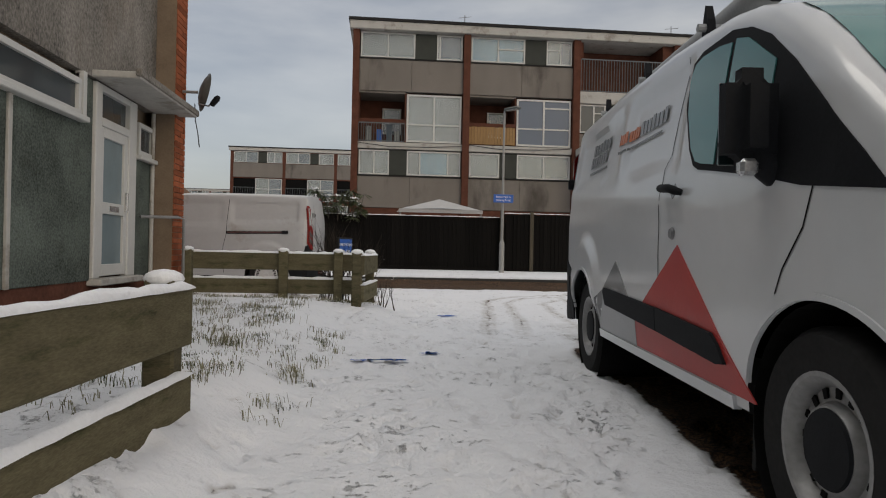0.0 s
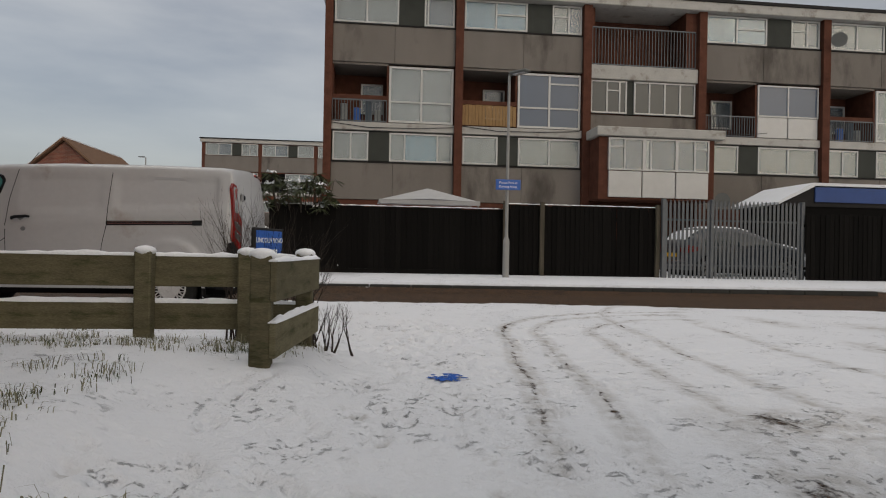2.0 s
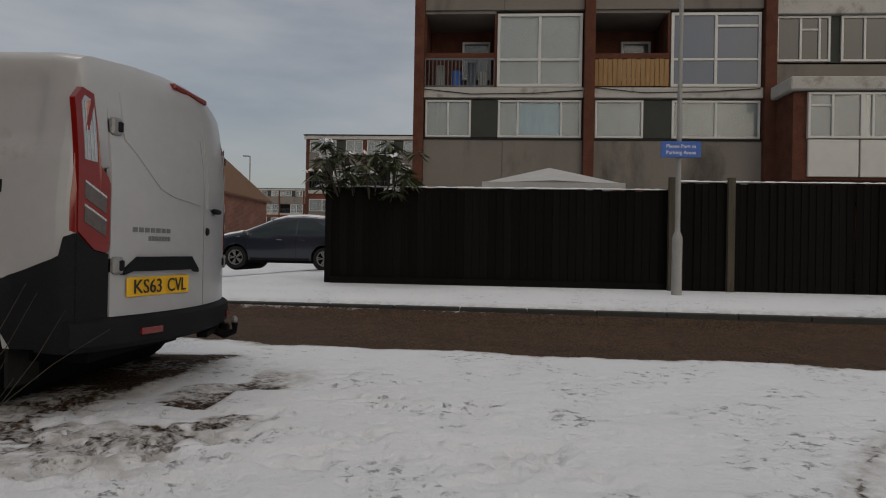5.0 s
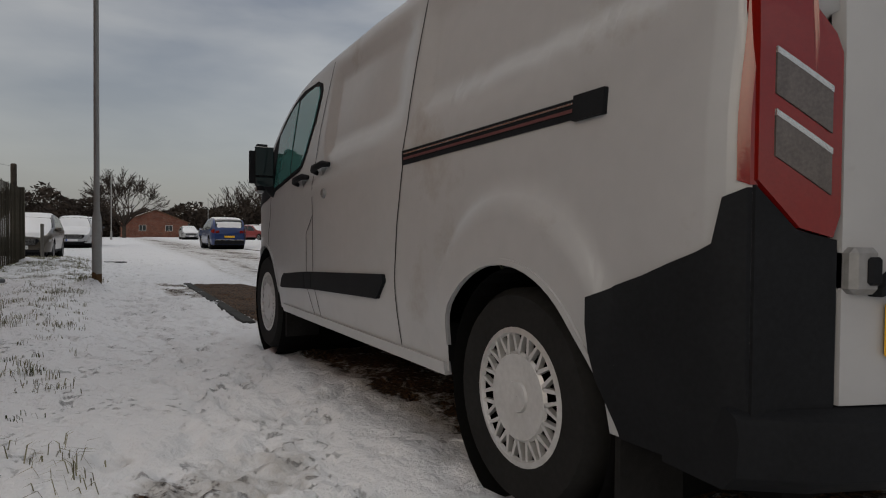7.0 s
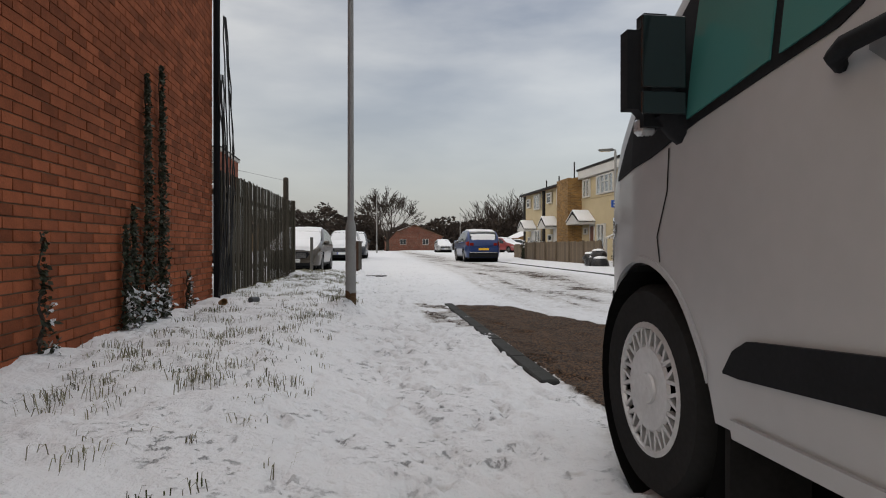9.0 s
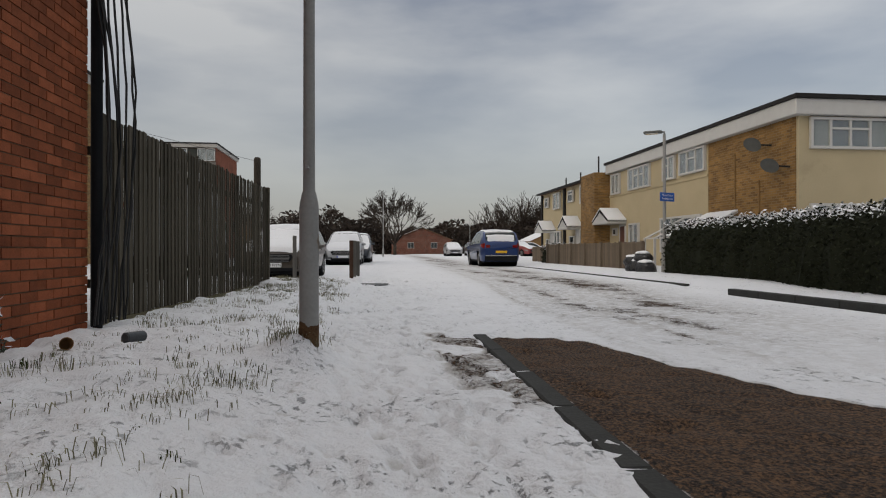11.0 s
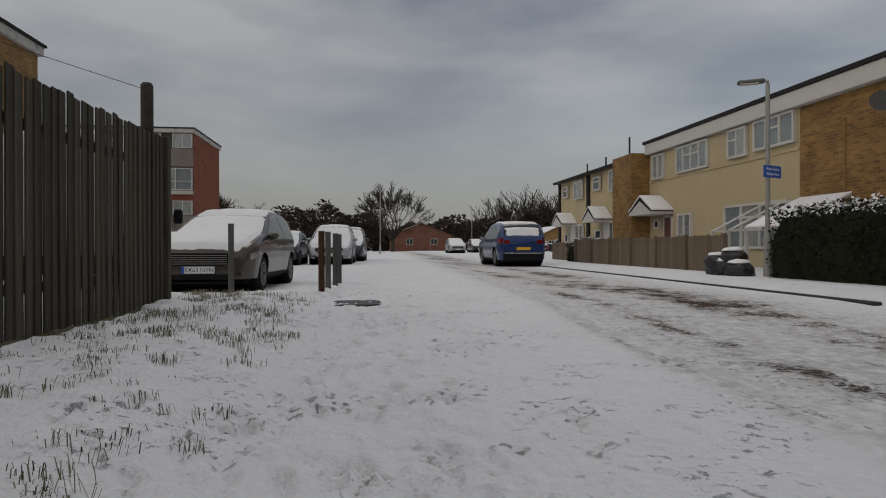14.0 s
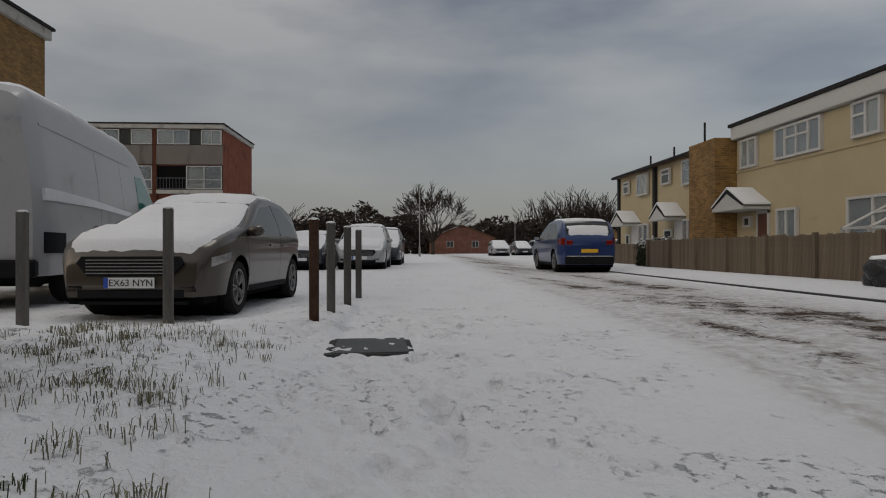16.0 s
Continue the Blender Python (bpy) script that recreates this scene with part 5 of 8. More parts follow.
def simple_flats(name, m, width, depth, label, end_brick=True, storeys=4, height=10.9):
    """Flats further off: bands, windows, piers."""
    b = thing(name, m, label, "building")
    part("wall", box(0, 0.2, -0.5, width, depth, height - 0.3), "brick_far", b)
    part("fascia", box(-0.15, -0.15, height - 0.32, width + 0.15, depth + 0.15, height, 0.02), "old_white", b)
    part("roof_edge", box(-0.2, -0.2, height, width + 0.2, depth + 0.2, height + 0.1), "felt", b)
    n = max(1, round(width / 5.0))
    w = width / n
    for i in range(n):
        x0 = i * w
        part("brick_pier", box(x0, 0.0, -0.5, x0 + 0.3, 0.25, height - 0.35), "brick_dark", b)
        x0 += 0.3
        x1 = (i + 1) * w
        for s in range(storeys):
            z0 = height - 1.5 - 2.65 * s
            if s % 2 == 0:
                window(b, x0 + 0.05, x0 + 0.5 * (x1 - x0), z0, z0 + 1.1, 0.0, [0, 0.5, 1], back=("curtain", "curtain_dark"))
                part("infill_panel", box(x0 + 0.5 * (x1 - x0), 0.05, z0, x0 + 0.68 * (x1 - x0), 0.2, z0 + 1.1), "grey_panel", b)
                window(b, x0 + 0.68 * (x1 - x0), x1 - 0.05, z0, z0 + 1.1, 0.0, [0, 1] if i % 2 else [0, 0.5, 1], back=("curtain", "curtain"))
                part("wall_panel", box(x0, -0.04, z0 - 1.5, x1, 0.2, z0 - 0.06, 0.01), "concrete", b)
            else:
                # flat black sheet paints the shade of a balcony recess that isn't modelled
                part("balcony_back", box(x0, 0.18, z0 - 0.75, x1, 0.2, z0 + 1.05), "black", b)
                window(b, x0 + 0.45 * (x1 - x0), x1 - 0.05, z0 - 0.7, z0 + 1.05, 0.05, [0, 0.5, 1], splits=[(0, 0.4), (1, 0.4)], back=("curtain", "curtain_dark"))
                railing(b, x0 + 0.02, x0 + 0.44 * (x1 - x0), z0 - 0.7, z0 + 0.15, 0.0, 0.22)
                part("floor_band", box(x0, -0.08, z0 - 1.05, x1, 0.2, z0 - 0.76, 0.01), "old_white", b)
    return b


build_flats_front()
simple_flats("apartment_block", pose(-16.5, 71, 0), 26, 9, "distant four-storey flats with pale fascia and balconies")
simple_flats("far_apartment_block", pose(-62, 140, 0), 45, 9, "far row of grey flats beyond the parked cars", height=12.5)
simple_flats("end_apartment_block", pose(-66.5, -32, -1.1, 0, 0, 90), 35.9, 9.2, "four-storey flats with a red brick end wall", height=11.2)


def build_brick_house():
    """The end house whose front looks on the garden and whose brick gable stands on the street."""
    h = thing("brick_house", Matrix(), "two-storey end house with pebbledash front and red brick gable", "house")
    front = -4.1
    part("core_wall", box(-14.25, -6.0, -0.3, front - 0.12, 14.66, 6.3), "mortar", h)
    # upper pebbledash band and the pier at the corner
    part("upper_wall", box(front - 0.12, -6.0, 2.72, front + 0.02, 14.30, 4.45), "pebble", h)
    part("lower_wall", box(front - 0.12, -6.0, 0.0, front - 0.02, 14.30, 0.42), "brick_dark", h)
    part("upper_storey", box(front - 0.12, -6.0, 4.45, front - 0.04, 14.30, 6.3), "grey_panel", h)
    panels = [(8.6, 10.78), (10.80, 12.10), (6.3, 8.55)]
    for y0, y1 in panels:
        part("wall_panel", box(front - 0.12, y0, 0.42, front, y1, 2.18, 0.008), "green_panel", h)
    part("wall_panel", box(front - 0.12, 12.10, 0.42, front, 12.42, 2.70, 0.008), "green_panel", h)
    part("wall_panel", box(front - 0.12, 13.66, 0.42, front, 14.28, 2.02, 0.008), "green_panel", h)
    part("wall_panel", box(front - 0.12, -6.0, 0.42, front, 6.28, 2.70, 0.008), "green_panel", h)
    rot = pose(front, 0, 0, 0, 0, 90)

    def win(y0, y1, z0, z1, cols, **k):
        w = window(h, y0, y1, z0, z1, 0.0, cols, **k)
        w.matrix_local = pose(front, 0, 0, 0, 0, 90)
        return w

    win(10.0, 12.08, 2.22, 2.62, [0, 1], name="strip_window")
    part("window_sill", box(front - 0.02, 9.95, 2.16, front + 0.10, 12.14, 2.22, 0.01), "upvc", h)
    part("window_post", box(front - 0.05, 12.10, 2.2, front + 0.04, 12.18, 2.72), "upvc", h)
    win(6.3, 9.9, 1.2, 2.62, [0, 0.33, 0.66, 1], name="front_window", back=("curtain", "curtain", "curtain"))
    win(13.72, 14.26, 2.05, 2.48, [0, 1], name="small_window")
    part("window_sill", box(front - 0.02, 13.68, 1.98, front + 0.08, 14.3, 2.04, 0.01), "upvc", h)
    win(12.0, 14.2, 4.55, 5.8, [0, 0.5, 1], name="upper_window", back=("curtain", "curtain"))
    win(7.0, 10.5, 4.55, 5.8, [0, 0.33, 0.66, 1], name="upper_window", back=("curtain", "curtain", "curtain"))
    part("window_sill", box(front - 0.02, 6.9, 4.47, front + 0.12, 14.28, 4.54, 0.01), "old_white", h)
    for y in (8.57, 10.79, 14.27):
        part("cover_strip", box(front, y - 0.03, 0.42, front + 0.03, y + 0.03, 2.2 if y < 14 else 2.7, 0.005), "old_white", h)
    # door
    door = part("front_door", box(front - 0.06, 12.58, 0.46, front - 0.02, 13.42, 2.28), "door_blue", h, "white framed door with blue-grey glass")
    for y0, y1, z0, z1 in ((12.44, 12.60, 0.44, 2.70), (13.40, 13.64, 0.44, 2.70), (12.60, 13.40, 2.62, 2.70), (12.60, 13.40, 2.22, 2.32)):
        part("door_frame", box(front - 0.06, y0, z0, front + 0.03, y1, z1, 0.008), "upvc", door)
    for y0, y1, z0, z1 in ((12.60, 12.70, 0.46, 2.22), (13.30, 13.40, 0.46, 2.22), (12.70, 13.30, 0.46, 0.60), (12.70, 13.30, 1.20, 1.34), (12.70, 13.30, 2.10, 2.22)):
        part("door_stile", box(front - 0.045, y0, z0, front + 0.012, y1, z1, 0.006), "upvc", door)
    part("letter_box", box(front + 0.01, 12.86, 1.235, front + 0.022, 13.14, 1.305, 0.004), "chrome", door)
    part("door_handle", box(front + 0.012, 13.32, 1.25, front + 0.05, 13.36, 1.5, 0.01), "chrome", door)
    part("fanlight", box(front - 0.05, 12.60, 2.32, front - 0.03, 13.40, 2.62), "pane", door)
    part("door_sill", box(front - 0.06, 12.40, 0.36, front + 0.14, 13.68, 0.44, 0.012), "old_white", h)
    part("doorstep", box(front, 12.3, 0.1, front + 0.6, 13.8, 0.26, 0.02), "kerb", h)
    can = part("door_canopy", box(front, 12.33, 2.72, -3.55, 14.5, 2.80, 0.012), "old_white", h, "stained concrete door canopy")
    part("canopy_edge", box(-3.60, 12.30, 2.74, -3.53, 14.53, 2.83, 0.012), "pebble", can)
    part("hand_rail", tube([(-4.05, 13.75, 1.22), (-3.72, 14.25, 1.24), (-3.66, 14.34, 1.22), (-3.66, 14.35, 0.2)], 0.022, 8), "steel_wheel", h, smooth=60)
    part("down_pipe", tube([(front + 0.03, 14.22, 0.3), (front + 0.03, 14.22, 2.7)], 0.03, 8), "old_white", h, smooth=60)
    # dish
    dish = part("satellite_dish", lathe([(0.001, 0.0), (0.12, 0.012), (0.22, 0.045), (0.29, 0.085), (0.295, 0.08)], 28), "dish", h, "grey satellite dish on the brick corner", smooth=60)
    dish.matrix_local = pose(-3.56, 14.62, 3.15, -10, 0, -60) @ Matrix.Diagonal((0.85, 1, 1, 1))
    part("dish_arm", tube([(-3.82, 14.6, 3.12), (-3.7, 14.6, 3.12), (-3.58, 14.6, 3.12)], 0.022, 8), "steel_wheel", h)
    part("dish_arm", tube([(-3.56, 14.58, 2.95), (-3.36, 14.36, 2.87), (-3.25, 14.27, 2.92)], 0.012, 6), "steel_wheel", h)
    part("dish_head", tube([(-3.29, 14.3, 2.88), (-3.21, 14.24, 2.95), (-3.18, 14.22, 2.98)], [0.04, 0.045, 0.03], 8), "plastic", h)
    part("loose_cable", tube([(-3.62, 14.6, 2.95), (-3.60, 14.58, 2.7), (-3.56, 14.58, 2.5), (-3.53, 14.56, 2.3)], 0.008, 5), "cable", h)
    # roof
    part("fascia", box(-14.5, -6.2, 6.3, front + 0.25, 15.0, 6.6, 0.02), "old_white", h)
    part("roof_edge", box(-14.55, -6.25, 6.6, front + 0.3, 15.05, 6.7), "felt", h)
    return h


house = build_brick_house()


# ---------------------------------------------------------------- street furniture and fences
def street_lamp(m, height, label, neck=1.05, r0=0.115, r1=0.062, head=1.0, rusty=False, sign=None, sign_z=2.3, group="street lamps"):
    root = thing("street_lamp", m, label, "street lamp", group)
    part("base", lathe([(r0, -0.4), (r0, neck - 0.02), (r0 * 0.95, neck + 0.02), (r1 * 1.2, neck + 0.09), (r1 * 1.02, neck + 0.11), (r1, neck + 0.2)], 24, "z"), "pole", root, smooth=50)
    part("column", lathe([(r1, neck + 0.2), (r1 * 0.8, height)], 16, "z"), "pole", root, smooth=50)
    arm = part("arm", tube([(0, 0, height), (0, 0, height + 0.06), (0.12 * head, 0, height + 0.09)], 0.035, 8), "pole_far", root)
    bm = box(0.05 * head, -0.12, height + 0.04, 0.62 * head, 0.12, height + 0.12, 0.03)
    part("lantern", bm, "dish", root, "flat grey lantern", smooth=40)
    part("lens", box(0.18 * head, -0.09, height + 0.025, 0.55 * head, 0.09, height + 0.042), "clear_lens", root)
    if rusty:
        bm = bmesh.new()
        rr = random.Random(12)
        low, high = [], []
        for k in range(36):
            t = 2 * math.pi * k / 36
            hgt = 0.15 + 0.018 * math.sin(2 * t + 0.6) + 0.008 * math.sin(5 * t) + rr.uniform(-0.006, 0.006)
            low.append(bm.verts.new(((r0 + 0.003) * math.cos(t), (r0 + 0.003) * math.sin(t), -0.3)))
            high.append(bm.verts.new(((r0 + 0.0015) * math.cos(t), (r0 + 0.0015) * math.sin(t), hgt)))
        for k in range(36):
            bm.faces.new((low[k], low[(k + 1) % 36], high[(k + 1) % 36], high[k]))
        part("rust_collar", bm, "rust", root, "flaking rusted foot", smooth=50)
        for k in range(9):
            t, zc, w, h = rr.uniform(-0.7, 2.4), rr.uniform(0.45, 0.92), rr.uniform(0.1, 0.28), rr.uniform(0.02, 0.09)
            bm = bmesh.new()
            ring = []
            for q in range(12):
                u = 2 * math.pi * q / 12
                ta, za = t + w * math.cos(u) * rr.uniform(0.5, 1.2), zc + h * math.sin(u) * rr.uniform(0.5, 1.2)
                ring.append(bm.verts.new(((r0 + 0.0012) * math.cos(ta), (r0 + 0.0012) * math.sin(ta), za)))
            mid = bm.verts.new(((r0 + 0.0012) * math.cos(t), (r0 + 0.0012) * math.sin(t), zc))
            for q in range(12):
                bm.faces.new((mid, ring[q], ring[(q + 1) % 12]))
            part("flaked_paint", bm, "flaked", root, smooth=60)
        part("clip", tube([(0, -0.05, neck + 0.27), (0, -0.2, neck + 0.26)], 0.012, 5), "steel_wheel", root)
        part("access_door", box(-0.045, r0 - 0.004, 0.35, 0.045, r0 + 0.006, 0.85, 0.004), "pole", root)
    if sign:
        s = part("sign", box(-0.33, -0.12, sign_z, 0.33, -0.095, sign_z + 0.27, 0.006), "sign_blue", root, "small blue street notice")
        s.rotation_euler = (0, 0, sign)
        for z, n in ((0.165, 2), (0.06, 2)):
            text_part("sign_text", ("Please Park in", "Parking Areas")[0 if z > 0.1 else 1], 0.088, "white_letters", s, pose(0, -0.122, sign_z + z + 0.02, 90, 0, 0))
    return root


street_lamp(pose(3.1, 25.7, 0.17, 0, 0, -50), 5.3, "grey lamp column with a blue parking notice", neck=0.95, r0=0.085, r1=0.045, sign=radians(50), sign_z=2.30)
street_lamp(pose(-12.93, 16.85, 0.0, 0, 0, 90), 5.9, "grey lamp column with rusted foot in the verge", neck=1.0, r0=0.070, r1=0.043, rusty=True)
street_lamp(pose(-27.1, 26.45, -0.05, 0, 0, -120), 4.35, "grey lamp column with a blue parking notice", neck=0.9, r0=0.09, r1=0.055, sign=radians(235), sign_z=2.25)
for x, y, hgt in ((-118, 35.0, 6.8), (-20.5, 68, 8.6), (-88, 19.2, 7.9)):
    street_lamp(pose(x, y, -0.1, 0, 0, 180), hgt, "distant grey lamp column", neck=1.0)


def plank(name, a, b, z0, z1, thick, material, parent, bevel=0.006, dz=0.0):
    """A board on edge from a to b (x, y)."""
    a, b = Vector((*a, 0)), Vector((*b, 0))
    length = (b - a).length
    bm = box(0, -thick / 2, z0, length, thick / 2, z1, bevel)
    if dz:
        for v in bm.verts:
            v.co.z += dz * v.co.x / length
    ob = part(name, bm, material, parent)
    ob.location = a
    ob.rotation_euler = (0, 0, math.atan2(b.y - a.y, b.x - a.x))
    return ob


def snow_cap(parent, a, b, z, width, seed, name="snow_cap", h=0.035):
    """A lumpy ridge of snow along a top edge."""
    r = random.Random(seed)
    a, b = Vector((*a, z)), Vector((*b, z))
    n = max(3, int((b - a).length / 0.09))
    d = (b - a).normalized()
    s = Vector((-d.y, d.x, 0))
    bm = bmesh.new()
    rows = []
    for i in range(n + 1):
        p = a + (b - a) * i / n
        k = r.uniform(0.55, 1.25) * (0.4 if i in (0, n) else 1)
        w = width / 2 * r.uniform(0.85, 1.08)
        rows.append([bm.verts.new(p + s * (w * u) + Vector((0, 0, h * k * v))) for u, v in ((-1, -0.15), (-0.95, 0.45), (-0.5, 0.95), (0.05, 1.08), (0.55, 0.9), (0.95, 0.4), (1, -0.15))])
    for p, q in zip(rows, rows[1:]):
        for i in range(6):
            bm.faces.new((p[i], p[i + 1], q[i + 1], q[i]))
    for e in (rows[0], rows[-1]):
        bm.faces.new(e)
    return part(name, bm, "snow", parent, smooth=70)


def rail_fence(name, posts, z, label, seed, top=0.67):
    """A low fence of two broad boards on square posts."""
    f = thing(name, Matrix(), label, "fence")
    for i, (x, y) in enumerate(posts):
        g = z(x, y)
        part("post", box(x - 0.065, y - 0.065, g - 0.2, x + 0.065, y + 0.065, g + top + 0.02, 0.012), "rail", f)
        cap = bmesh.new()
        bmesh.ops.create_uvsphere(cap, u_segments=10, v_segments=6, radius=0.085, matrix=Matrix.Translation((x, y, g + top + 0.02)) @ Matrix.Diagonal((1, 1, 0.5, 1)))
        part("snow_cap", cap, "snow", f, smooth=80)
    for i, (a, b) in enumerate(zip(posts, posts[1:])):
        ga, gb = z(*a), z(*b)
        d = (Vector(b) - Vector(a)).normalized()
        off = Vector((-d.y, d.x)) * 0.085
        a2, b2 = Vector(a) + off - d * 0.06, Vector(b) + off + d * 0.06
        for z0, z1 in ((0.05, 0.27), (0.40, 0.65)):
            plank("board", a2, b2, ga + z0, ga + z1, 0.04, "rail", f, dz=gb - ga)
            snow_cap(f, a2, b2, (ga + gb) / 2 + z1, 0.06, seed + i * 7 + int(z0 * 10), h=0.03)
    return f


gz = lambda x, y: float(ground_z(x, y))
rail_fence("garden_rail_fence", [(-3.62, 14.42), (-2.25, 14.42), (-1.45, 14.42), (-0.98, 14.35), (-1.12, 13.15)], lambda x, y: 0.11, "low mossy board fence with snow on top", 3)
rail_fence("front_rail_fence", [(-1.72, 7.72), (-1.95, 5.4), (-2.15, 3.2), (-2.3, 1.0)], lambda x, y: 0.01, "low mossy board fence with snow on top", 31)


# ---------------------------------------------------------------- the verge side: timber fence, posts, litter
def board_fence(name, x0, x1, y, z0, z1, pitch, material, label, lean=0.004, gravel=None, seed=5, facing=-1, slope=0.0):
    """Upright overlapping boards along x."""
    f = thing(name, Matrix(), label, "fence")
    r = random.Random(seed)
    n = int(round((x1 - x0) / pitch))
    shared = []
    for k in range(4):
        bm = box(0, 0, 0, pitch * 1.12, 0.018, 1.0, 0.004)
        for v in bm.verts:
            v.co.y += 0.018 * v.co.x / pitch
        me = bpy.data.meshes.new("board")
        bmesh.ops.recalc_face_normals(bm, faces=bm.faces)
        bm.to_mesh(me)
        bm.free()
        me.materials.append(M[material])
        shared.append(me)
    for i in range(n):
        ob = new("board", shared[i % 4])
        ob.parent = f
        t = (i + 0.5) / n
        ob.location = (x0 + pitch * i, y + r.uniform(-lean, lean) + slope * (x0 + pitch * i - x0), z0 + r.uniform(-0.01, 0.01))
        ob.scale = (1, 1, z1 - z0 + r.uniform(-0.018, 0.018))
        ob.rotation_euler = (0, r.uniform(-0.006, 0.006), math.atan(slope))
    if gravel:
        g = part("gravel_board", box(0, -0.02, z0 - 0.25, x1 - x0, 0.03, z0 - 0.004), gravel, f)
        g.location = (x0, y, 0)
        g.rotation_euler = (0, 0, math.atan(slope))
    for z in (z0 + 0.35, z1 - 0.35):
        p = part("arris_rail", box(0, 0.045, z - 0.04, x1 - x0, 0.10, z + 0.04) if facing < 0 else box(0, -0.08, z - 0.04, x1 - x0, -0.025, z + 0.04), material, f)
        p.location = (x0, y, 0)
        p.rotation_euler = (0, 0, math.atan(slope))
    return f


verge_fence = board_fence("close_board_fence", -21.58, -14.42, 15.20, 0.02, 1.95, 0.118, "fence", "tall weathered close-board fence along the snowy verge", gravel="rail", seed=8, facing=1, slope=-0.0585)
part("end_post", box(-21.69, 15.17, -0.3, -21.58, 15.27, 1.97, 0.01), "fence", verge_fence)
gate_post = thing("telegraph_stump", Matrix(), "dark timber post standing behind the fence", "post")
part("post", lathe([(0.075, -0.3), (0.07, 2.55), (0.05, 2.58)], 12, "z"), "bark", gate_post).location = (-21.6, 15.03, 0.0)
part("wire", tube([(-21.6, 15.03, 2.5), (-18.5, 13.4, 2.60), (-14.6, 12.2, 2.75)], 0.0035, 5), "cable", gate_post)

pipe = thing("drain_pipe", Matrix(), "black pipe on the corner of the brick gable", "pipe")
part("pipe", tube([(-14.36, 14.82, -0.1), (-14.36, 14.82, 6.3)], 0.05, 10), "plastic", pipe, smooth=60)
for i in range(9):
    rr = random.Random(40 + i)
    x, y = -14.42 - 0.03 * i, 14.86 + 0.008 * i
    bulge = rr.uniform(0.1, 0.75)
    cable = thing("hanging_cable", pose(0.32, 0.03, 0), "loose black cable hanging against the fence", "cable", "hanging cables")
    pts = []
    for k in range(15):
        f = k / 14
        pts.append((x - bulge * math.sin(math.pi * f) ** 1.5 * (1 - 0.4 * f) - 0.04 * i * f, y + 0.03 * rr.random(), 3.3 * (1 - f) ** 1.15 + 0.02 + (0.0 if i < 5 else 0.9 * (1 - f))))
    part("cable", tube(pts, 0.011, 5), "cable", cable)

for x, y, h, mt, lab in ((-23.55, 14.33, 0.99, "bollard", "grey timber bollard"), (-23.65, 15.55, 1.03, "bollard", "grey timber bollard"),
                         (-23.44, 16.89, 0.92, "bollard_brown", "scorched brown timber bollard"), (-24.38, 16.93, 0.93, "bollard", "grey timber bollard"),
                         (-25.58, 16.99, 0.93, "bollard", "grey timber bollard"), (-27.4, 16.99, 0.95, "bollard", "grey timber bollard")):
    b = thing("bollard", pose(x, y, float(ground_z(x, y)) - 0.02, 0, 0, 12), lab + " beside the snowy parking bay", "bollard", "parking bollards")
    top = h + 0.02 - (float(ground_z(x, y)))
    part("post", box(-0.042, -0.042, -0.2, 0.042, 0.042, top, 0.008), mt, b)
    cap = bmesh.new()
    bmesh.ops.create_uvsphere(cap, u_segments=8, v_segments=5, radius=0.05, matrix=Matrix.Translation((0, 0, top)) @ Matrix.Diagonal((1, 1, 0.35, 1)))
    part("snow_cap", cap, "snow", b, smooth=80)

cover = thing("manhole_cover", pose(-22.6, 17.44, float(ground_z(-22.6, 17.44)), 0, 0, 3), "dark iron manhole cover half free of snow", "manhole cover")
part("lid", box(-0.36, -0.27, -0.05, 0.36, 0.27, 0.012, 0.004), "iron", cover)
part("frame", box(-0.42, -0.33, -0.06, 0.40, 0.31, 0.004, 0.003), "kerb", cover)
can = thing("drink_can", pose(-13.2, 15.55, float(ground_z(-13.2, 15.55)) + 0.05, 88, 0, 70), "crushed dark tin lying in the snow", "can")
part("can_body", lathe([(0.03, -0.1), (0.04, -0.09), (0.04, 0.09), (0.03, 0.1)], 14, "z"), "can", can, smooth=40)
cup = thing("paper_cup", pose(-12.9, 15.2, float(ground_z(-12.9, 15.2)) + 0.045, 80, 0, 120), "brown paper cup lying in the snow", "cup")
part("cup_body", lathe([(0.032, -0.07), (0.045, 0.07), (0.042, 0.07), (0.03, -0.065)], 14, "z"), "cup", cup, smooth=40)


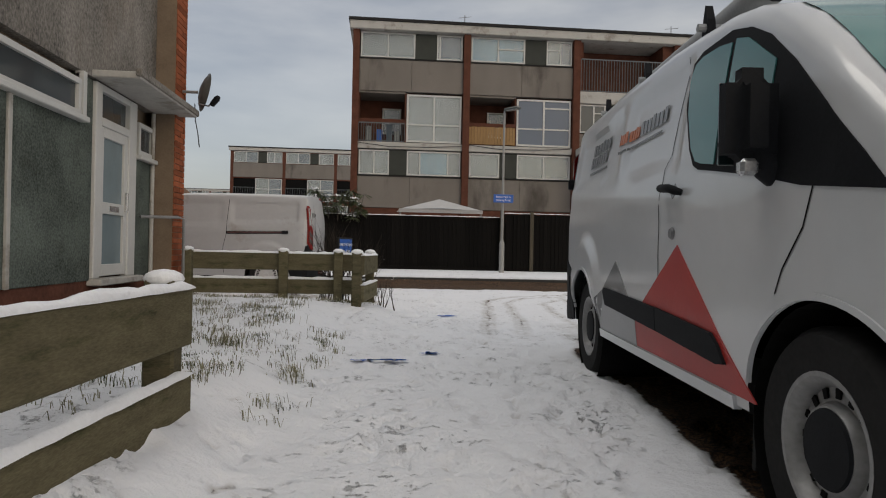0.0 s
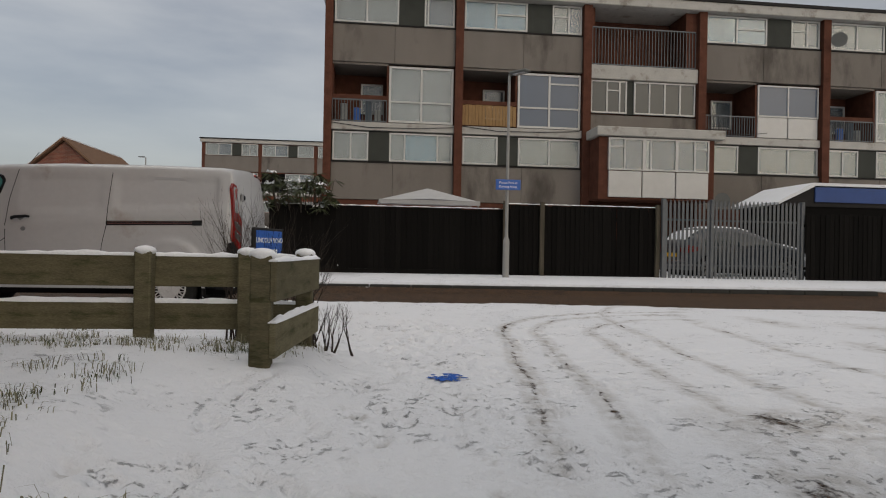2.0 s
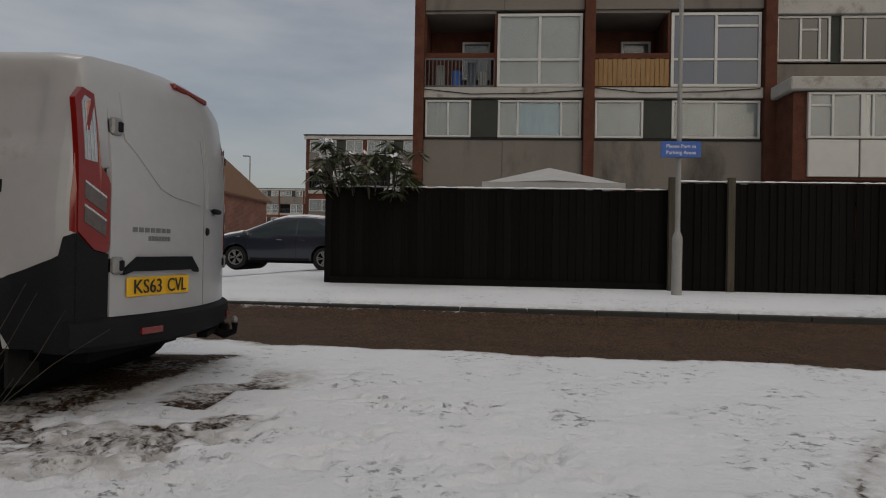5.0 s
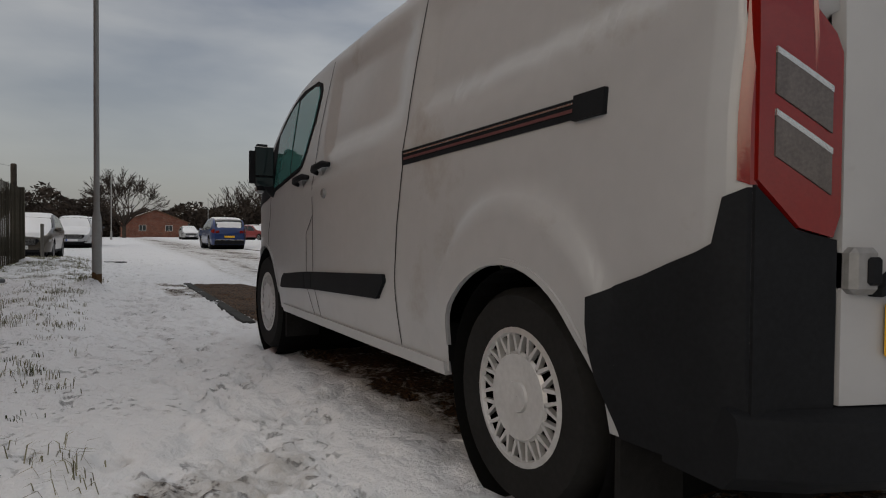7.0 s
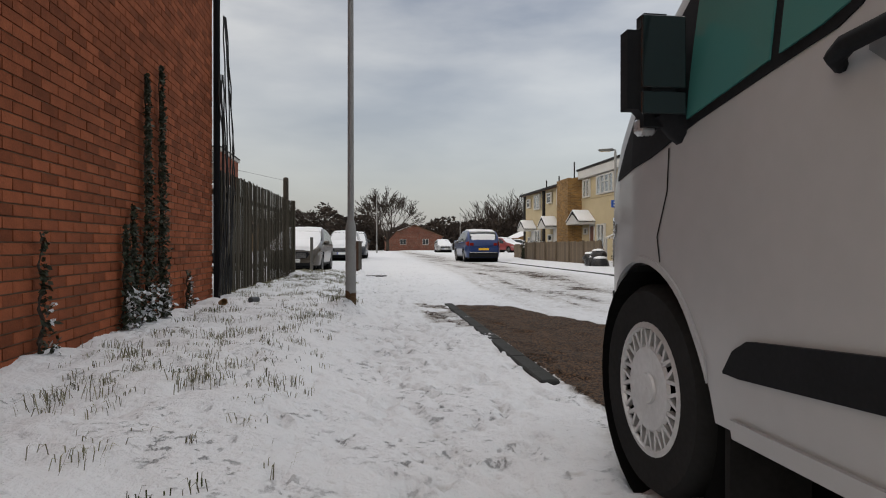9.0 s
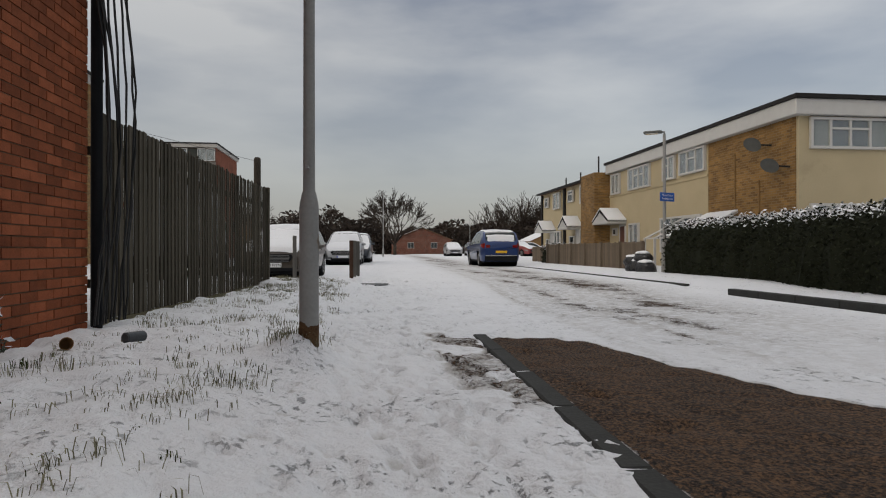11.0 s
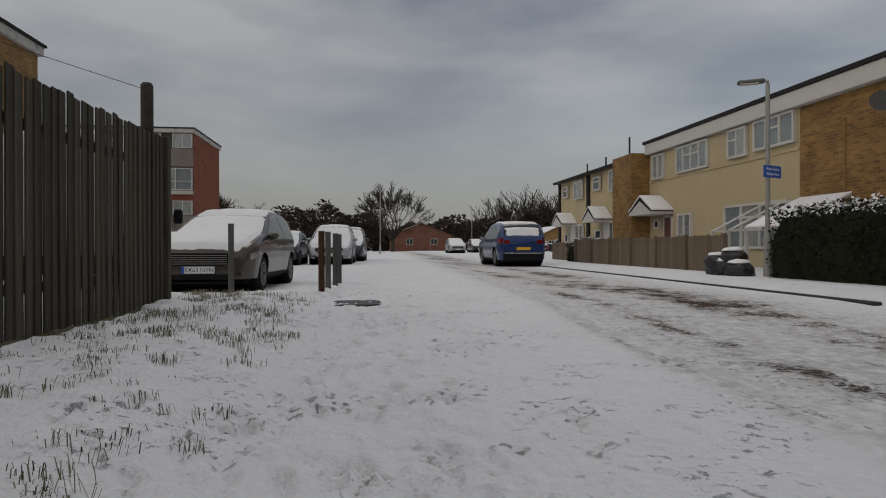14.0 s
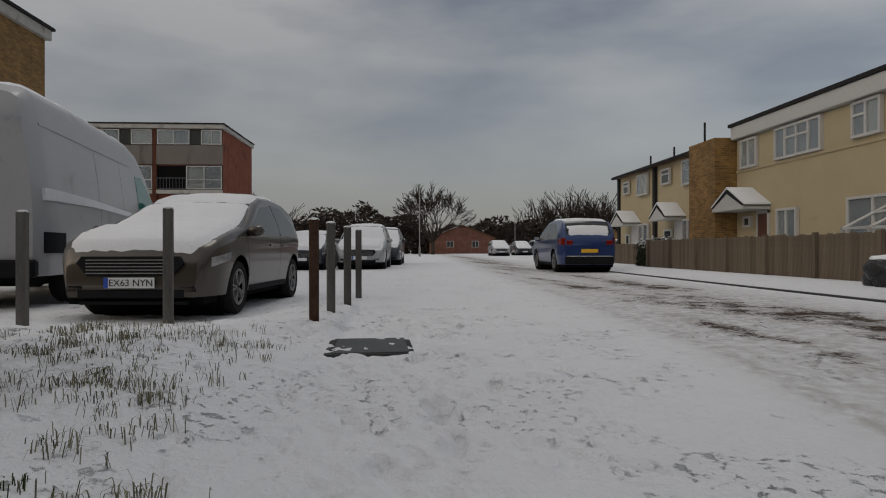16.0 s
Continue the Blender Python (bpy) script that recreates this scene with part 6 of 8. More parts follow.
# ---------------------------------------------------------------- parked cars
def build_car(name, m, paint, label, kind="hatch", plate="", yellow=False, snow=True, front_detail=True):
    """A car: x to the front; rear axle at 0."""
    root = thing(name, m, label, "car", "parked cars")
    if kind == "hatch":
        base, length, rear, half, top, belt = 2.49, 3.95, 0.62, 0.86, [(-0.62, 0.95), (-0.55, 1.05), (-0.30, 1.30), (0.05, 1.43), (0.6, 1.47), (1.1, 1.45), (1.45, 1.36), (1.9, 1.16), (2.25, 1.02), (2.7, 0.94), (3.05, 0.85), (3.22, 0.76), (3.30, 0.62), (3.33, 0.45)], 0.90
    elif kind == "suv":
        base, length, rear, half, top, belt = 2.68, 4.6, 0.92, 0.92, [(-0.92, 0.92), (-0.88, 1.08), (-0.72, 1.36), (-0.5, 1.58), (-0.1, 1.66), (0.9, 1.69), (1.4, 1.64), (1.8, 1.42), (2.2, 1.15), (2.9, 1.05), (3.4, 0.9), (3.6, 0.75), (3.68, 0.5)], 1.02
    else:
        base, length, rear, half, top, belt = 2.6, 4.2, 0.75, 0.87, [(-0.75, 0.9), (-0.70, 1.05), (-0.5, 1.32), (-0.1, 1.55), (0.8, 1.62), (1.3, 1.56), (1.75, 1.32), (2.15, 1.05), (2.7, 0.95), (3.15, 0.82), (3.38, 0.65), (3.45, 0.45)], 0.95
    hub = 0.31 if kind != "suv" else 0.35
    sh = Shell(base, length, rear, top, half, sill=0.25, belt=belt, tumble=0.42 if kind == "hatch" else 0.34, radius=0.10, hub=hub, arch=hub + 0.055, crown=0.03, tuck=0.05, ends=0.17)
    part("body", sh.mesh(), paint, root, smooth=35)
    part("underbody", box(-rear + 0.1, -half + 0.15, 0.17, length - rear - 0.12, half - 0.15, 0.45), "black", root)
    roof_z = max(p[1] for p in top)
    front_glass = [p for p in top if p[0] > 1.2]
    a0, a1 = front_glass[0][0] + 0.05, front_glass[0][0] + 0.85
    part("windscreen", sh.top_patch(a0, a1, 0.86, 0.93, 0.005), "car_glass", root, smooth=40)
    part("rear_window", sh.top_patch(top[1][0] + 0.06, top[3][0] + 0.02, 0.86, 0.86, 0.005), "car_glass", root, smooth=40)
    for h in (0.0, base):
        part("arch_liner", lathe([(hub + 0.045, -half + 0.12), (hub + 0.045, half - 0.12)], 28, caps=False), "black", root).location = (h, 0, hub)
    for s in (1, -1):
        for h in (0.0, base):
            wheel_parts(root, h, s * (half - 0.02), hub, hub - 0.003, 0.205 if kind != "suv" else 0.23, "alloy", 0.19)
        zt = lambda x: sh.top(x) - 0.10
        xs = [top[2][0] + 0.2, 0.3, 0.75]
        part("side_window", sh.side_patch([(x, belt + 0.04) for x in xs], [(xs[0], min(zt(xs[0]), belt + 0.22)), (0.3, zt(0.3)), (0.75, zt(0.75))], s, 0.004, 0.01, 8), "car_glass", root)
        x2 = a1 - 0.02
        part("side_window", sh.side_patch([(0.80, belt + 0.04), (1.3, belt + 0.02), (x2, belt)], [(0.80, zt(0.8)), (1.3, zt(1.3)), (x2, belt + 0.05)], s, 0.004, 0.01, 8), "car_glass", root)
        part("door_seam", line_patch(sh, [(0.78, 0.30), (0.78, belt + 0.03)], s), "black", root)
        part("door_seam", line_patch(sh, [(x2 - 0.15, 0.30), (x2 - 0.1, 0.6), (x2 - 0.02, belt)], s), "black", root)
        part("sill_trim", sh.side_patch([(hub + 0.1, 0.24), (base - hub - 0.1, 0.24)], [(hub + 0.1, 0.31), (base - hub - 0.1, 0.31)], s, 0.008, 0.02), "plastic", root)
        for hx in (0.62, 1.25):
            part("door_handle", box(hx - 0.07, s * sh.side(hx, belt - 0.1) - 0.02, belt - 0.115, hx + 0.07, s * sh.side(hx, belt - 0.1) + 0.02, belt - 0.09, 0.006), paint, root)
        mx = x2 - 0.12
        mir = part("mirror", box(mx - 0.06, s * (half + 0.08) - 0.09, belt - 0.0, mx + 0.08, s * (half + 0.08) + 0.09, belt + 0.13, 0.035), paint, root, smooth=50)
        part("mirror_glass", box(mx - 0.064, s * (half + 0.08) - 0.07, belt + 0.02, mx - 0.058, s * (half + 0.08) + 0.07, belt + 0.11), "chrome", mir)
        part("headlamp", sh.side_patch([(length - rear - 0.52, 0.64), (length - rear - 0.14, 0.56)], [(length - rear - 0.52, 0.72), (length - rear - 0.14, 0.66)], s, 0.006, 0.02, 6), "clear_lens", root)
        part("fog_lamp", box(length - rear - 0.10, s * 0.58 - 0.09, 0.30, length - rear + 0.0, s * 0.58 + 0.09, 0.38, 0.01), "plastic", root)
        part("tail_lamp", sh.side_patch([(-rear + 0.02, belt - 0.18), (-rear + 0.30, belt - 0.10)], [(-rear + 0.02, belt + 0.06), (-rear + 0.30, belt + 0.0)], s, 0.008, 0.02, 5), "red_lens", root)
        part("tail_lamp", box(-rear - 0.012, s * (half - 0.30) - 0.1, belt - 0.16, -rear + 0.05, s * (half - 0.30) + 0.1, belt - 0.02, 0.01), "red_lens", root)
    xf = length - rear
    gr = part("grille", prism([(-0.55, 0.60), (-0.44, 0.47), (0.44, 0.47), (0.55, 0.60), (0.50, 0.67), (-0.50, 0.67)], -0.015, 0.05), "plastic", root)
    gr.matrix_local = pose(xf + 0.004, 0, 0, 0, 0, 90)
    for k in range(5):
        part("grille_bar", box(-0.45, -0.024, 0.492 + 0.034 * k, 0.45, -0.012, 0.503 + 0.034 * k), "steel_wheel", gr)
    part("lower_grille", box(xf - 0.06, -0.55, 0.24, xf + 0.012, 0.55, 0.33, 0.012), "plastic", root)
    part("bumper_lip", box(xf - 0.14, -0.56, 0.17, xf - 0.03, 0.56, 0.215, 0.012), "plastic", root)
    part("rear_bumper", box(-rear - 0.03, -half + 0.16, 0.26, -rear + 0.1, half - 0.16, 0.50, 0.03), "plastic" if kind == "suv" else paint, root)
    part("bumper_trim", box(-rear - 0.045, -half + 0.2, 0.49, -rear + 0.02, half - 0.2, 0.525, 0.005), "chrome", root)
    fp = part("number_plate", box(xf + 0.022, -0.26, 0.345, xf + 0.034, 0.26, 0.455, 0.003), "plate_white", root)
    part("plate_band", box(xf + 0.034, -0.26, 0.346, xf + 0.0355, -0.215, 0.454), "plate_blue", fp)
    if plate:
        text_part("plate_text", plate, 0.098, "letters", fp, pose(xf + 0.036, 0.02, 0.397, 90, 0, 90))
    part("rear_plate", box(-rear - 0.05, -0.26, 0.62, -rear - 0.0, 0.26, 0.73, 0.003), "plate_yellow", root)
    if snow:
        part("snow_on_roof", sh.top_patch(top[3][0] - 0.1, a0 + 0.09, 0.97, 0.95, 0.035, 10, 0.006, 4, 0.02), "snow", root, smooth=70)
        part("snow_on_screen", sh.top_patch(a0 - 0.02, a1 + 0.08, 0.94, 0.99, 0.03, 8, 0.006, 5, 0.02), "snow", root, smooth=70)
        part("snow_on_bonnet", sh.top_patch(a1 + 0.04, xf - 0.05, 1.0, 0.98, 0.045, 14, 0.008, 6, 0.03), "snow", root, smooth=70)
        part("snow_on_tail", sh.top_patch(top[1][0] + 0.02, top[3][0] - 0.12, 0.8, 0.9, 0.02, 6, 0.006, 7, 0.015), "snow", root, smooth=70)
    return root


def parked(x, y, yaw, k=1.1):
    return pose(x, y, float(ground_z(x, y)), 0, 0, yaw) @ Matrix.Diagonal((k, k, k, 1))


build_car("hatchback", parked(-27.75, 15.12, -4, 1.0), "brown_car", "bronze hatchback under a layer of snow", "hatch", "EX63 NYN")
build_car("people_carrier", parked(-45.5, 16.1, -2), "silver_car", "silver family car with a snowy screen", "mpv")
build_car("dark_hatchback", parked(-44.2, 14.0, -2, 1.0), "navy_car", "dark blue hatchback in the parking bay", "hatch")
build_car("estate_car", parked(-52.0, 16.6, -2), "dark_car", "dark estate car dusted with snow", "suv")
build_car("sport_utility_car", parked(-38.5, 23.5, 180, 1.03), "blue_car", "blue family SUV dusted with snow at the kerb", "suv")
build_car("black_car", parked(-4.9, 34.2, 178), "navy_car", "black car with snow on its windows and roof", "hatch")
for x, y, yaw, p, k in ((-86, 27.5, 0, "silver_car", "hatch"), (-92, 31.0, 0, "dark_car", "hatch"), (-95, 33.6, 10, "silver_car", "mpv"), (-84, 34.5, 30, "red_car", "suv"), (-80, 38.5, 20, "silver_car", "hatch"), (-76, 15.5, 0, "silver_car", "mpv"), (-99, 40, 70, "dark_car", "mpv")):
    build_car("distant_car", parked(x, y, yaw), p, "far parked car dusted with snow", k)


def build_tall_van(name, m, paint, label):
    """A long high-roofed panel van under snow."""
    root = thing(name, m, label, "van")
    top = [(-1.15, 2.25), (-1.1, 2.42), (-0.9, 2.52), (0.5, 2.56), (3.0, 2.54), (3.5, 2.44), (3.9, 2.15), (4.25, 1.75), (4.6, 1.36), (4.75, 1.24), (5.1, 1.1), (5.3, 0.85), (5.36, 0.5)]
    sh = Shell(3.66, 6.5, 1.15, top, 1.0, sill=0.36, belt=1.05, tumble=0.10, radius=0.22, hub=0.36, arch=0.43, crown=0.05, tuck=0.04, ends=0.10)
    part("body", sh.mesh(), paint, root, smooth=35)
    part("underbody", box(-1.0, -0.8, 0.25, 5.1, 0.8, 0.6), "black", root)
    for s in (1, -1):
        for h in (0.0, 3.66):
            wheel_parts(root, h, s * 0.97, 0.36, 0.355, 0.21, "steel")
        part("door_window", sh.side_patch([(3.15, 1.30), (4.2, 1.22)], [(3.15, 1.95), (3.6, 1.97), (4.2, 1.62)], s, 0.006, 0.01, 8), "van_glass", root)
        part("rub_strip", sh.side_patch([(0.5, 0.62), (3.1, 0.62)], [(0.5, 0.86), (3.1, 0.86)], s, 0.015, 0.02), "plastic", root)
        part("rub_strip", sh.side_patch([(-1.0, 0.62), (-0.48, 0.62)], [(-1.0, 0.86), (-0.48, 0.86)], s, 0.015, 0.02), "plastic", root)
        part("snow_ledge", sh.side_patch([(-1.0, 1.22), (0.6, 1.24), (2.8, 1.20)], [(-1.0, 1.36), (0.6, 1.34), (2.8, 1.26)], s, 0.035, 0.05, 30), "snow", root)
        part("panel_swage", sh.side_patch([(-0.9, 2.08), (2.9, 2.08)], [(-0.9, 2.11), (2.9, 2.11)], s, 0.01, 0.02, 16), paint, root)
        for x in (0.95, 2.2):
            part("panel_seam", line_patch(sh, [(x, 0.4), (x, 2.1)], s), "black", root)
        part("mirror", box(4.15, s * 1.2 - 0.1, 1.25, 4.3, s * 1.2 + 0.1, 1.6, 0.04), "plastic", root)
    part("windscreen", sh.top_patch(3.85, 4.6, 0.85, 0.92, 0.006), "van_glass", root, smooth=40)
    part("snow_on_roof", sh.top_patch(-1.05, 3.5, 0.9, 0.9, 0.04, 16, 0.01, 9, 0.02), "snow", root, smooth=70)
    part("rear_bumper", box(-1.25, -0.95, 0.35, -1.1, 0.95, 0.55, 0.03), "plastic", root)
    return root


build_tall_van("tall_van", pose(-27.0, 11.9, -0.08, 0, 0, 189.0) @ Matrix.Diagonal((1.12, 1.12, 1.12, 1)), "van_dirty", "snow-dusted white high-roof van beside the parking bay")
build_tall_van("distant_van", parked(-21.0, 46, 176), "van", "white high-roof van parked beyond the black car")


# ---------------------------------------------------------------- houses along the street
def brick_pattern(name, c1, c2, mortar, scale):
    m = bpy.data.materials.new(name)
    m.use_nodes = True
    n, l = m.node_tree.nodes, m.node_tree.links
    b = n["Principled BSDF"]
    tc, sep, comb, add = n.new("ShaderNodeTexCoord"), n.new("ShaderNodeSeparateXYZ"), n.new("ShaderNodeCombineXYZ"), n.new("ShaderNodeMath")
    l.new(tc.outputs["Object"], sep.inputs["Vector"])
    l.new(sep.outputs["X"], add.inputs[0])
    l.new(sep.outputs["Y"], add.inputs[1])
    l.new(add.outputs[0], comb.inputs["X"])
    l.new(sep.outputs["Z"], comb.inputs["Y"])
    br = n.new("ShaderNodeTexBrick")
    br.inputs["Color1"].default_value, br.inputs["Color2"].default_value, br.inputs["Mortar"].default_value = (*c1, 1), (*c2, 1), (*mortar, 1)
    br.inputs["Scale"].default_value, br.inputs["Brick Width"].default_value, br.inputs["Row Height"].default_value, br.inputs["Mortar Size"].default_value = scale, 0.25, 0.083, 0.008
    l.new(comb.outputs["Vector"], br.inputs["Vector"])
    ns = n.new("ShaderNodeTexNoise")
    ns.inputs["Scale"].default_value, ns.inputs["Detail"].default_value = 1.2, 6.0
    l.new(tc.outputs["Object"], ns.inputs["Vector"])
    rg = n.new("ShaderNodeMapRange")
    rg.inputs["From Min"].default_value, rg.inputs["From Max"].default_value, rg.inputs["To Min"].default_value, rg.inputs["To Max"].default_value = 0.3, 0.7, 0.75, 1.2
    l.new(ns.outputs["Fac"], rg.inputs["Value"])
    hs = n.new("ShaderNodeHueSaturation")
    l.new(br.outputs["Color"], hs.inputs["Color"])
    l.new(rg.outputs["Result"], hs.inputs["Value"])
    l.new(hs.outputs["Color"], b.inputs["Base Color"])
    b.inputs["Roughness"].default_value = 0.9
    bp = n.new("ShaderNodeBump")
    bp.inputs["Strength"].default_value, bp.inputs["Distance"].default_value = 0.5, 0.01
    l.new(br.outputs["Fac"], bp.inputs["Height"])
    bp.invert = True
    l.new(bp.outputs["Normal"], b.inputs["Normal"])
    return m


M["yellow_bond"] = brick_pattern("yellow_brick_bond", (0.29, 0.16, 0.045), (0.15, 0.08, 0.022), (0.24, 0.17, 0.09), 1.0)
M["red_bond"] = brick_pattern("red_brick_bond", (0.22, 0.075, 0.045), (0.15, 0.05, 0.035), (0.22, 0.17, 0.13), 1.0)


def porch(h, x0, x1, y, z):
    """A little gabled door canopy."""
    xm = (x0 + x1) / 2
    p = part("porch_roof", prism([(x0 - 0.05, z), (xm, z + 0.62), (x1 + 0.05, z), (x1 - 0.03, z), (xm, z + 0.5), (x0 + 0.03, z)], y - 1.0, y), "felt", h)
    for a, b in (((x0 - 0.06, z + 0.03), (xm, z + 0.67)), ((xm, z + 0.67), (x1 + 0.06, z + 0.03))):
        part("roof_snow", prism([a, b, (b[0], b[1] + 0.06), (a[0], a[1] + 0.06)], y - 0.98, y - 0.02), "snow", p)
    part("porch_gable", prism([(x0 + 0.05, z), (xm, z + 0.5), (x1 - 0.05, z)], y - 0.97, y - 0.93), "upvc", p)
    part("porch_beam", box(x0, y - 0.98, z - 0.12, x1, y, z, 0.01), "upvc", p)
    return p


def build_terrace():
    h = thing("terraced_house", Matrix(), "cream rendered terrace with yellow brick panels and white windows", "house")
    y = 30.2
    g = -0.45
    part("wall", box(-54.2, y, g, -43.2, y + 8, 4.75), "cream", h)
    part("wall", box(-41.0, y - 0.05, g, -31.1, y + 8, 4.72), "cream", h)
    part("brick_wall", box(-43.2, y - 0.9, g, -41.02, y + 8, 4.85), "yellow_bond", h)
    part("brick_wall", box(-31.08, y - 0.05, g, -26.12, y + 8, 4.78), "yellow_bond", h)
    part("side_wall", box(-26.11, y - 0.03, g, -26.0, y + 8, 4.76), "cream", h)
    part("corner_pipe", box(-54.4, y - 0.12, g, -54.15, y, 4.8), "felt", h)
    part("corner_pipe", box(-49.0, y - 0.15, g, -48.7, y, 4.9), "felt", h)
    # roofs
    rf = part("pitched_roof", prism([(y - 0.35, 4.75), (y + 4, 6.3), (y + 8.4, 4.75)], 0, 13.6), "roof", h)
    rf.matrix_local = Matrix(((0, 1, 0, -54.6), (1, 0, 0, 0), (0, 0, 1, 0), (0, 0, 0, 1)))
    part("gutter", box(-54.5, y - 0.45, 4.72, -43.2, y - 0.30, 4.86, 0.02), "felt", h)
    part("fascia", box(-41.0, y - 0.30, 4.74, -25.75, y + 8.3, 5.22, 0.02), "upvc", h)
    part("roof_edge", box(-41.1, y - 0.36, 5.22, -25.65, y + 8.4, 5.34), "felt", h)
    part("string_course", box(-41.0, y - 0.09, 3.5, -31.1, y - 0.04, 3.6), "cream", h)
    for x in (-53.4, -50.2, -46.8):
        part("flue", tube([(x, y + 1.5, 5.2), (x, y + 1.5, 6.0 if x < -47 else 6.6)], 0.05, 6), "felt", h)
    W = lambda x0, x1, z0, z1, cols, **k: window(h, x0, x1, z0, z1, y - 0.15, cols, t=0.08, **k)
    dk = "curtain_dark"
    W(-53.3, -52.4, 3.75, 4.45, [0, 1], splits=[(0, 0.65)])
    W(-51.2, -49.7, 3.5, 4.6, [0, 0.5, 1], back=(dk, "curtain"))
    W(-47.9, -46.9, 3.75, 4.5, [0, 1], splits=[(0, 0.65)])
    W(-45.6, -43.9, 3.5, 4.62, [0, 0.5, 1], back=(dk, "curtain"))
    W(-51.0, -49.6, 0.75, 2.0, [0, 0.5, 1], back=("curtain", dk))
    W(-45.6, -43.8, 0.65, 2.0, [0, 0.33, 0.66, 1], back=(dk, dk, dk))
    W(-52.9, -52.3, 0.9, 1.5, [0, 1])
    W(-47.6, -46.7, 1.1, 1.6, [0, 1])
    W(-40.6, -39.5, 3.6, 4.66, [0, 0.5, 1], back=("curtain", "curtain"))
    W(-38.4, -36.0, 3.62, 4.68, [0, 0.25, 0.5, 0.75, 1], splits=[(1, 0.62), (2, 0.62)], back=(dk, dk, dk, dk))
    W(-34.7, -33.6, 3.7, 4.7, [0, 0.5, 1], splits=[(0, 0.62)], back=(dk, "curtain"))
    W(-33.2, -31.2, 3.75, 4.72, [0, 0.33, 0.66, 1], splits=[(1, 0.62)], back=(dk, dk, dk))
    W(-38.3, -37.2, 0.5, 2.0, [0, 0.5, 1], back=("curtain", dk))
    W(-40.4, -39.9, 1.45, 1.85, [0, 1])
    W(-34.9, -31.5, 0.6, 2.1, [0, 0.3, 0.6, 1], splits=[(1, 0.7)], back=(dk, "curtain", dk))
    for x0, x1, c in ((-52.0, -51.3, "upvc"), (-46.4, -45.8, "upvc"), (-39.5, -38.9, "brown_door")):
        d = part("door", box(x0, y - 0.1, g + 0.15, x1, y - 0.02, 1.9, 0.01), c, h)
        part("door_frame", box(x0 - 0.08, y - 0.12, g + 0.1, x0, y, 2.0), "upvc", d)
        part("door_frame", box(x1, y - 0.12, g + 0.1, x1 + 0.08, y, 2.0), "upvc", d)
        part("door_head", box(x0 - 0.08, y - 0.12, 1.9, x1 + 0.08, y, 2.02), "upvc", d)
    porch(h, -53.0, -51.0, y, 2.05)
    porch(h, -47.3, -45.5, y, 2.1)
    porch(h, -41.0, -38.8, y - 0.05, 2.15)
    # windows of the return wall, which looks down the street
    for z0, z1 in ((3.75, 4.7), (1.0, 2.1)):
        for k in range(2):
            w = window(h, 0.3 + 2.9 * k, 2.9 + 2.9 * k, z0, z1, -0.08, [0, 0.25, 0.5, 0.75, 1], splits=[(1, 0.65), (2, 0.65)], back=("curtain", dk, dk, "curtain"), t=0.08)
            w.matrix_local = pose(-26.0, y, 0, 0, 0, 90)
    for x, z, k in ((-27.6, 4.2, 0.28), (-26.7, 3.4, 0.28)):
        d = part("satellite_dish", lathe([(0.001, 0.0), (0.6 * k, 0.03), (k, 0.13)], 20), "dish", h, smooth=60)
        d.matrix_local = pose(x, y - 0.45, z, -42, 0, -150)
        part("dish_arm", tube([(x + 0.35, y - 0.06, z - 0.15), (x + 0.1, y - 0.4, z - 0.1)], 0.03, 6), "felt", h)
    part("cable_run", tube([(-27.9, y - 0.07, 0.3), (-27.9, y - 0.07, 3.0)], 0.025, 5), "yellow_wall", h)
    part("cable_run", tube([(-29.3, y - 0.07, 0.3), (-29.3, y - 0.07, 4.1)], 0.025, 5), "yellow_wall", h)
    return h


build_terrace()

lean_to = thing("glazed_lean_to", Matrix(), "white framed glass lean-to dusted with snow", "lean-to")
for i in range(5):
    x = -32.6 + 0.9 * i
    part("glazing_bar", tube([(x, 28.3, 1.15), (x, 30.0, 2.0)], 0.04, 4), "upvc", lean_to)
    part("post", box(x - 0.04, 28.26, -0.2, x + 0.04, 28.34, 1.15), "upvc", lean_to)
for y, z in ((28.3, 1.15), (29.1, 1.56), (30.0, 2.0)):
    part("cross_bar", box(-32.65, y - 0.04, z - 0.03, -28.95, y + 0.04, z + 0.03), "upvc", lean_to)
part("roof_snow", prism([(0, 0), (1.7, 0.85), (1.7, 0.9), (0, 0.05)], 0, 2.0), "snow", lean_to).matrix_local = Matrix(((0, 1, 0, -30.9), (1, 0, 0, 28.3), (0, 0, 1, 1.2), (0, 0, 0, 1)))


def build_plain_house(name, m, w, d, eave, ridge, wall, label, snow=True):
    h = thing(name, m, label, "house")
    part("wall", box(0, 0, -0.8, w, d, eave), wall, h)
    part("gable", prism([(0, eave), (w / 2, ridge - 0.1), (w, eave)], 0.0, d), wall, h)
    for k, (a, b) in enumerate((((-0.3, eave - 0.12), (w / 2, ridge)), ((w / 2, ridge), (w + 0.3, eave - 0.12)))):
        r = part("roof", prism([a, b, (b[0], b[1] + 0.14), (a[0], a[1] + 0.14)], -0.3, d + 0.3), "roof", h)
        if snow and k == 0:
            part("roof_snow", prism([(a[0], a[1] + 0.15), (b[0], b[1] + 0.15), (b[0], b[1] + 0.21), (a[0], a[1] + 0.21)], -0.25, d + 0.25), "snow", r)
    for x in (0.25, 0.65):
        window(h, w * x, w * x + 1.2, eave - 1.6, eave - 0.5, -0.02, [0, 0.5, 1])
    return h


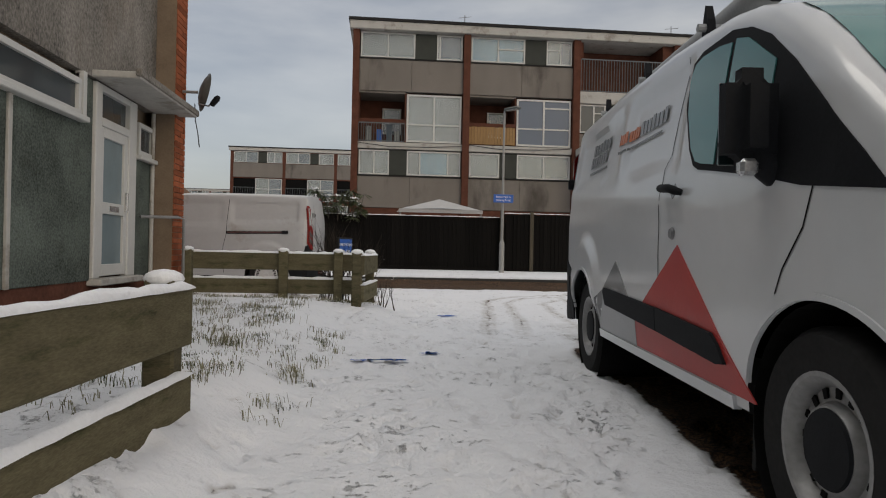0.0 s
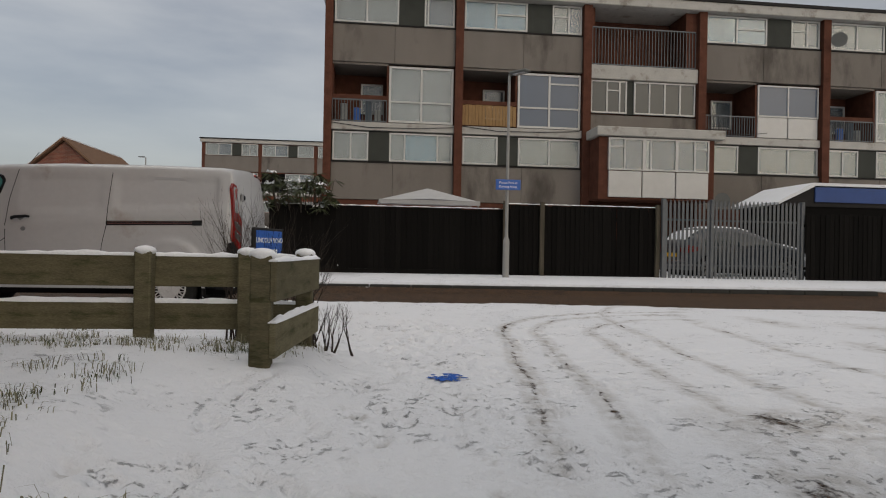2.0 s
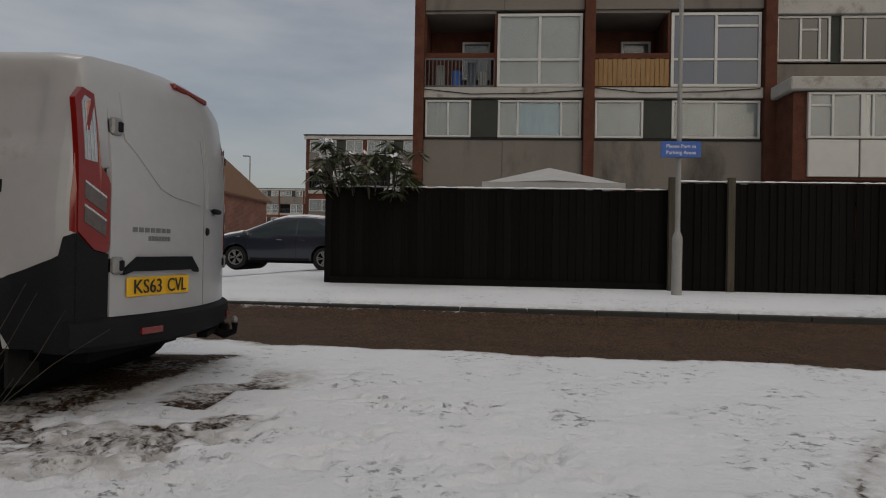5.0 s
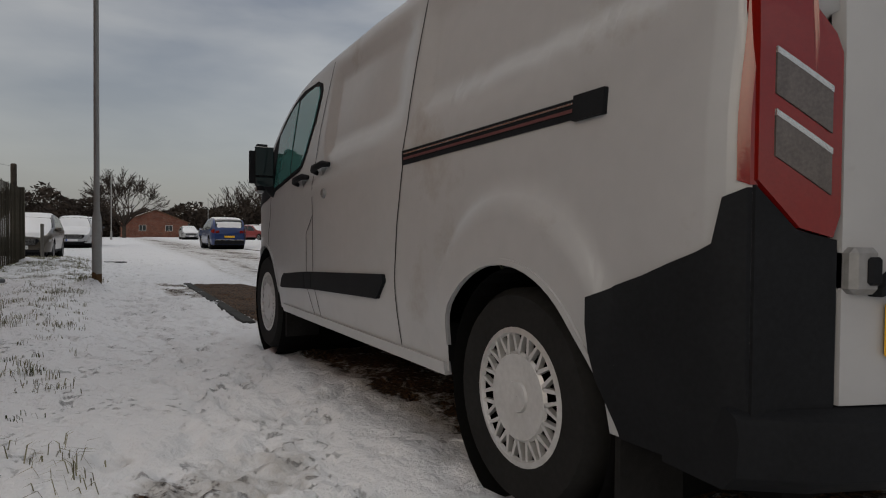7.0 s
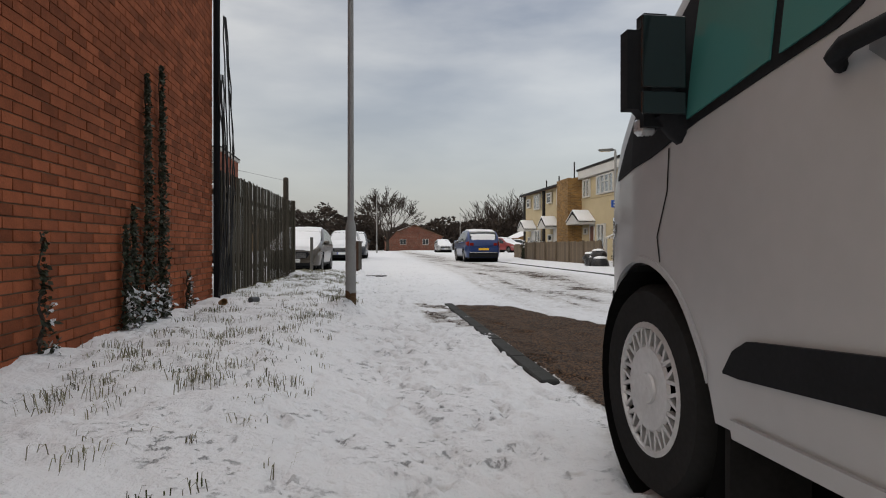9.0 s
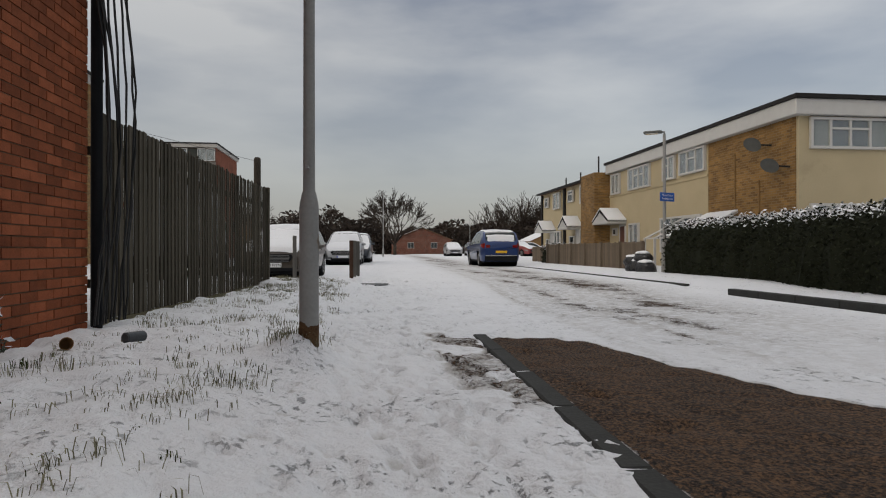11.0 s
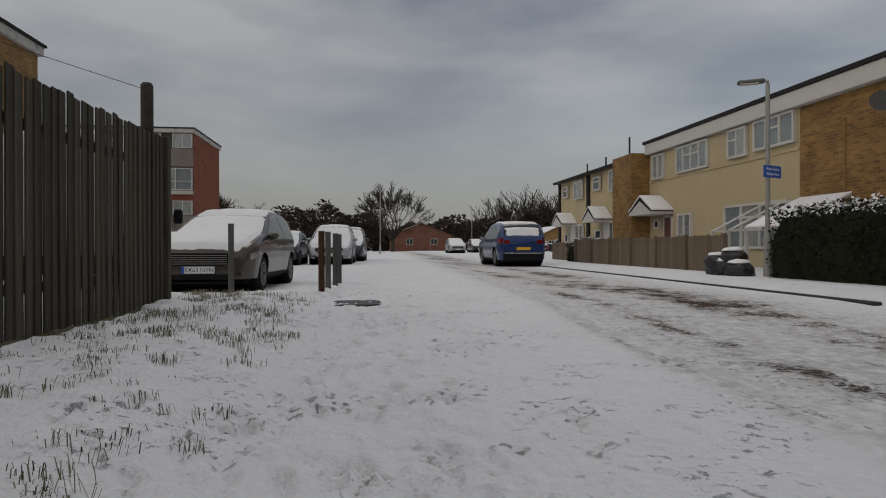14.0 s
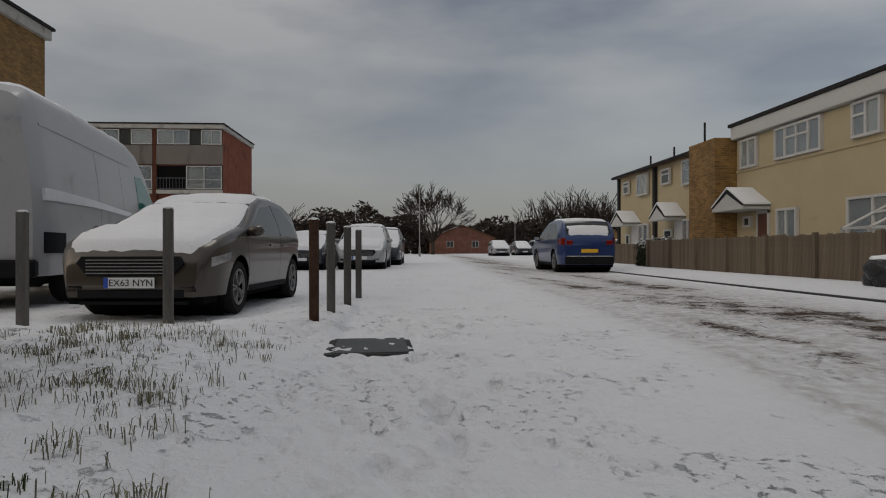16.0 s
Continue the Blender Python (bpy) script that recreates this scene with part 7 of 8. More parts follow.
build_plain_house("brick_end_house", pose(-23.5, 52, 0.0, 0, 0, 0), 7.0, 9, 4.2, 7.4, "red_bond", "red brick gable house with snowy roof")
build_plain_house("yellow_house", pose(-108, 58, -0.3, 0, 0, 80), 9.0, 8, 4.4, 7.0, "red_bond", "distant brick house with snow on its roof")
build_plain_house("low_brick_house", pose(-128, 22, -0.3, 0, 0, 90), 11.0, 9, 3.0, 5.2, "red_bond", "distant low brick building among bare trees")
build_plain_house("far_brick_house", pose(-112, -12, -0.3, 0, 0, 60), 10, 8, 4.0, 6.8, "yellow_wall", "distant brick house behind the parked cars")
build_plain_house("roadside_bungalow", pose(-118, 46, -0.3, 0, 0, 90), 8, 10, 2.6, 4.4, "yellow_wall", "distant bungalow beside the road")

block = thing("yellow_brick_block", Matrix(), "tall yellow brick block with white roof edge", "building")
part("wall", box(-46.6, -10, -0.3, -29.0, 1.9, 9.9), "yellow_bond", block)
part("fascia", box(-46.8, -10.2, 9.9, -28.8, 2.1, 10.35, 0.02), "old_white", block)
part("roof_edge", box(-46.9, -10.3, 10.35, -28.7, 2.2, 10.47), "felt", block)

# ---------------------------------------------------------------- across the road: black fence, palisade, sheds
def black_fence():
    f = board_fence("black_board_fence", -3.1, 3.2, 26.75, 0.16, 2.02, 0.15, "black_board", "black-stained close-board fence with snow along its top", seed=11, slope=-0.01, lean=0.002)
    snow_cap(f, (-3.1, 26.77), (3.2, 26.71), 2.03, 0.08, 51, h=0.02)
    part("gravel_board", box(-3.1, 26.66, 0.0, 3.2, 26.72, 0.3), "black_board", f)
    part("corner_post", box(-3.22, 26.70, 0.0, -3.1, 26.84, 2.0), "black_board", f)
    for k in range(28):
        ob = part("board", box(-3.2, 26.84 + 0.15 * k, 0.1, -3.17, 26.98 + 0.15 * k, 2.0), "black_board", f) if k < 12 else None
    g = board_fence("dark_board_fence", 3.25, 7.75, 26.6, 0.16, 2.16, 0.135, "black_board", "dark weathered board fence with gaps", seed=12, lean=0.01)
    for x in (3.25, 4.3, 7.7):
        part("post", box(x - 0.06, 26.52, 0.0, x + 0.06, 26.62, 2.25), "fence", g)
    snow_cap(g, (3.3, 26.62), (7.7, 26.62), 2.18, 0.06, 52, h=0.02)
    d = board_fence("far_board_fence", 12.1, 17.0, 26.3, 0.16, 2.1, 0.15, "black_board", "dark board fence beyond the palisade", seed=13, lean=0.008)
    return f


black_fence()
pal = thing("palisade_fence", Matrix(), "grey steel palisade fence and gate", "fence")
me_pale = None
for i in range(34):
    x = 7.9 + 0.125 * i
    if me_pale is None:
        bm = bmesh.new()
        prism([(-0.035, 0.12), (0.035, 0.12), (0.035, 2.30), (0.012, 2.42), (0, 2.34), (-0.012, 2.42), (-0.035, 2.30)], -0.008, 0.008, bm)
        p = part("pale", bm, "palisade", pal)
        me_pale = p.data
    else:
        p = new("pale", me_pale)
        p.parent = pal
    p.location = (x, 26.45 - 0.02 * (x - 7.9), 0.0)
for z in (0.55, 1.85):
    part("rail", box(7.85, 26.47, z - 0.025, 12.1, 26.52, z + 0.025), "palisade", pal)
for x in (7.84, 9.3, 12.1):
    part("post", box(x - 0.05, 26.44, 0.0, x + 0.05, 26.55, 2.45), "palisade", pal)

gaz = thing("garden_canopy", Matrix(), "pale canvas garden canopy behind the black fence", "gazebo")
bm = bmesh.new()
apex = bm.verts.new((1.4, 30.6, 2.93))
rim = [bm.verts.new(v) for v in ((-0.25, 29.4, 2.42), (1.4, 29.3, 2.48), (3.0, 29.4, 2.42), (3.1, 32, 2.45), (-0.3, 32, 2.45))]
for i in range(5):
    bm.faces.new((apex, rim[i], rim[(i + 1) % 5]))
part("canopy", bm, "tarp", gaz)
for x in (-0.2, 2.95):
    part("leg", tube([(x, 29.45, 0.0), (x, 29.45, 2.42)], 0.03, 6), "steel_wheel", gaz)
part("valance", box(-0.25, 29.36, 2.30, 3.0, 29.40, 2.44), "tarp", gaz)

shed = thing("garden_shed", Matrix(), "dark shed with snowy roof and blue edge", "shed")
part("wall", box(13.2, 29.0, 0.0, 17.0, 31.5, 2.6), "black_board", shed)
part("gable", prism([(13.0, 2.55), (14.3, 3.2), (17.2, 3.2), (17.2, 2.55)], 28.95, 31.5), "felt", shed)
part("roof_snow", prism([(12.95, 2.58), (14.3, 3.24), (17.3, 3.24), (17.3, 3.34), (14.2, 3.34), (12.9, 2.66)], 28.85, 31.6), "snow", shed)
part("blue_edge", box(14.3, 28.9, 2.7, 17.2, 28.94, 3.2), "blue_tarp", shed)
build_car("yard_car", pose(9.8, 28.6, 0.1, 0, 0, 4) @ Matrix.Diagonal((1.1, 1.1, 1.1, 1)), "dark_car", "dark car with snow patches behind the palisade", "hatch")

# kerbs: real stones, a step up from the road
kerb_me = None


def kerb_run(name, a, b, label, z, step=0.95, w=0.14, h=0.13):
    root = thing(name, Matrix(), label, "kerb", kind="structure")
    a, b = Vector(a), Vector(b)
    n = max(1, int((b - a).length / step))
    ang = math.atan2(b.y - a.y, b.x - a.x)
    bm = box(0, -w / 2, -0.2, (b - a).length / n - 0.012, w / 2, 0, 0.012)
    me = bpy.data.meshes.new("kerb_stone")
    bm.to_mesh(me)
    bm.free()
    me.materials.append(M["kerb"])
    for i in range(n):
        p = a + (b - a) * i / n
        ob = new("kerb_stone", me)
        ob.parent = root
        ob.location = (p.x, p.y, z(p.x, p.y) if callable(z) else z)
        ob.rotation_euler = (0, 0, ang)
    return root


kerb_run("kerb_1", (-12.0, 24.1), (12.0, 23.55), "dark wet kerb stones edging the snowy pavement", 0.03)
kerb_run("kerb_2", (-44.0, 24.42), (-21.5, 24.25), "dark kerb stones along the far pavement", -0.06)
kerb_run("kerb_3", (-19.8, 24.25), (-13.0, 24.3), "dark kerb stones along the far pavement", -0.06)
kerb_run("kerb_4", (-14.6, 18.40), (-8.6, 18.28), "flat wet kerb stones beside the bare tarmac", -0.170)

# right-hand pavement: fence, hedge, bags
pf = board_fence("low_board_fence", -41.0, -29.2, 26.75, -0.1, 0.98, 0.14, "tan_fence", "low tan board fence in front of the terrace", seed=21, lean=0.004)
for i in range(7):
    x = -41.0 + 11.7 * i / 6
    part("post", box(x - 0.05, 26.66, -0.3, x + 0.05, 26.75, 1.02), "tan_fence", pf)
bf = board_fence("brown_board_fence", -47.5, -43.0, 27.6, -0.1, 0.9, 0.15, "tan_fence", "low brown fence beside a dark bush", seed=22)


def leaf_card(bm, p, s, r, elong=1.0):
    a, b = r.uniform(0, 6.28), r.uniform(-0.9, 0.9)
    u = Vector((math.cos(a) * math.cos(b), math.sin(a) * math.cos(b), math.sin(b)))
    v = u.cross(Vector((r.uniform(-1, 1), r.uniform(-1, 1), r.uniform(-1, 1)))).normalized()
    u, v = u * s * elong, v * s * 0.5
    bm.faces.new([bm.verts.new(p + q) for q in (-u, v, u, -v)])


def hedge(name, x0, x1, y0, y1, z0, z1, label, n, seed):
    h = thing(name, Matrix(), label, "hedge")
    r = random.Random(seed)
    core = bmesh.new()
    nx = int((x1 - x0) / 0.35)
    prof = [(0, z0 - 0.2), (0.0, z0 + 0.5 * (z1 - z0)), (0.12, z0 + 0.88 * (z1 - z0)), (0.5, z1 - 0.05), (0.88, z0 + 0.88 * (z1 - z0)), (1, z0)]
    rows = []
    for i in range(nx + 1):
        x = x0 + (x1 - x0) * i / nx
        rows.append([core.verts.new((x + r.uniform(-0.06, 0.06), y0 + (y1 - y0) * f + r.uniform(-0.08, 0.08), z + r.uniform(-0.08, 0.06))) for f, z in prof])
    for p, q in zip(rows, rows[1:]):
        for k in range(len(prof) - 1):
            core.faces.new((p[k], p[k + 1], q[k + 1], q[k]))
    core.faces.new(rows[0])
    core.faces.new(rows[-1])
    part("core", core, "hedge", h)
    lv, sn = bmesh.new(), bmesh.new()
    for _ in range(n):
        x = r.uniform(x0 - 0.05, x1 + 0.05)
        t = r.random()
        if t < 0.55:
            p = Vector((x, y0 + r.gauss(-0.03, 0.07), r.uniform(z0, z1 - 0.1)))
        elif t < 0.65:
            p = Vector((x1 + r.gauss(0.03, 0.06) if r.random() < 0.5 else x0 - abs(r.gauss(0.0, 0.06)), r.uniform(y0, y1), r.uniform(z0, z1)))
        else:
            f = r.random()
            p = Vector((x, y0 + (y1 - y0) * f, z1 - 0.12 * abs(2 * f - 1) ** 2 * 1.5 + r.gauss(0.02, 0.06)))
        leaf_card(lv, p, r.uniform(0.03, 0.06), r)
        if p.z > z1 - 0.24 + r.uniform(-0.1, 0.25) and r.random() < 0.75:
            leaf_card(sn, p + Vector((0, -0.02, 0.03)), r.uniform(0.03, 0.065), r)
    tagged(part("leaves", lv, "hedge", h), kind="stuff")
    tagged(part("snow_on_leaves", sn, "snow", h, "snow lying on the leaves"), kind="stuff")
    return h


hedge("clipped_hedge", -26.7, -9.0, 26.3, 28.3, -0.1, 1.5, "tall dark clipped hedge topped with snow", 16000, 61)
hedge("dark_bush", -42.6, -41.2, 26.9, 28.2, -0.1, 1.0, "dark evergreen bush by the fence", 900, 62)

bags = thing("bin_bag_pile", pose(-28.0, 26.0, -0.1), "pile of black bin bags capped with snow", "bin bags")
for i, (x, y, z, s) in enumerate(((0, 0, 0.22, 0.36), (0.45, 0.05, 0.2, 0.33), (-0.42, 0.08, 0.2, 0.32), (0.1, 0.1, 0.5, 0.30), (-0.2, -0.12, 0.40, 0.28))):
    bm = bmesh.new()
    bmesh.ops.create_icosphere(bm, subdivisions=3, radius=s)
    top = bmesh.new()
    for v in bm.verts:
        k = 1 + 0.16 * noise.noise(v.co * 6 + Vector((i * 5, 0, 0)))
        v.co = Vector((v.co.x * k * 1.1, v.co.y * k, v.co.z * k * 0.8))
    part("bag", bm, "bin_bag", bags, smooth=30).location = (x, y, z)
    bmesh.ops.create_icosphere(top, subdivisions=3, radius=s * 0.75)
    for v in top.verts:
        v.co = Vector((v.co.x * 1.05, v.co.y, max(v.co.z, -0.02) * 0.35)) * (1 + 0.2 * noise.noise(v.co * 8 + Vector((i * 3, 1, 0))))
    part("snow_cap", top, "snow", bags, smooth=60).location = (x, y, z + s * 0.62)


# ---------------------------------------------------------------- trees and bushes
def grow(bm, p, d, length, radius, depth, r, spread, sides=5, floor=0.0):
    """A limb and the limbs that fork from it."""
    pts, rad = [p], [radius]
    n = 3 if depth > 1 else 2
    for k in range(n):
        d = (d + Vector((r.gauss(0, 0.12), r.gauss(0, 0.12), r.gauss(0.03, 0.08)))).normalized()
        pts.append(pts[-1] + d * length / n)
        rad.append(max(radius * (1 - 0.38 * (k + 1) / n), floor))
    tube(pts, rad, max(3, sides), bm, caps=False)
    if depth == 0:
        return
    for k in range(r.choice((2, 3, 3)) if depth > 1 else r.choice((3, 4))):
        at = pts[-1] if k < 2 else pts[-2]
        nd = (d + Vector((r.gauss(0, spread), r.gauss(0, spread), r.gauss(0.08, spread * 0.6)))).normalized()
        grow(bm, at, nd, length * r.uniform(0.62, 0.86), rad[-1] * r.uniform(0.55, 0.8), depth - 1, r, spread, sides - 1, floor)


def bare_tree(name, x, y, height, label, seed, depth=5, spread=0.5, trunk=0.22):
    r = random.Random(seed)
    t = thing(name, pose(x, y, -0.3), label, "tree", "bare trees")
    tr = bmesh.new()
    base = height * 0.2
    tube([(0, 0, 0), (0.05, 0, base * 0.6), (0, 0.05, base)], [trunk * 1.2, trunk, trunk * 0.9], 9, tr)
    part("trunk", tr, "bark", t, smooth=60)
    cr = bmesh.new()
    for k in range(9):
        a = 2 * math.pi * k / 9 + r.uniform(-0.3, 0.3)
        grow(cr, Vector((0, 0, base * r.uniform(0.75, 1.0))), Vector((math.cos(a) * 0.75, math.sin(a) * 0.75, r.uniform(0.7, 1.4))).normalized(), height * 0.24, trunk * 0.6, depth - 1, r, spread, 5, 0.034)
    tagged(part("crown", cr, "twig", t, "bare twigs"), kind="stuff")
    return t


bare_tree("bare_tree", -120, 22.0, 12.2, "large bare round-headed tree beyond the street", 71, 6, 0.42, 0.32)
bare_tree("bare_tree", -95, -2.0, 9.6, "bare tree behind the parked cars", 72, 5, 0.5, 0.25)
bare_tree("bare_tree", -140, 53.0, 11.5, "bare tree beyond the houses", 73, 5, 0.45, 0.3)
bare_tree("bare_tree", -20.5, 56.0, 6.0, "bare tree beyond the van", 74, 4, 0.5, 0.15)


def far_woods():
    r = random.Random(81)
    bm = bmesh.new()
    for k in range(420):
        u = k / 420
        x = -150 + r.uniform(-18, 18)
        y = -55 + 125 * u + r.uniform(-2, 2)
        h = (8.5 + 2.5 * math.sin(u * 9) + r.uniform(-2.0, 1.5)) * (0.55 if 60 < y < 100 and r.random() < 0.5 else 1.0) * (0.6 if 22 < y < 44 else 1)
        grow(bm, Vector((x, y, -0.5)), Vector((r.gauss(0, 0.06), r.gauss(0, 0.06), 1)), h * 0.40, 0.26, 3, r, 0.36, 4, 0.05)
    tagged(new("far_woods", bpy.data.meshes.new("far_woods")), "belt of bare brown woodland on the horizon", "woods", kind="stuff")
    ob = bpy.data.objects["far_woods"]
    bm.to_mesh(ob.data)
    bm.free()
    ob.data.materials.append(M["woods"])
    low = bmesh.new()
    for k in range(24000):
        y = r.uniform(-60, 75)
        x = -146 + r.uniform(-14, 14)
        top = 7.4 + 1.3 * math.sin(y * 0.21) + 0.9 * math.sin(y * 0.77)
        if 20 < y < 45:
            top *= 0.75
        z = top * r.random() ** 0.8
        leaf_card(low, Vector((x, y, z)), r.uniform(0.25, 0.6), r, 1.4)
    ob2 = tagged(part("far_scrub", low, "woods"), "dense brown scrub below the bare woodland", "scrub", kind="stuff")


far_woods()


def bare_bush(name, x, y, h, label, seed, n=16, wide=0.5):
    r = random.Random(seed)
    t = thing(name, pose(x, y, float(ground_z(x, y)) - 0.03), label, "bush")
    bm = bmesh.new()
    for k in range(n):
        a = r.uniform(0, 6.28)
        d = Vector((math.cos(a) * r.uniform(0, wide), math.sin(a) * r.uniform(0, wide) * 0.6, 1)).normalized()
        grow(bm, Vector((r.gauss(0, 0.12), r.gauss(0, 0.06), 0)), d, h * r.uniform(0.42, 0.62), 0.013, 3, r, 0.2, 4)
    tagged(part("twigs", bm, "twig", t, "thin bare brown stems"), kind="stuff")
    sn = bmesh.new()
    for k in range(40):
        leaf_card(sn, Vector((r.gauss(0, wide * 0.5), r.gauss(0, wide * 0.3), r.uniform(0.2 * h, h))), r.uniform(0.008, 0.02), r)
    tagged(part("snow_flecks", sn, "snow", t), kind="stuff")
    return t


bare_bush("bare_bush", -1.60, 15.35, 0.95, "bare twiggy bush by the street sign", 91, 16, 0.35)
bare_bush("bare_bush", -1.22, 15.2, 0.85, "bare twiggy bush by the street sign", 92, 12, 0.3)
bare_bush("bare_bush", -0.80, 14.72, 0.36, "low bare twigs at the fence corner", 93, 9, 0.5)

sign = thing("street_name_sign", pose(-1.40, 15.12, 0.0, 0, 0, 70), "small blue street name sign on a post", "sign")
part("plate", box(-0.24, -0.015, 0.72, 0.24, 0.015, 1.0, 0.008), "sign_blue", sign)
part("post", tube([(0, 0.03, -0.1), (0, 0.03, 0.98)], 0.025, 8), "plastic", sign)
text_part("sign_text", "LINCOLN ROAD", 0.066, "white_letters", sign, pose(0, -0.018, 0.905, 90, 0, 0))
part("arrow", prism([(-0.10, 0.80), (-0.06, 0.825), (-0.06, 0.808), (-0.02, 0.808), (-0.02, 0.792), (-0.06, 0.792), (-0.06, 0.775)], -0.019, -0.014), "white_letters", sign)
for k in range(3):
    part("lettering_bar", box(0.02 + k * 0.045, -0.019, 0.775, 0.05 + k * 0.045, -0.014, 0.825), "white_letters", sign)
part("sign_frame", box(-0.27, -0.012, 0.69, 0.27, 0.02, 1.02, 0.008), "felt", sign)


laurel = thing("evergreen_shrub", pose(-2.6, 26.62, 2.28), "evergreen shrub spilling over the black fence under snow", "shrub")
r = random.Random(95)
lv, sn, stems = bmesh.new(), bmesh.new(), bmesh.new()
for k in range(46):
    c = Vector((r.uniform(-0.9, 1.1), r.uniform(-0.55, 0.4), r.uniform(-0.2, 0.5) - (0.2 if k % 4 == 0 else 0)))
    tube([(c.x * 0.8, 0.3, -0.6), c], [0.02, 0.008], 5, stems)
    for j in range(15):
        a = r.uniform(0, 6.28)
        u = Vector((math.cos(a), math.sin(a), r.uniform(-0.7, 0.25))).normalized()
        v = u.cross(Vector((0, 0, 1))).normalized() * 0.035
        p0 = c + u * 0.03
        lv.faces.new([lv.verts.new(q) for q in (p0, p0 + u * 0.13 + v, p0 + u * 0.28 - Vector((0, 0, 0.05)), p0 + u * 0.13 - v)])
    if k % 2 == 0:
        for j in range(10):
            leaf_card(sn, c + Vector((r.gauss(0, 0.09), r.gauss(0, 0.09), 0.06)), r.uniform(0.04, 0.07), r)
tagged(part("branches", stems, "bark", laurel), kind="stuff")
tagged(part("leaves", lv, "leaf", laurel, "long drooping evergreen leaves"), kind="stuff")
tagged(part("snow_on_leaves", sn, "snow", laurel), kind="stuff")


def ivy(name, x, z1, w, n, label, seed):
    r = random.Random(seed)
    t = thing(name, Matrix(), label, "ivy", "ivy on the gable")
    st, lv, sn = bmesh.new(), bmesh.new(), bmesh.new()
    pts = [(x + 0.04 * math.sin(k * 1.7 + seed), 14.81, -0.05 + (z1 + 0.05) * k / 12) for k in range(13)]
    tube(pts, [0.018 - 0.001 * k for k in range(13)], 5, st)
    for _ in range(n):
        f = r.random() ** 1.25
        z = z1 * f
        ww = w * (1 - 0.65 * f)
        p = Vector((x + r.gauss(0, ww * 0.5), 14.82 + abs(r.gauss(0, 0.035 * (1.3 - f))), z))
        leaf_card(lv, p, r.uniform(0.018, 0.036), r)
        if z < 0.35 and r.random() < 0.25:
            leaf_card(sn, p + Vector((0, 0.03, 0.02)), r.uniform(0.02, 0.04), r)
    part("stem", st, "bark", t)
    tagged(part("leaves", lv, "ivy", t), kind="stuff")
    tagged(part("snow_flecks", sn, "snow", t), kind="stuff")
    return t


ivy("ivy", -11.15, 2.5, 0.14, 1500, "dark ivy climbing the brick gable", 1)
ivy("ivy", -11.62, 2.72, 0.14, 1700, "dark ivy climbing the brick gable", 2)
ivy("ivy", -10.75, 1.15, 0.14, 600, "short ivy at the foot of the gable", 3)
ivy("ivy", -10.55, 0.95, 0.12, 400, "short ivy at the foot of the gable", 4)
ivy("ivy", -9.0, 0.85, 0.05, 160, "thin ivy stem on the brick gable", 5)
ivy("ivy", -12.7, 0.45, 0.08, 120, "small ivy shoot at the gable", 6)


# ---------------------------------------------------------------- grass through the snow
def grass(name, label, spots, seed, blades, material="grass", tall=1.0):
    """Tufts of thin bent blades; a few tufts are large and dense."""
    r = random.Random(seed)
    verts, faces = [], []
    for (cx, cy, sx, sy, count) in spots:
        for _ in range(count):
            tx, ty = r.uniform(cx - sx, cx + sx), r.uniform(cy - sy, cy + sy)
            k = r.choice((2, 3, 3, 4, 5, 6, 8, 16))
            size = r.uniform(0.55, 1.0) * (1.15 if k > 7 else 1.0) * tall
            spread = 0.022 + 0.003 * k
            lie = r.uniform(0, 6.28)
            gz0 = float(ground_z(tx, ty))
            for _ in range(int(k * blades)):
                px, py = tx + r.gauss(0, spread), ty + r.gauss(0, spread)
                a, lean, h = lie + r.gauss(0, 1.1), r.uniform(0.5, 1.7), r.uniform(0.03, 0.088) * size
                dx, dy = math.cos(a), math.sin(a)
                w = r.uniform(0.0013, 0.0028)
                i = len(verts)
                mx, my, mz = px + dx * h * lean * 0.35, py + dy * h * lean * 0.35, gz0 + h * 0.66
                verts += [(px - dy * w, py + dx * w, gz0 - 0.03), (px + dy * w, py - dx * w, gz0 - 0.03), (mx + dy * w, my - dx * w, mz), (mx - dy * w, my + dx * w, mz), (px + dx * h * lean, py + dy * h * lean, gz0 + h * (1.08 - 0.38 * lean))]
                faces += [(i, i + 1, i + 2, i + 3), (i + 3, i + 2, i + 4)]
    me = bpy.data.meshes.new(name)
    me.from_pydata(verts, [], faces)
    me.materials.append(M[material])
    return tagged(new(name, me), label, "grass", kind="stuff")


garden = [(-2.8, 10.2, 1.1, 2.2, 190), (-1.75, 9.6, 0.6, 1.6, 80), (-2.2, 13.9, 1.3, 0.4, 110), (-3.0, 6.0, 1.1, 2.2, 90), (-2.7, 12.2, 1.1, 0.9, 60)]
verge = [(-6.5, 16.0, 3.0, 0.75, 120), (-11.5, 15.9, 3.5, 0.85, 190), (-17.0, 15.9, 2.6, 0.95, 170), (-20.6, 15.95, 1.9, 0.95, 170), (-12.95, 16.80, 0.17, 0.17, 26), (-21.6, 15.9, 1.2, 0.7, 70)]
grass("garden_grass", "dry grass blades poking through garden snow", garden, 101, 2.2)
grass("verge_grass", "dry grass blades poking through verge snow", verge, 102, 2.0)
grass("green_garden_grass", "short green grass tufts in garden snow", [(x, y, sx, sy, n // 5) for x, y, sx, sy, n in garden], 103, 3.0, "green_grass", 0.5)
grass("green_verge_grass", "short green grass tufts in verge snow", [(x, y, sx, sy, n // 7) for x, y, sx, sy, n in verge], 104, 3.0, "green_grass", 0.5)

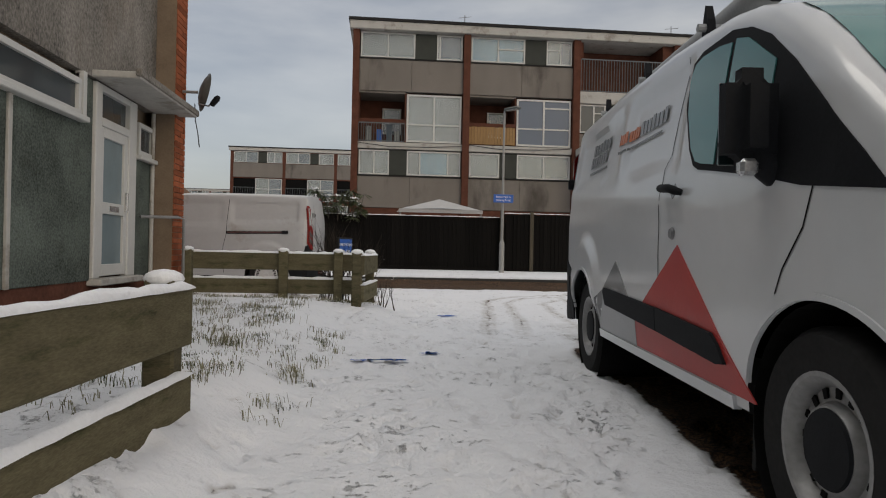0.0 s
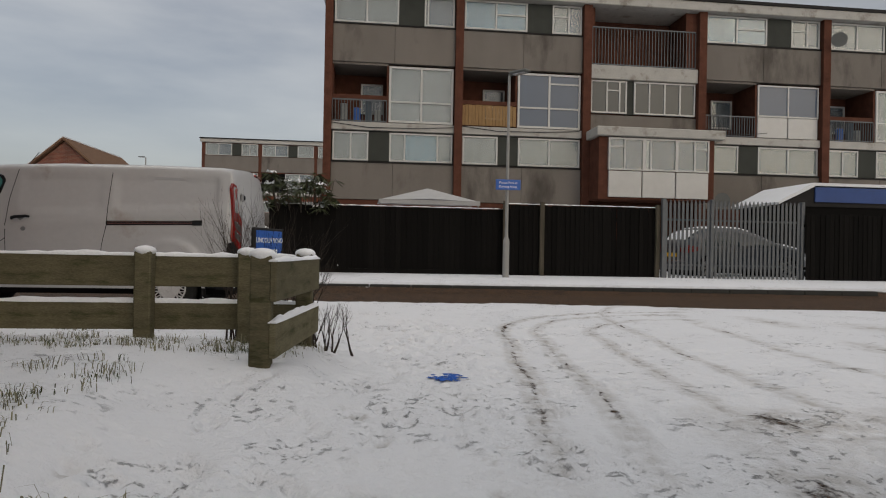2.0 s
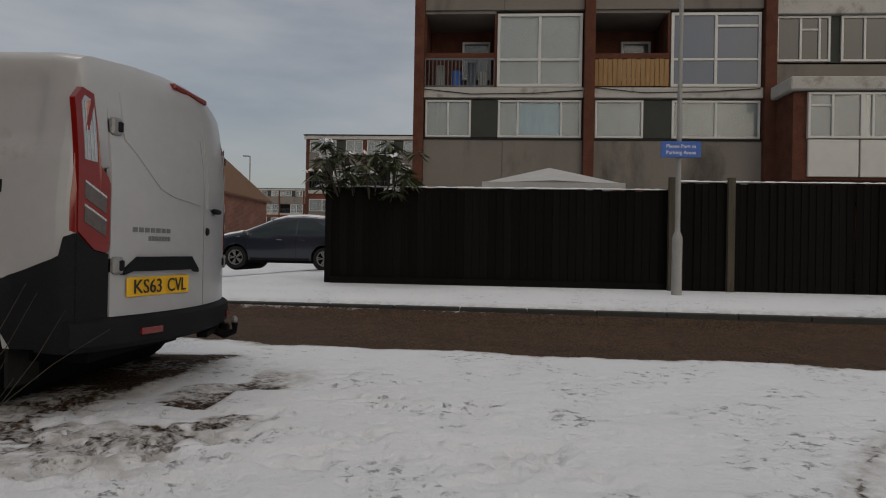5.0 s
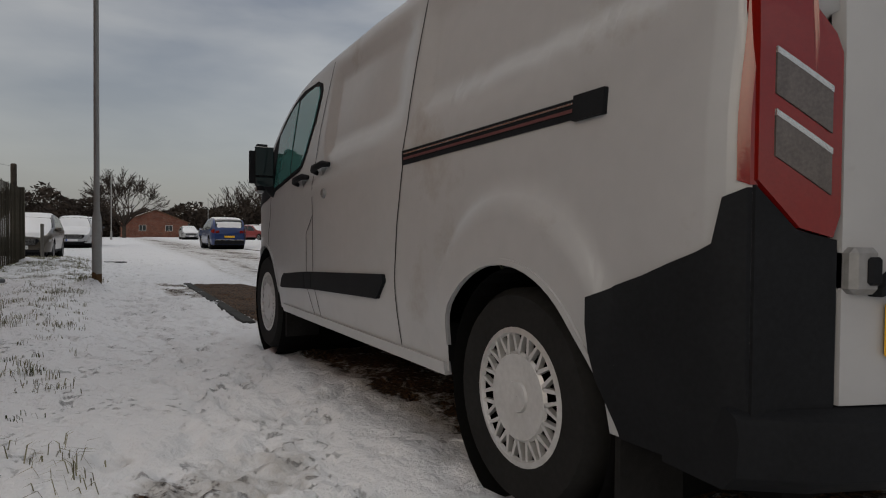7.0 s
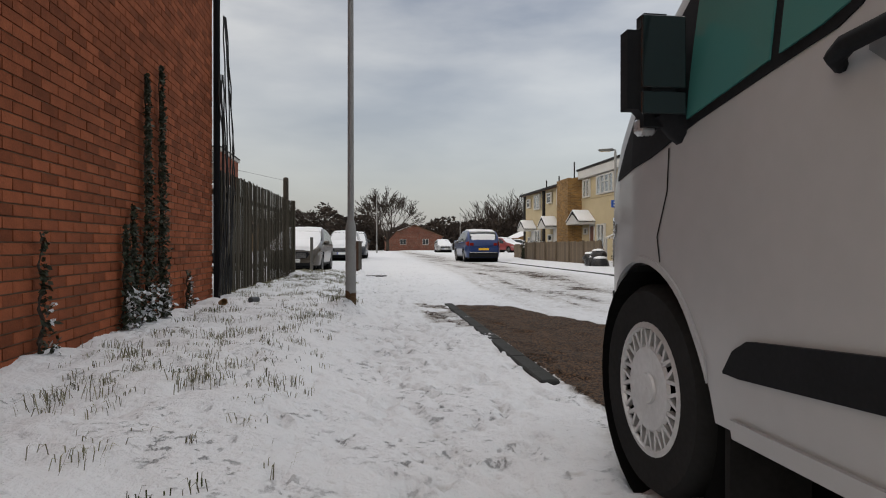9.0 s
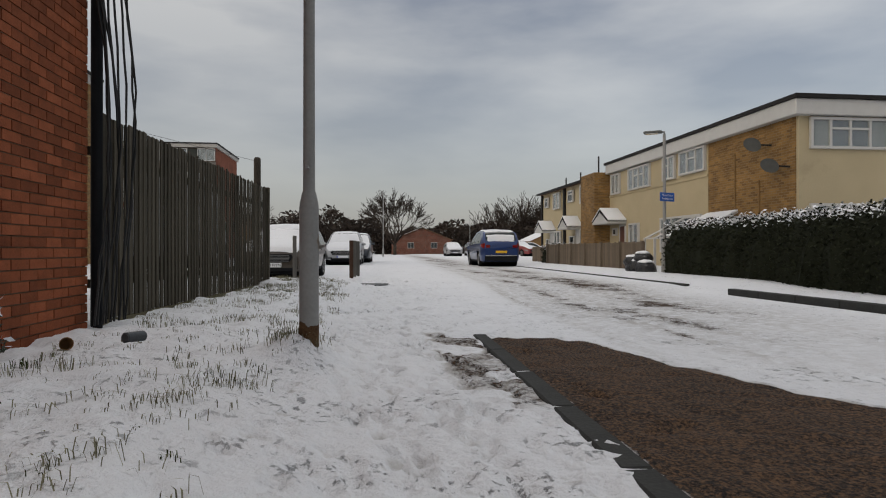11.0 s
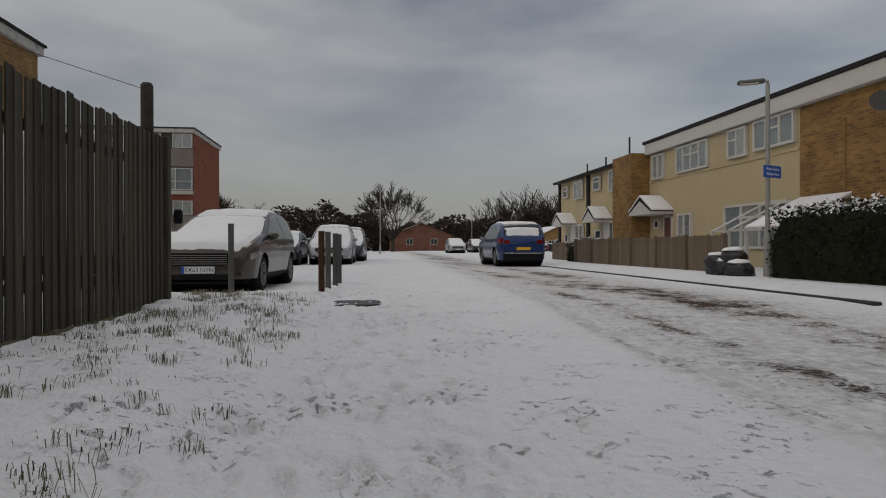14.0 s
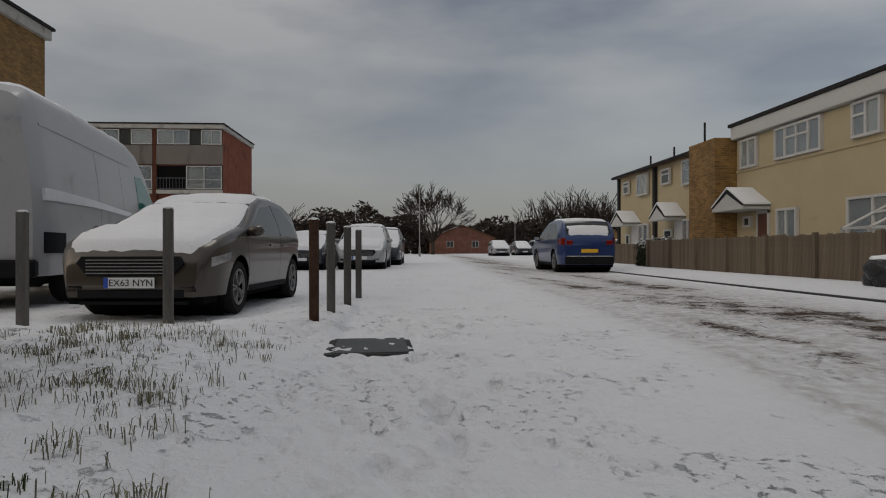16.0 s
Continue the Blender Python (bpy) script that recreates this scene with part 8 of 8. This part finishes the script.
dye = thing("dye_stain", Matrix(), "blue dye spilt on the trodden snow", "stain")
for i, (x, y, sx, sy) in enumerate(((-0.88, 9.86, 0.10, 0.022), (-0.67, 9.88, 0.10, 0.028), (-0.38, 10.22, 0.06, 0.03), (0.07, 13.52, 0.08, 0.06), (0.15, 13.62, 0.06, 0.05), (0.10, 13.42, 0.06, 0.05))):
    rr = random.Random(200 + i)
    bm = bmesh.new()
    for k in range(26):
        px, py = x + rr.gauss(0, sx * 0.6), y + rr.gauss(0, sy * 0.7)
        s = rr.uniform(0.008, 0.028)
        zz = float(ground_z(px, py)) + 0.012
        ring = [bm.verts.new((px + s * math.cos(t) * rr.uniform(0.6, 1.5), py + s * math.sin(t) * rr.uniform(0.6, 1.2), zz)) for t in (0, 1.05, 2.1, 3.14, 4.2, 5.25)]
        bm.faces.new(ring)
    tagged(part("blot", bm, "blue_dye", dye), kind="stuff")


# ---------------------------------------------------------------- brick gable and corner, stone by stone
def brick_course_wall():
    """The gable at y = 14.77 and the corner pier that looks on the garden."""
    L, H, C, J = 0.2475, 0.0715, 0.0825, 0.011
    bm = bmesh.new()
    box(0.0, -0.10, 0.0, L - J, 0.0, H, 0.003, bm)
    near = bpy.data.meshes.new("brick")
    bmesh.ops.recalc_face_normals(bm, faces=bm.faces)
    bm.to_mesh(near)
    bm.free()
    near.materials.append(M["brick"])
    r = np.random.RandomState(5)
    V, F, singles = [], [], []
    for row in range(78):
        z = -0.12 + C * row
        x = -14.29 - (L / 2 if row % 2 else 0)
        while x < -3.80:
            a, b = max(x, -14.29), min(x + L - J, -3.80)
            if b - a > 0.03:
                y = 14.77 + r.uniform(-0.003, 0.003)
                if -12.35 < x < -8.85 and row < 21 and b - a > L - J - 1e-4:
                    singles.append((a, y, z))
                else:
                    i = len(V)
                    V += [(a, y, z), (b, y, z), (b, y, z + H), (a, y, z + H), (a, y - 0.03, z), (b, y - 0.03, z), (b, y - 0.03, z + H), (a, y - 0.03, z + H)]
                    F += [(i, i + 3, i + 2, i + 1), (i + 3, i + 7, i + 6, i + 2), (i, i + 1, i + 5, i + 4), (i + 1, i + 2, i + 6, i + 5), (i, i + 4, i + 7, i + 3)]
            x += L
        # pier face on the garden side
        for k in range(2):
            y0 = 14.32 + (0.0 if row % 2 else 0.12) + L * k - 0.004
            a, b = max(y0 - (0.12 if row % 2 == 0 else 0), 14.31) if k == 0 else y0, min(y0 + L - J, 14.765)
            if b - a > 0.03:
                i, x1 = len(V), -3.80 + r.uniform(-0.002, 0.002)
                V += [(x1, a, z), (x1, b, z), (x1, b, z + H), (x1, a, z + H), (x1 - 0.03, a, z), (x1 - 0.03, b, z), (x1 - 0.03, b, z + H), (x1 - 0.03, a, z + H)]
                F += [(i, i + 1, i + 2, i + 3), (i + 3, i + 2, i + 6, i + 7), (i, i + 4, i + 5, i + 1), (i + 1, i + 5, i + 6, i + 2), (i, i + 3, i + 7, i + 4)]
    me = bpy.data.meshes.new("brickwork")
    me.from_pydata(V, [], F)
    stuff = mat("red_brickwork", (0.25, 0.078, 0.036), 0.9, var=0.3, scale=9, fine=70, bump=0.5, dist=0.006, island=0.32)
    me.materials.append(stuff)
    ob = tagged(new("brickwork", me), kind="stuff")
    ob.parent = house
    for p in singles:
        o = new("brick", near)
        o.parent = house
        o.location = p
    part("mortar_bed", box(-14.28, 14.66, -0.3, -3.82, 14.757, 6.3), "mortar", house)
    part("pier_core", box(-4.10, 14.31, -0.3, -3.813, 14.66, 6.3), "mortar", house)


brick_course_wall()
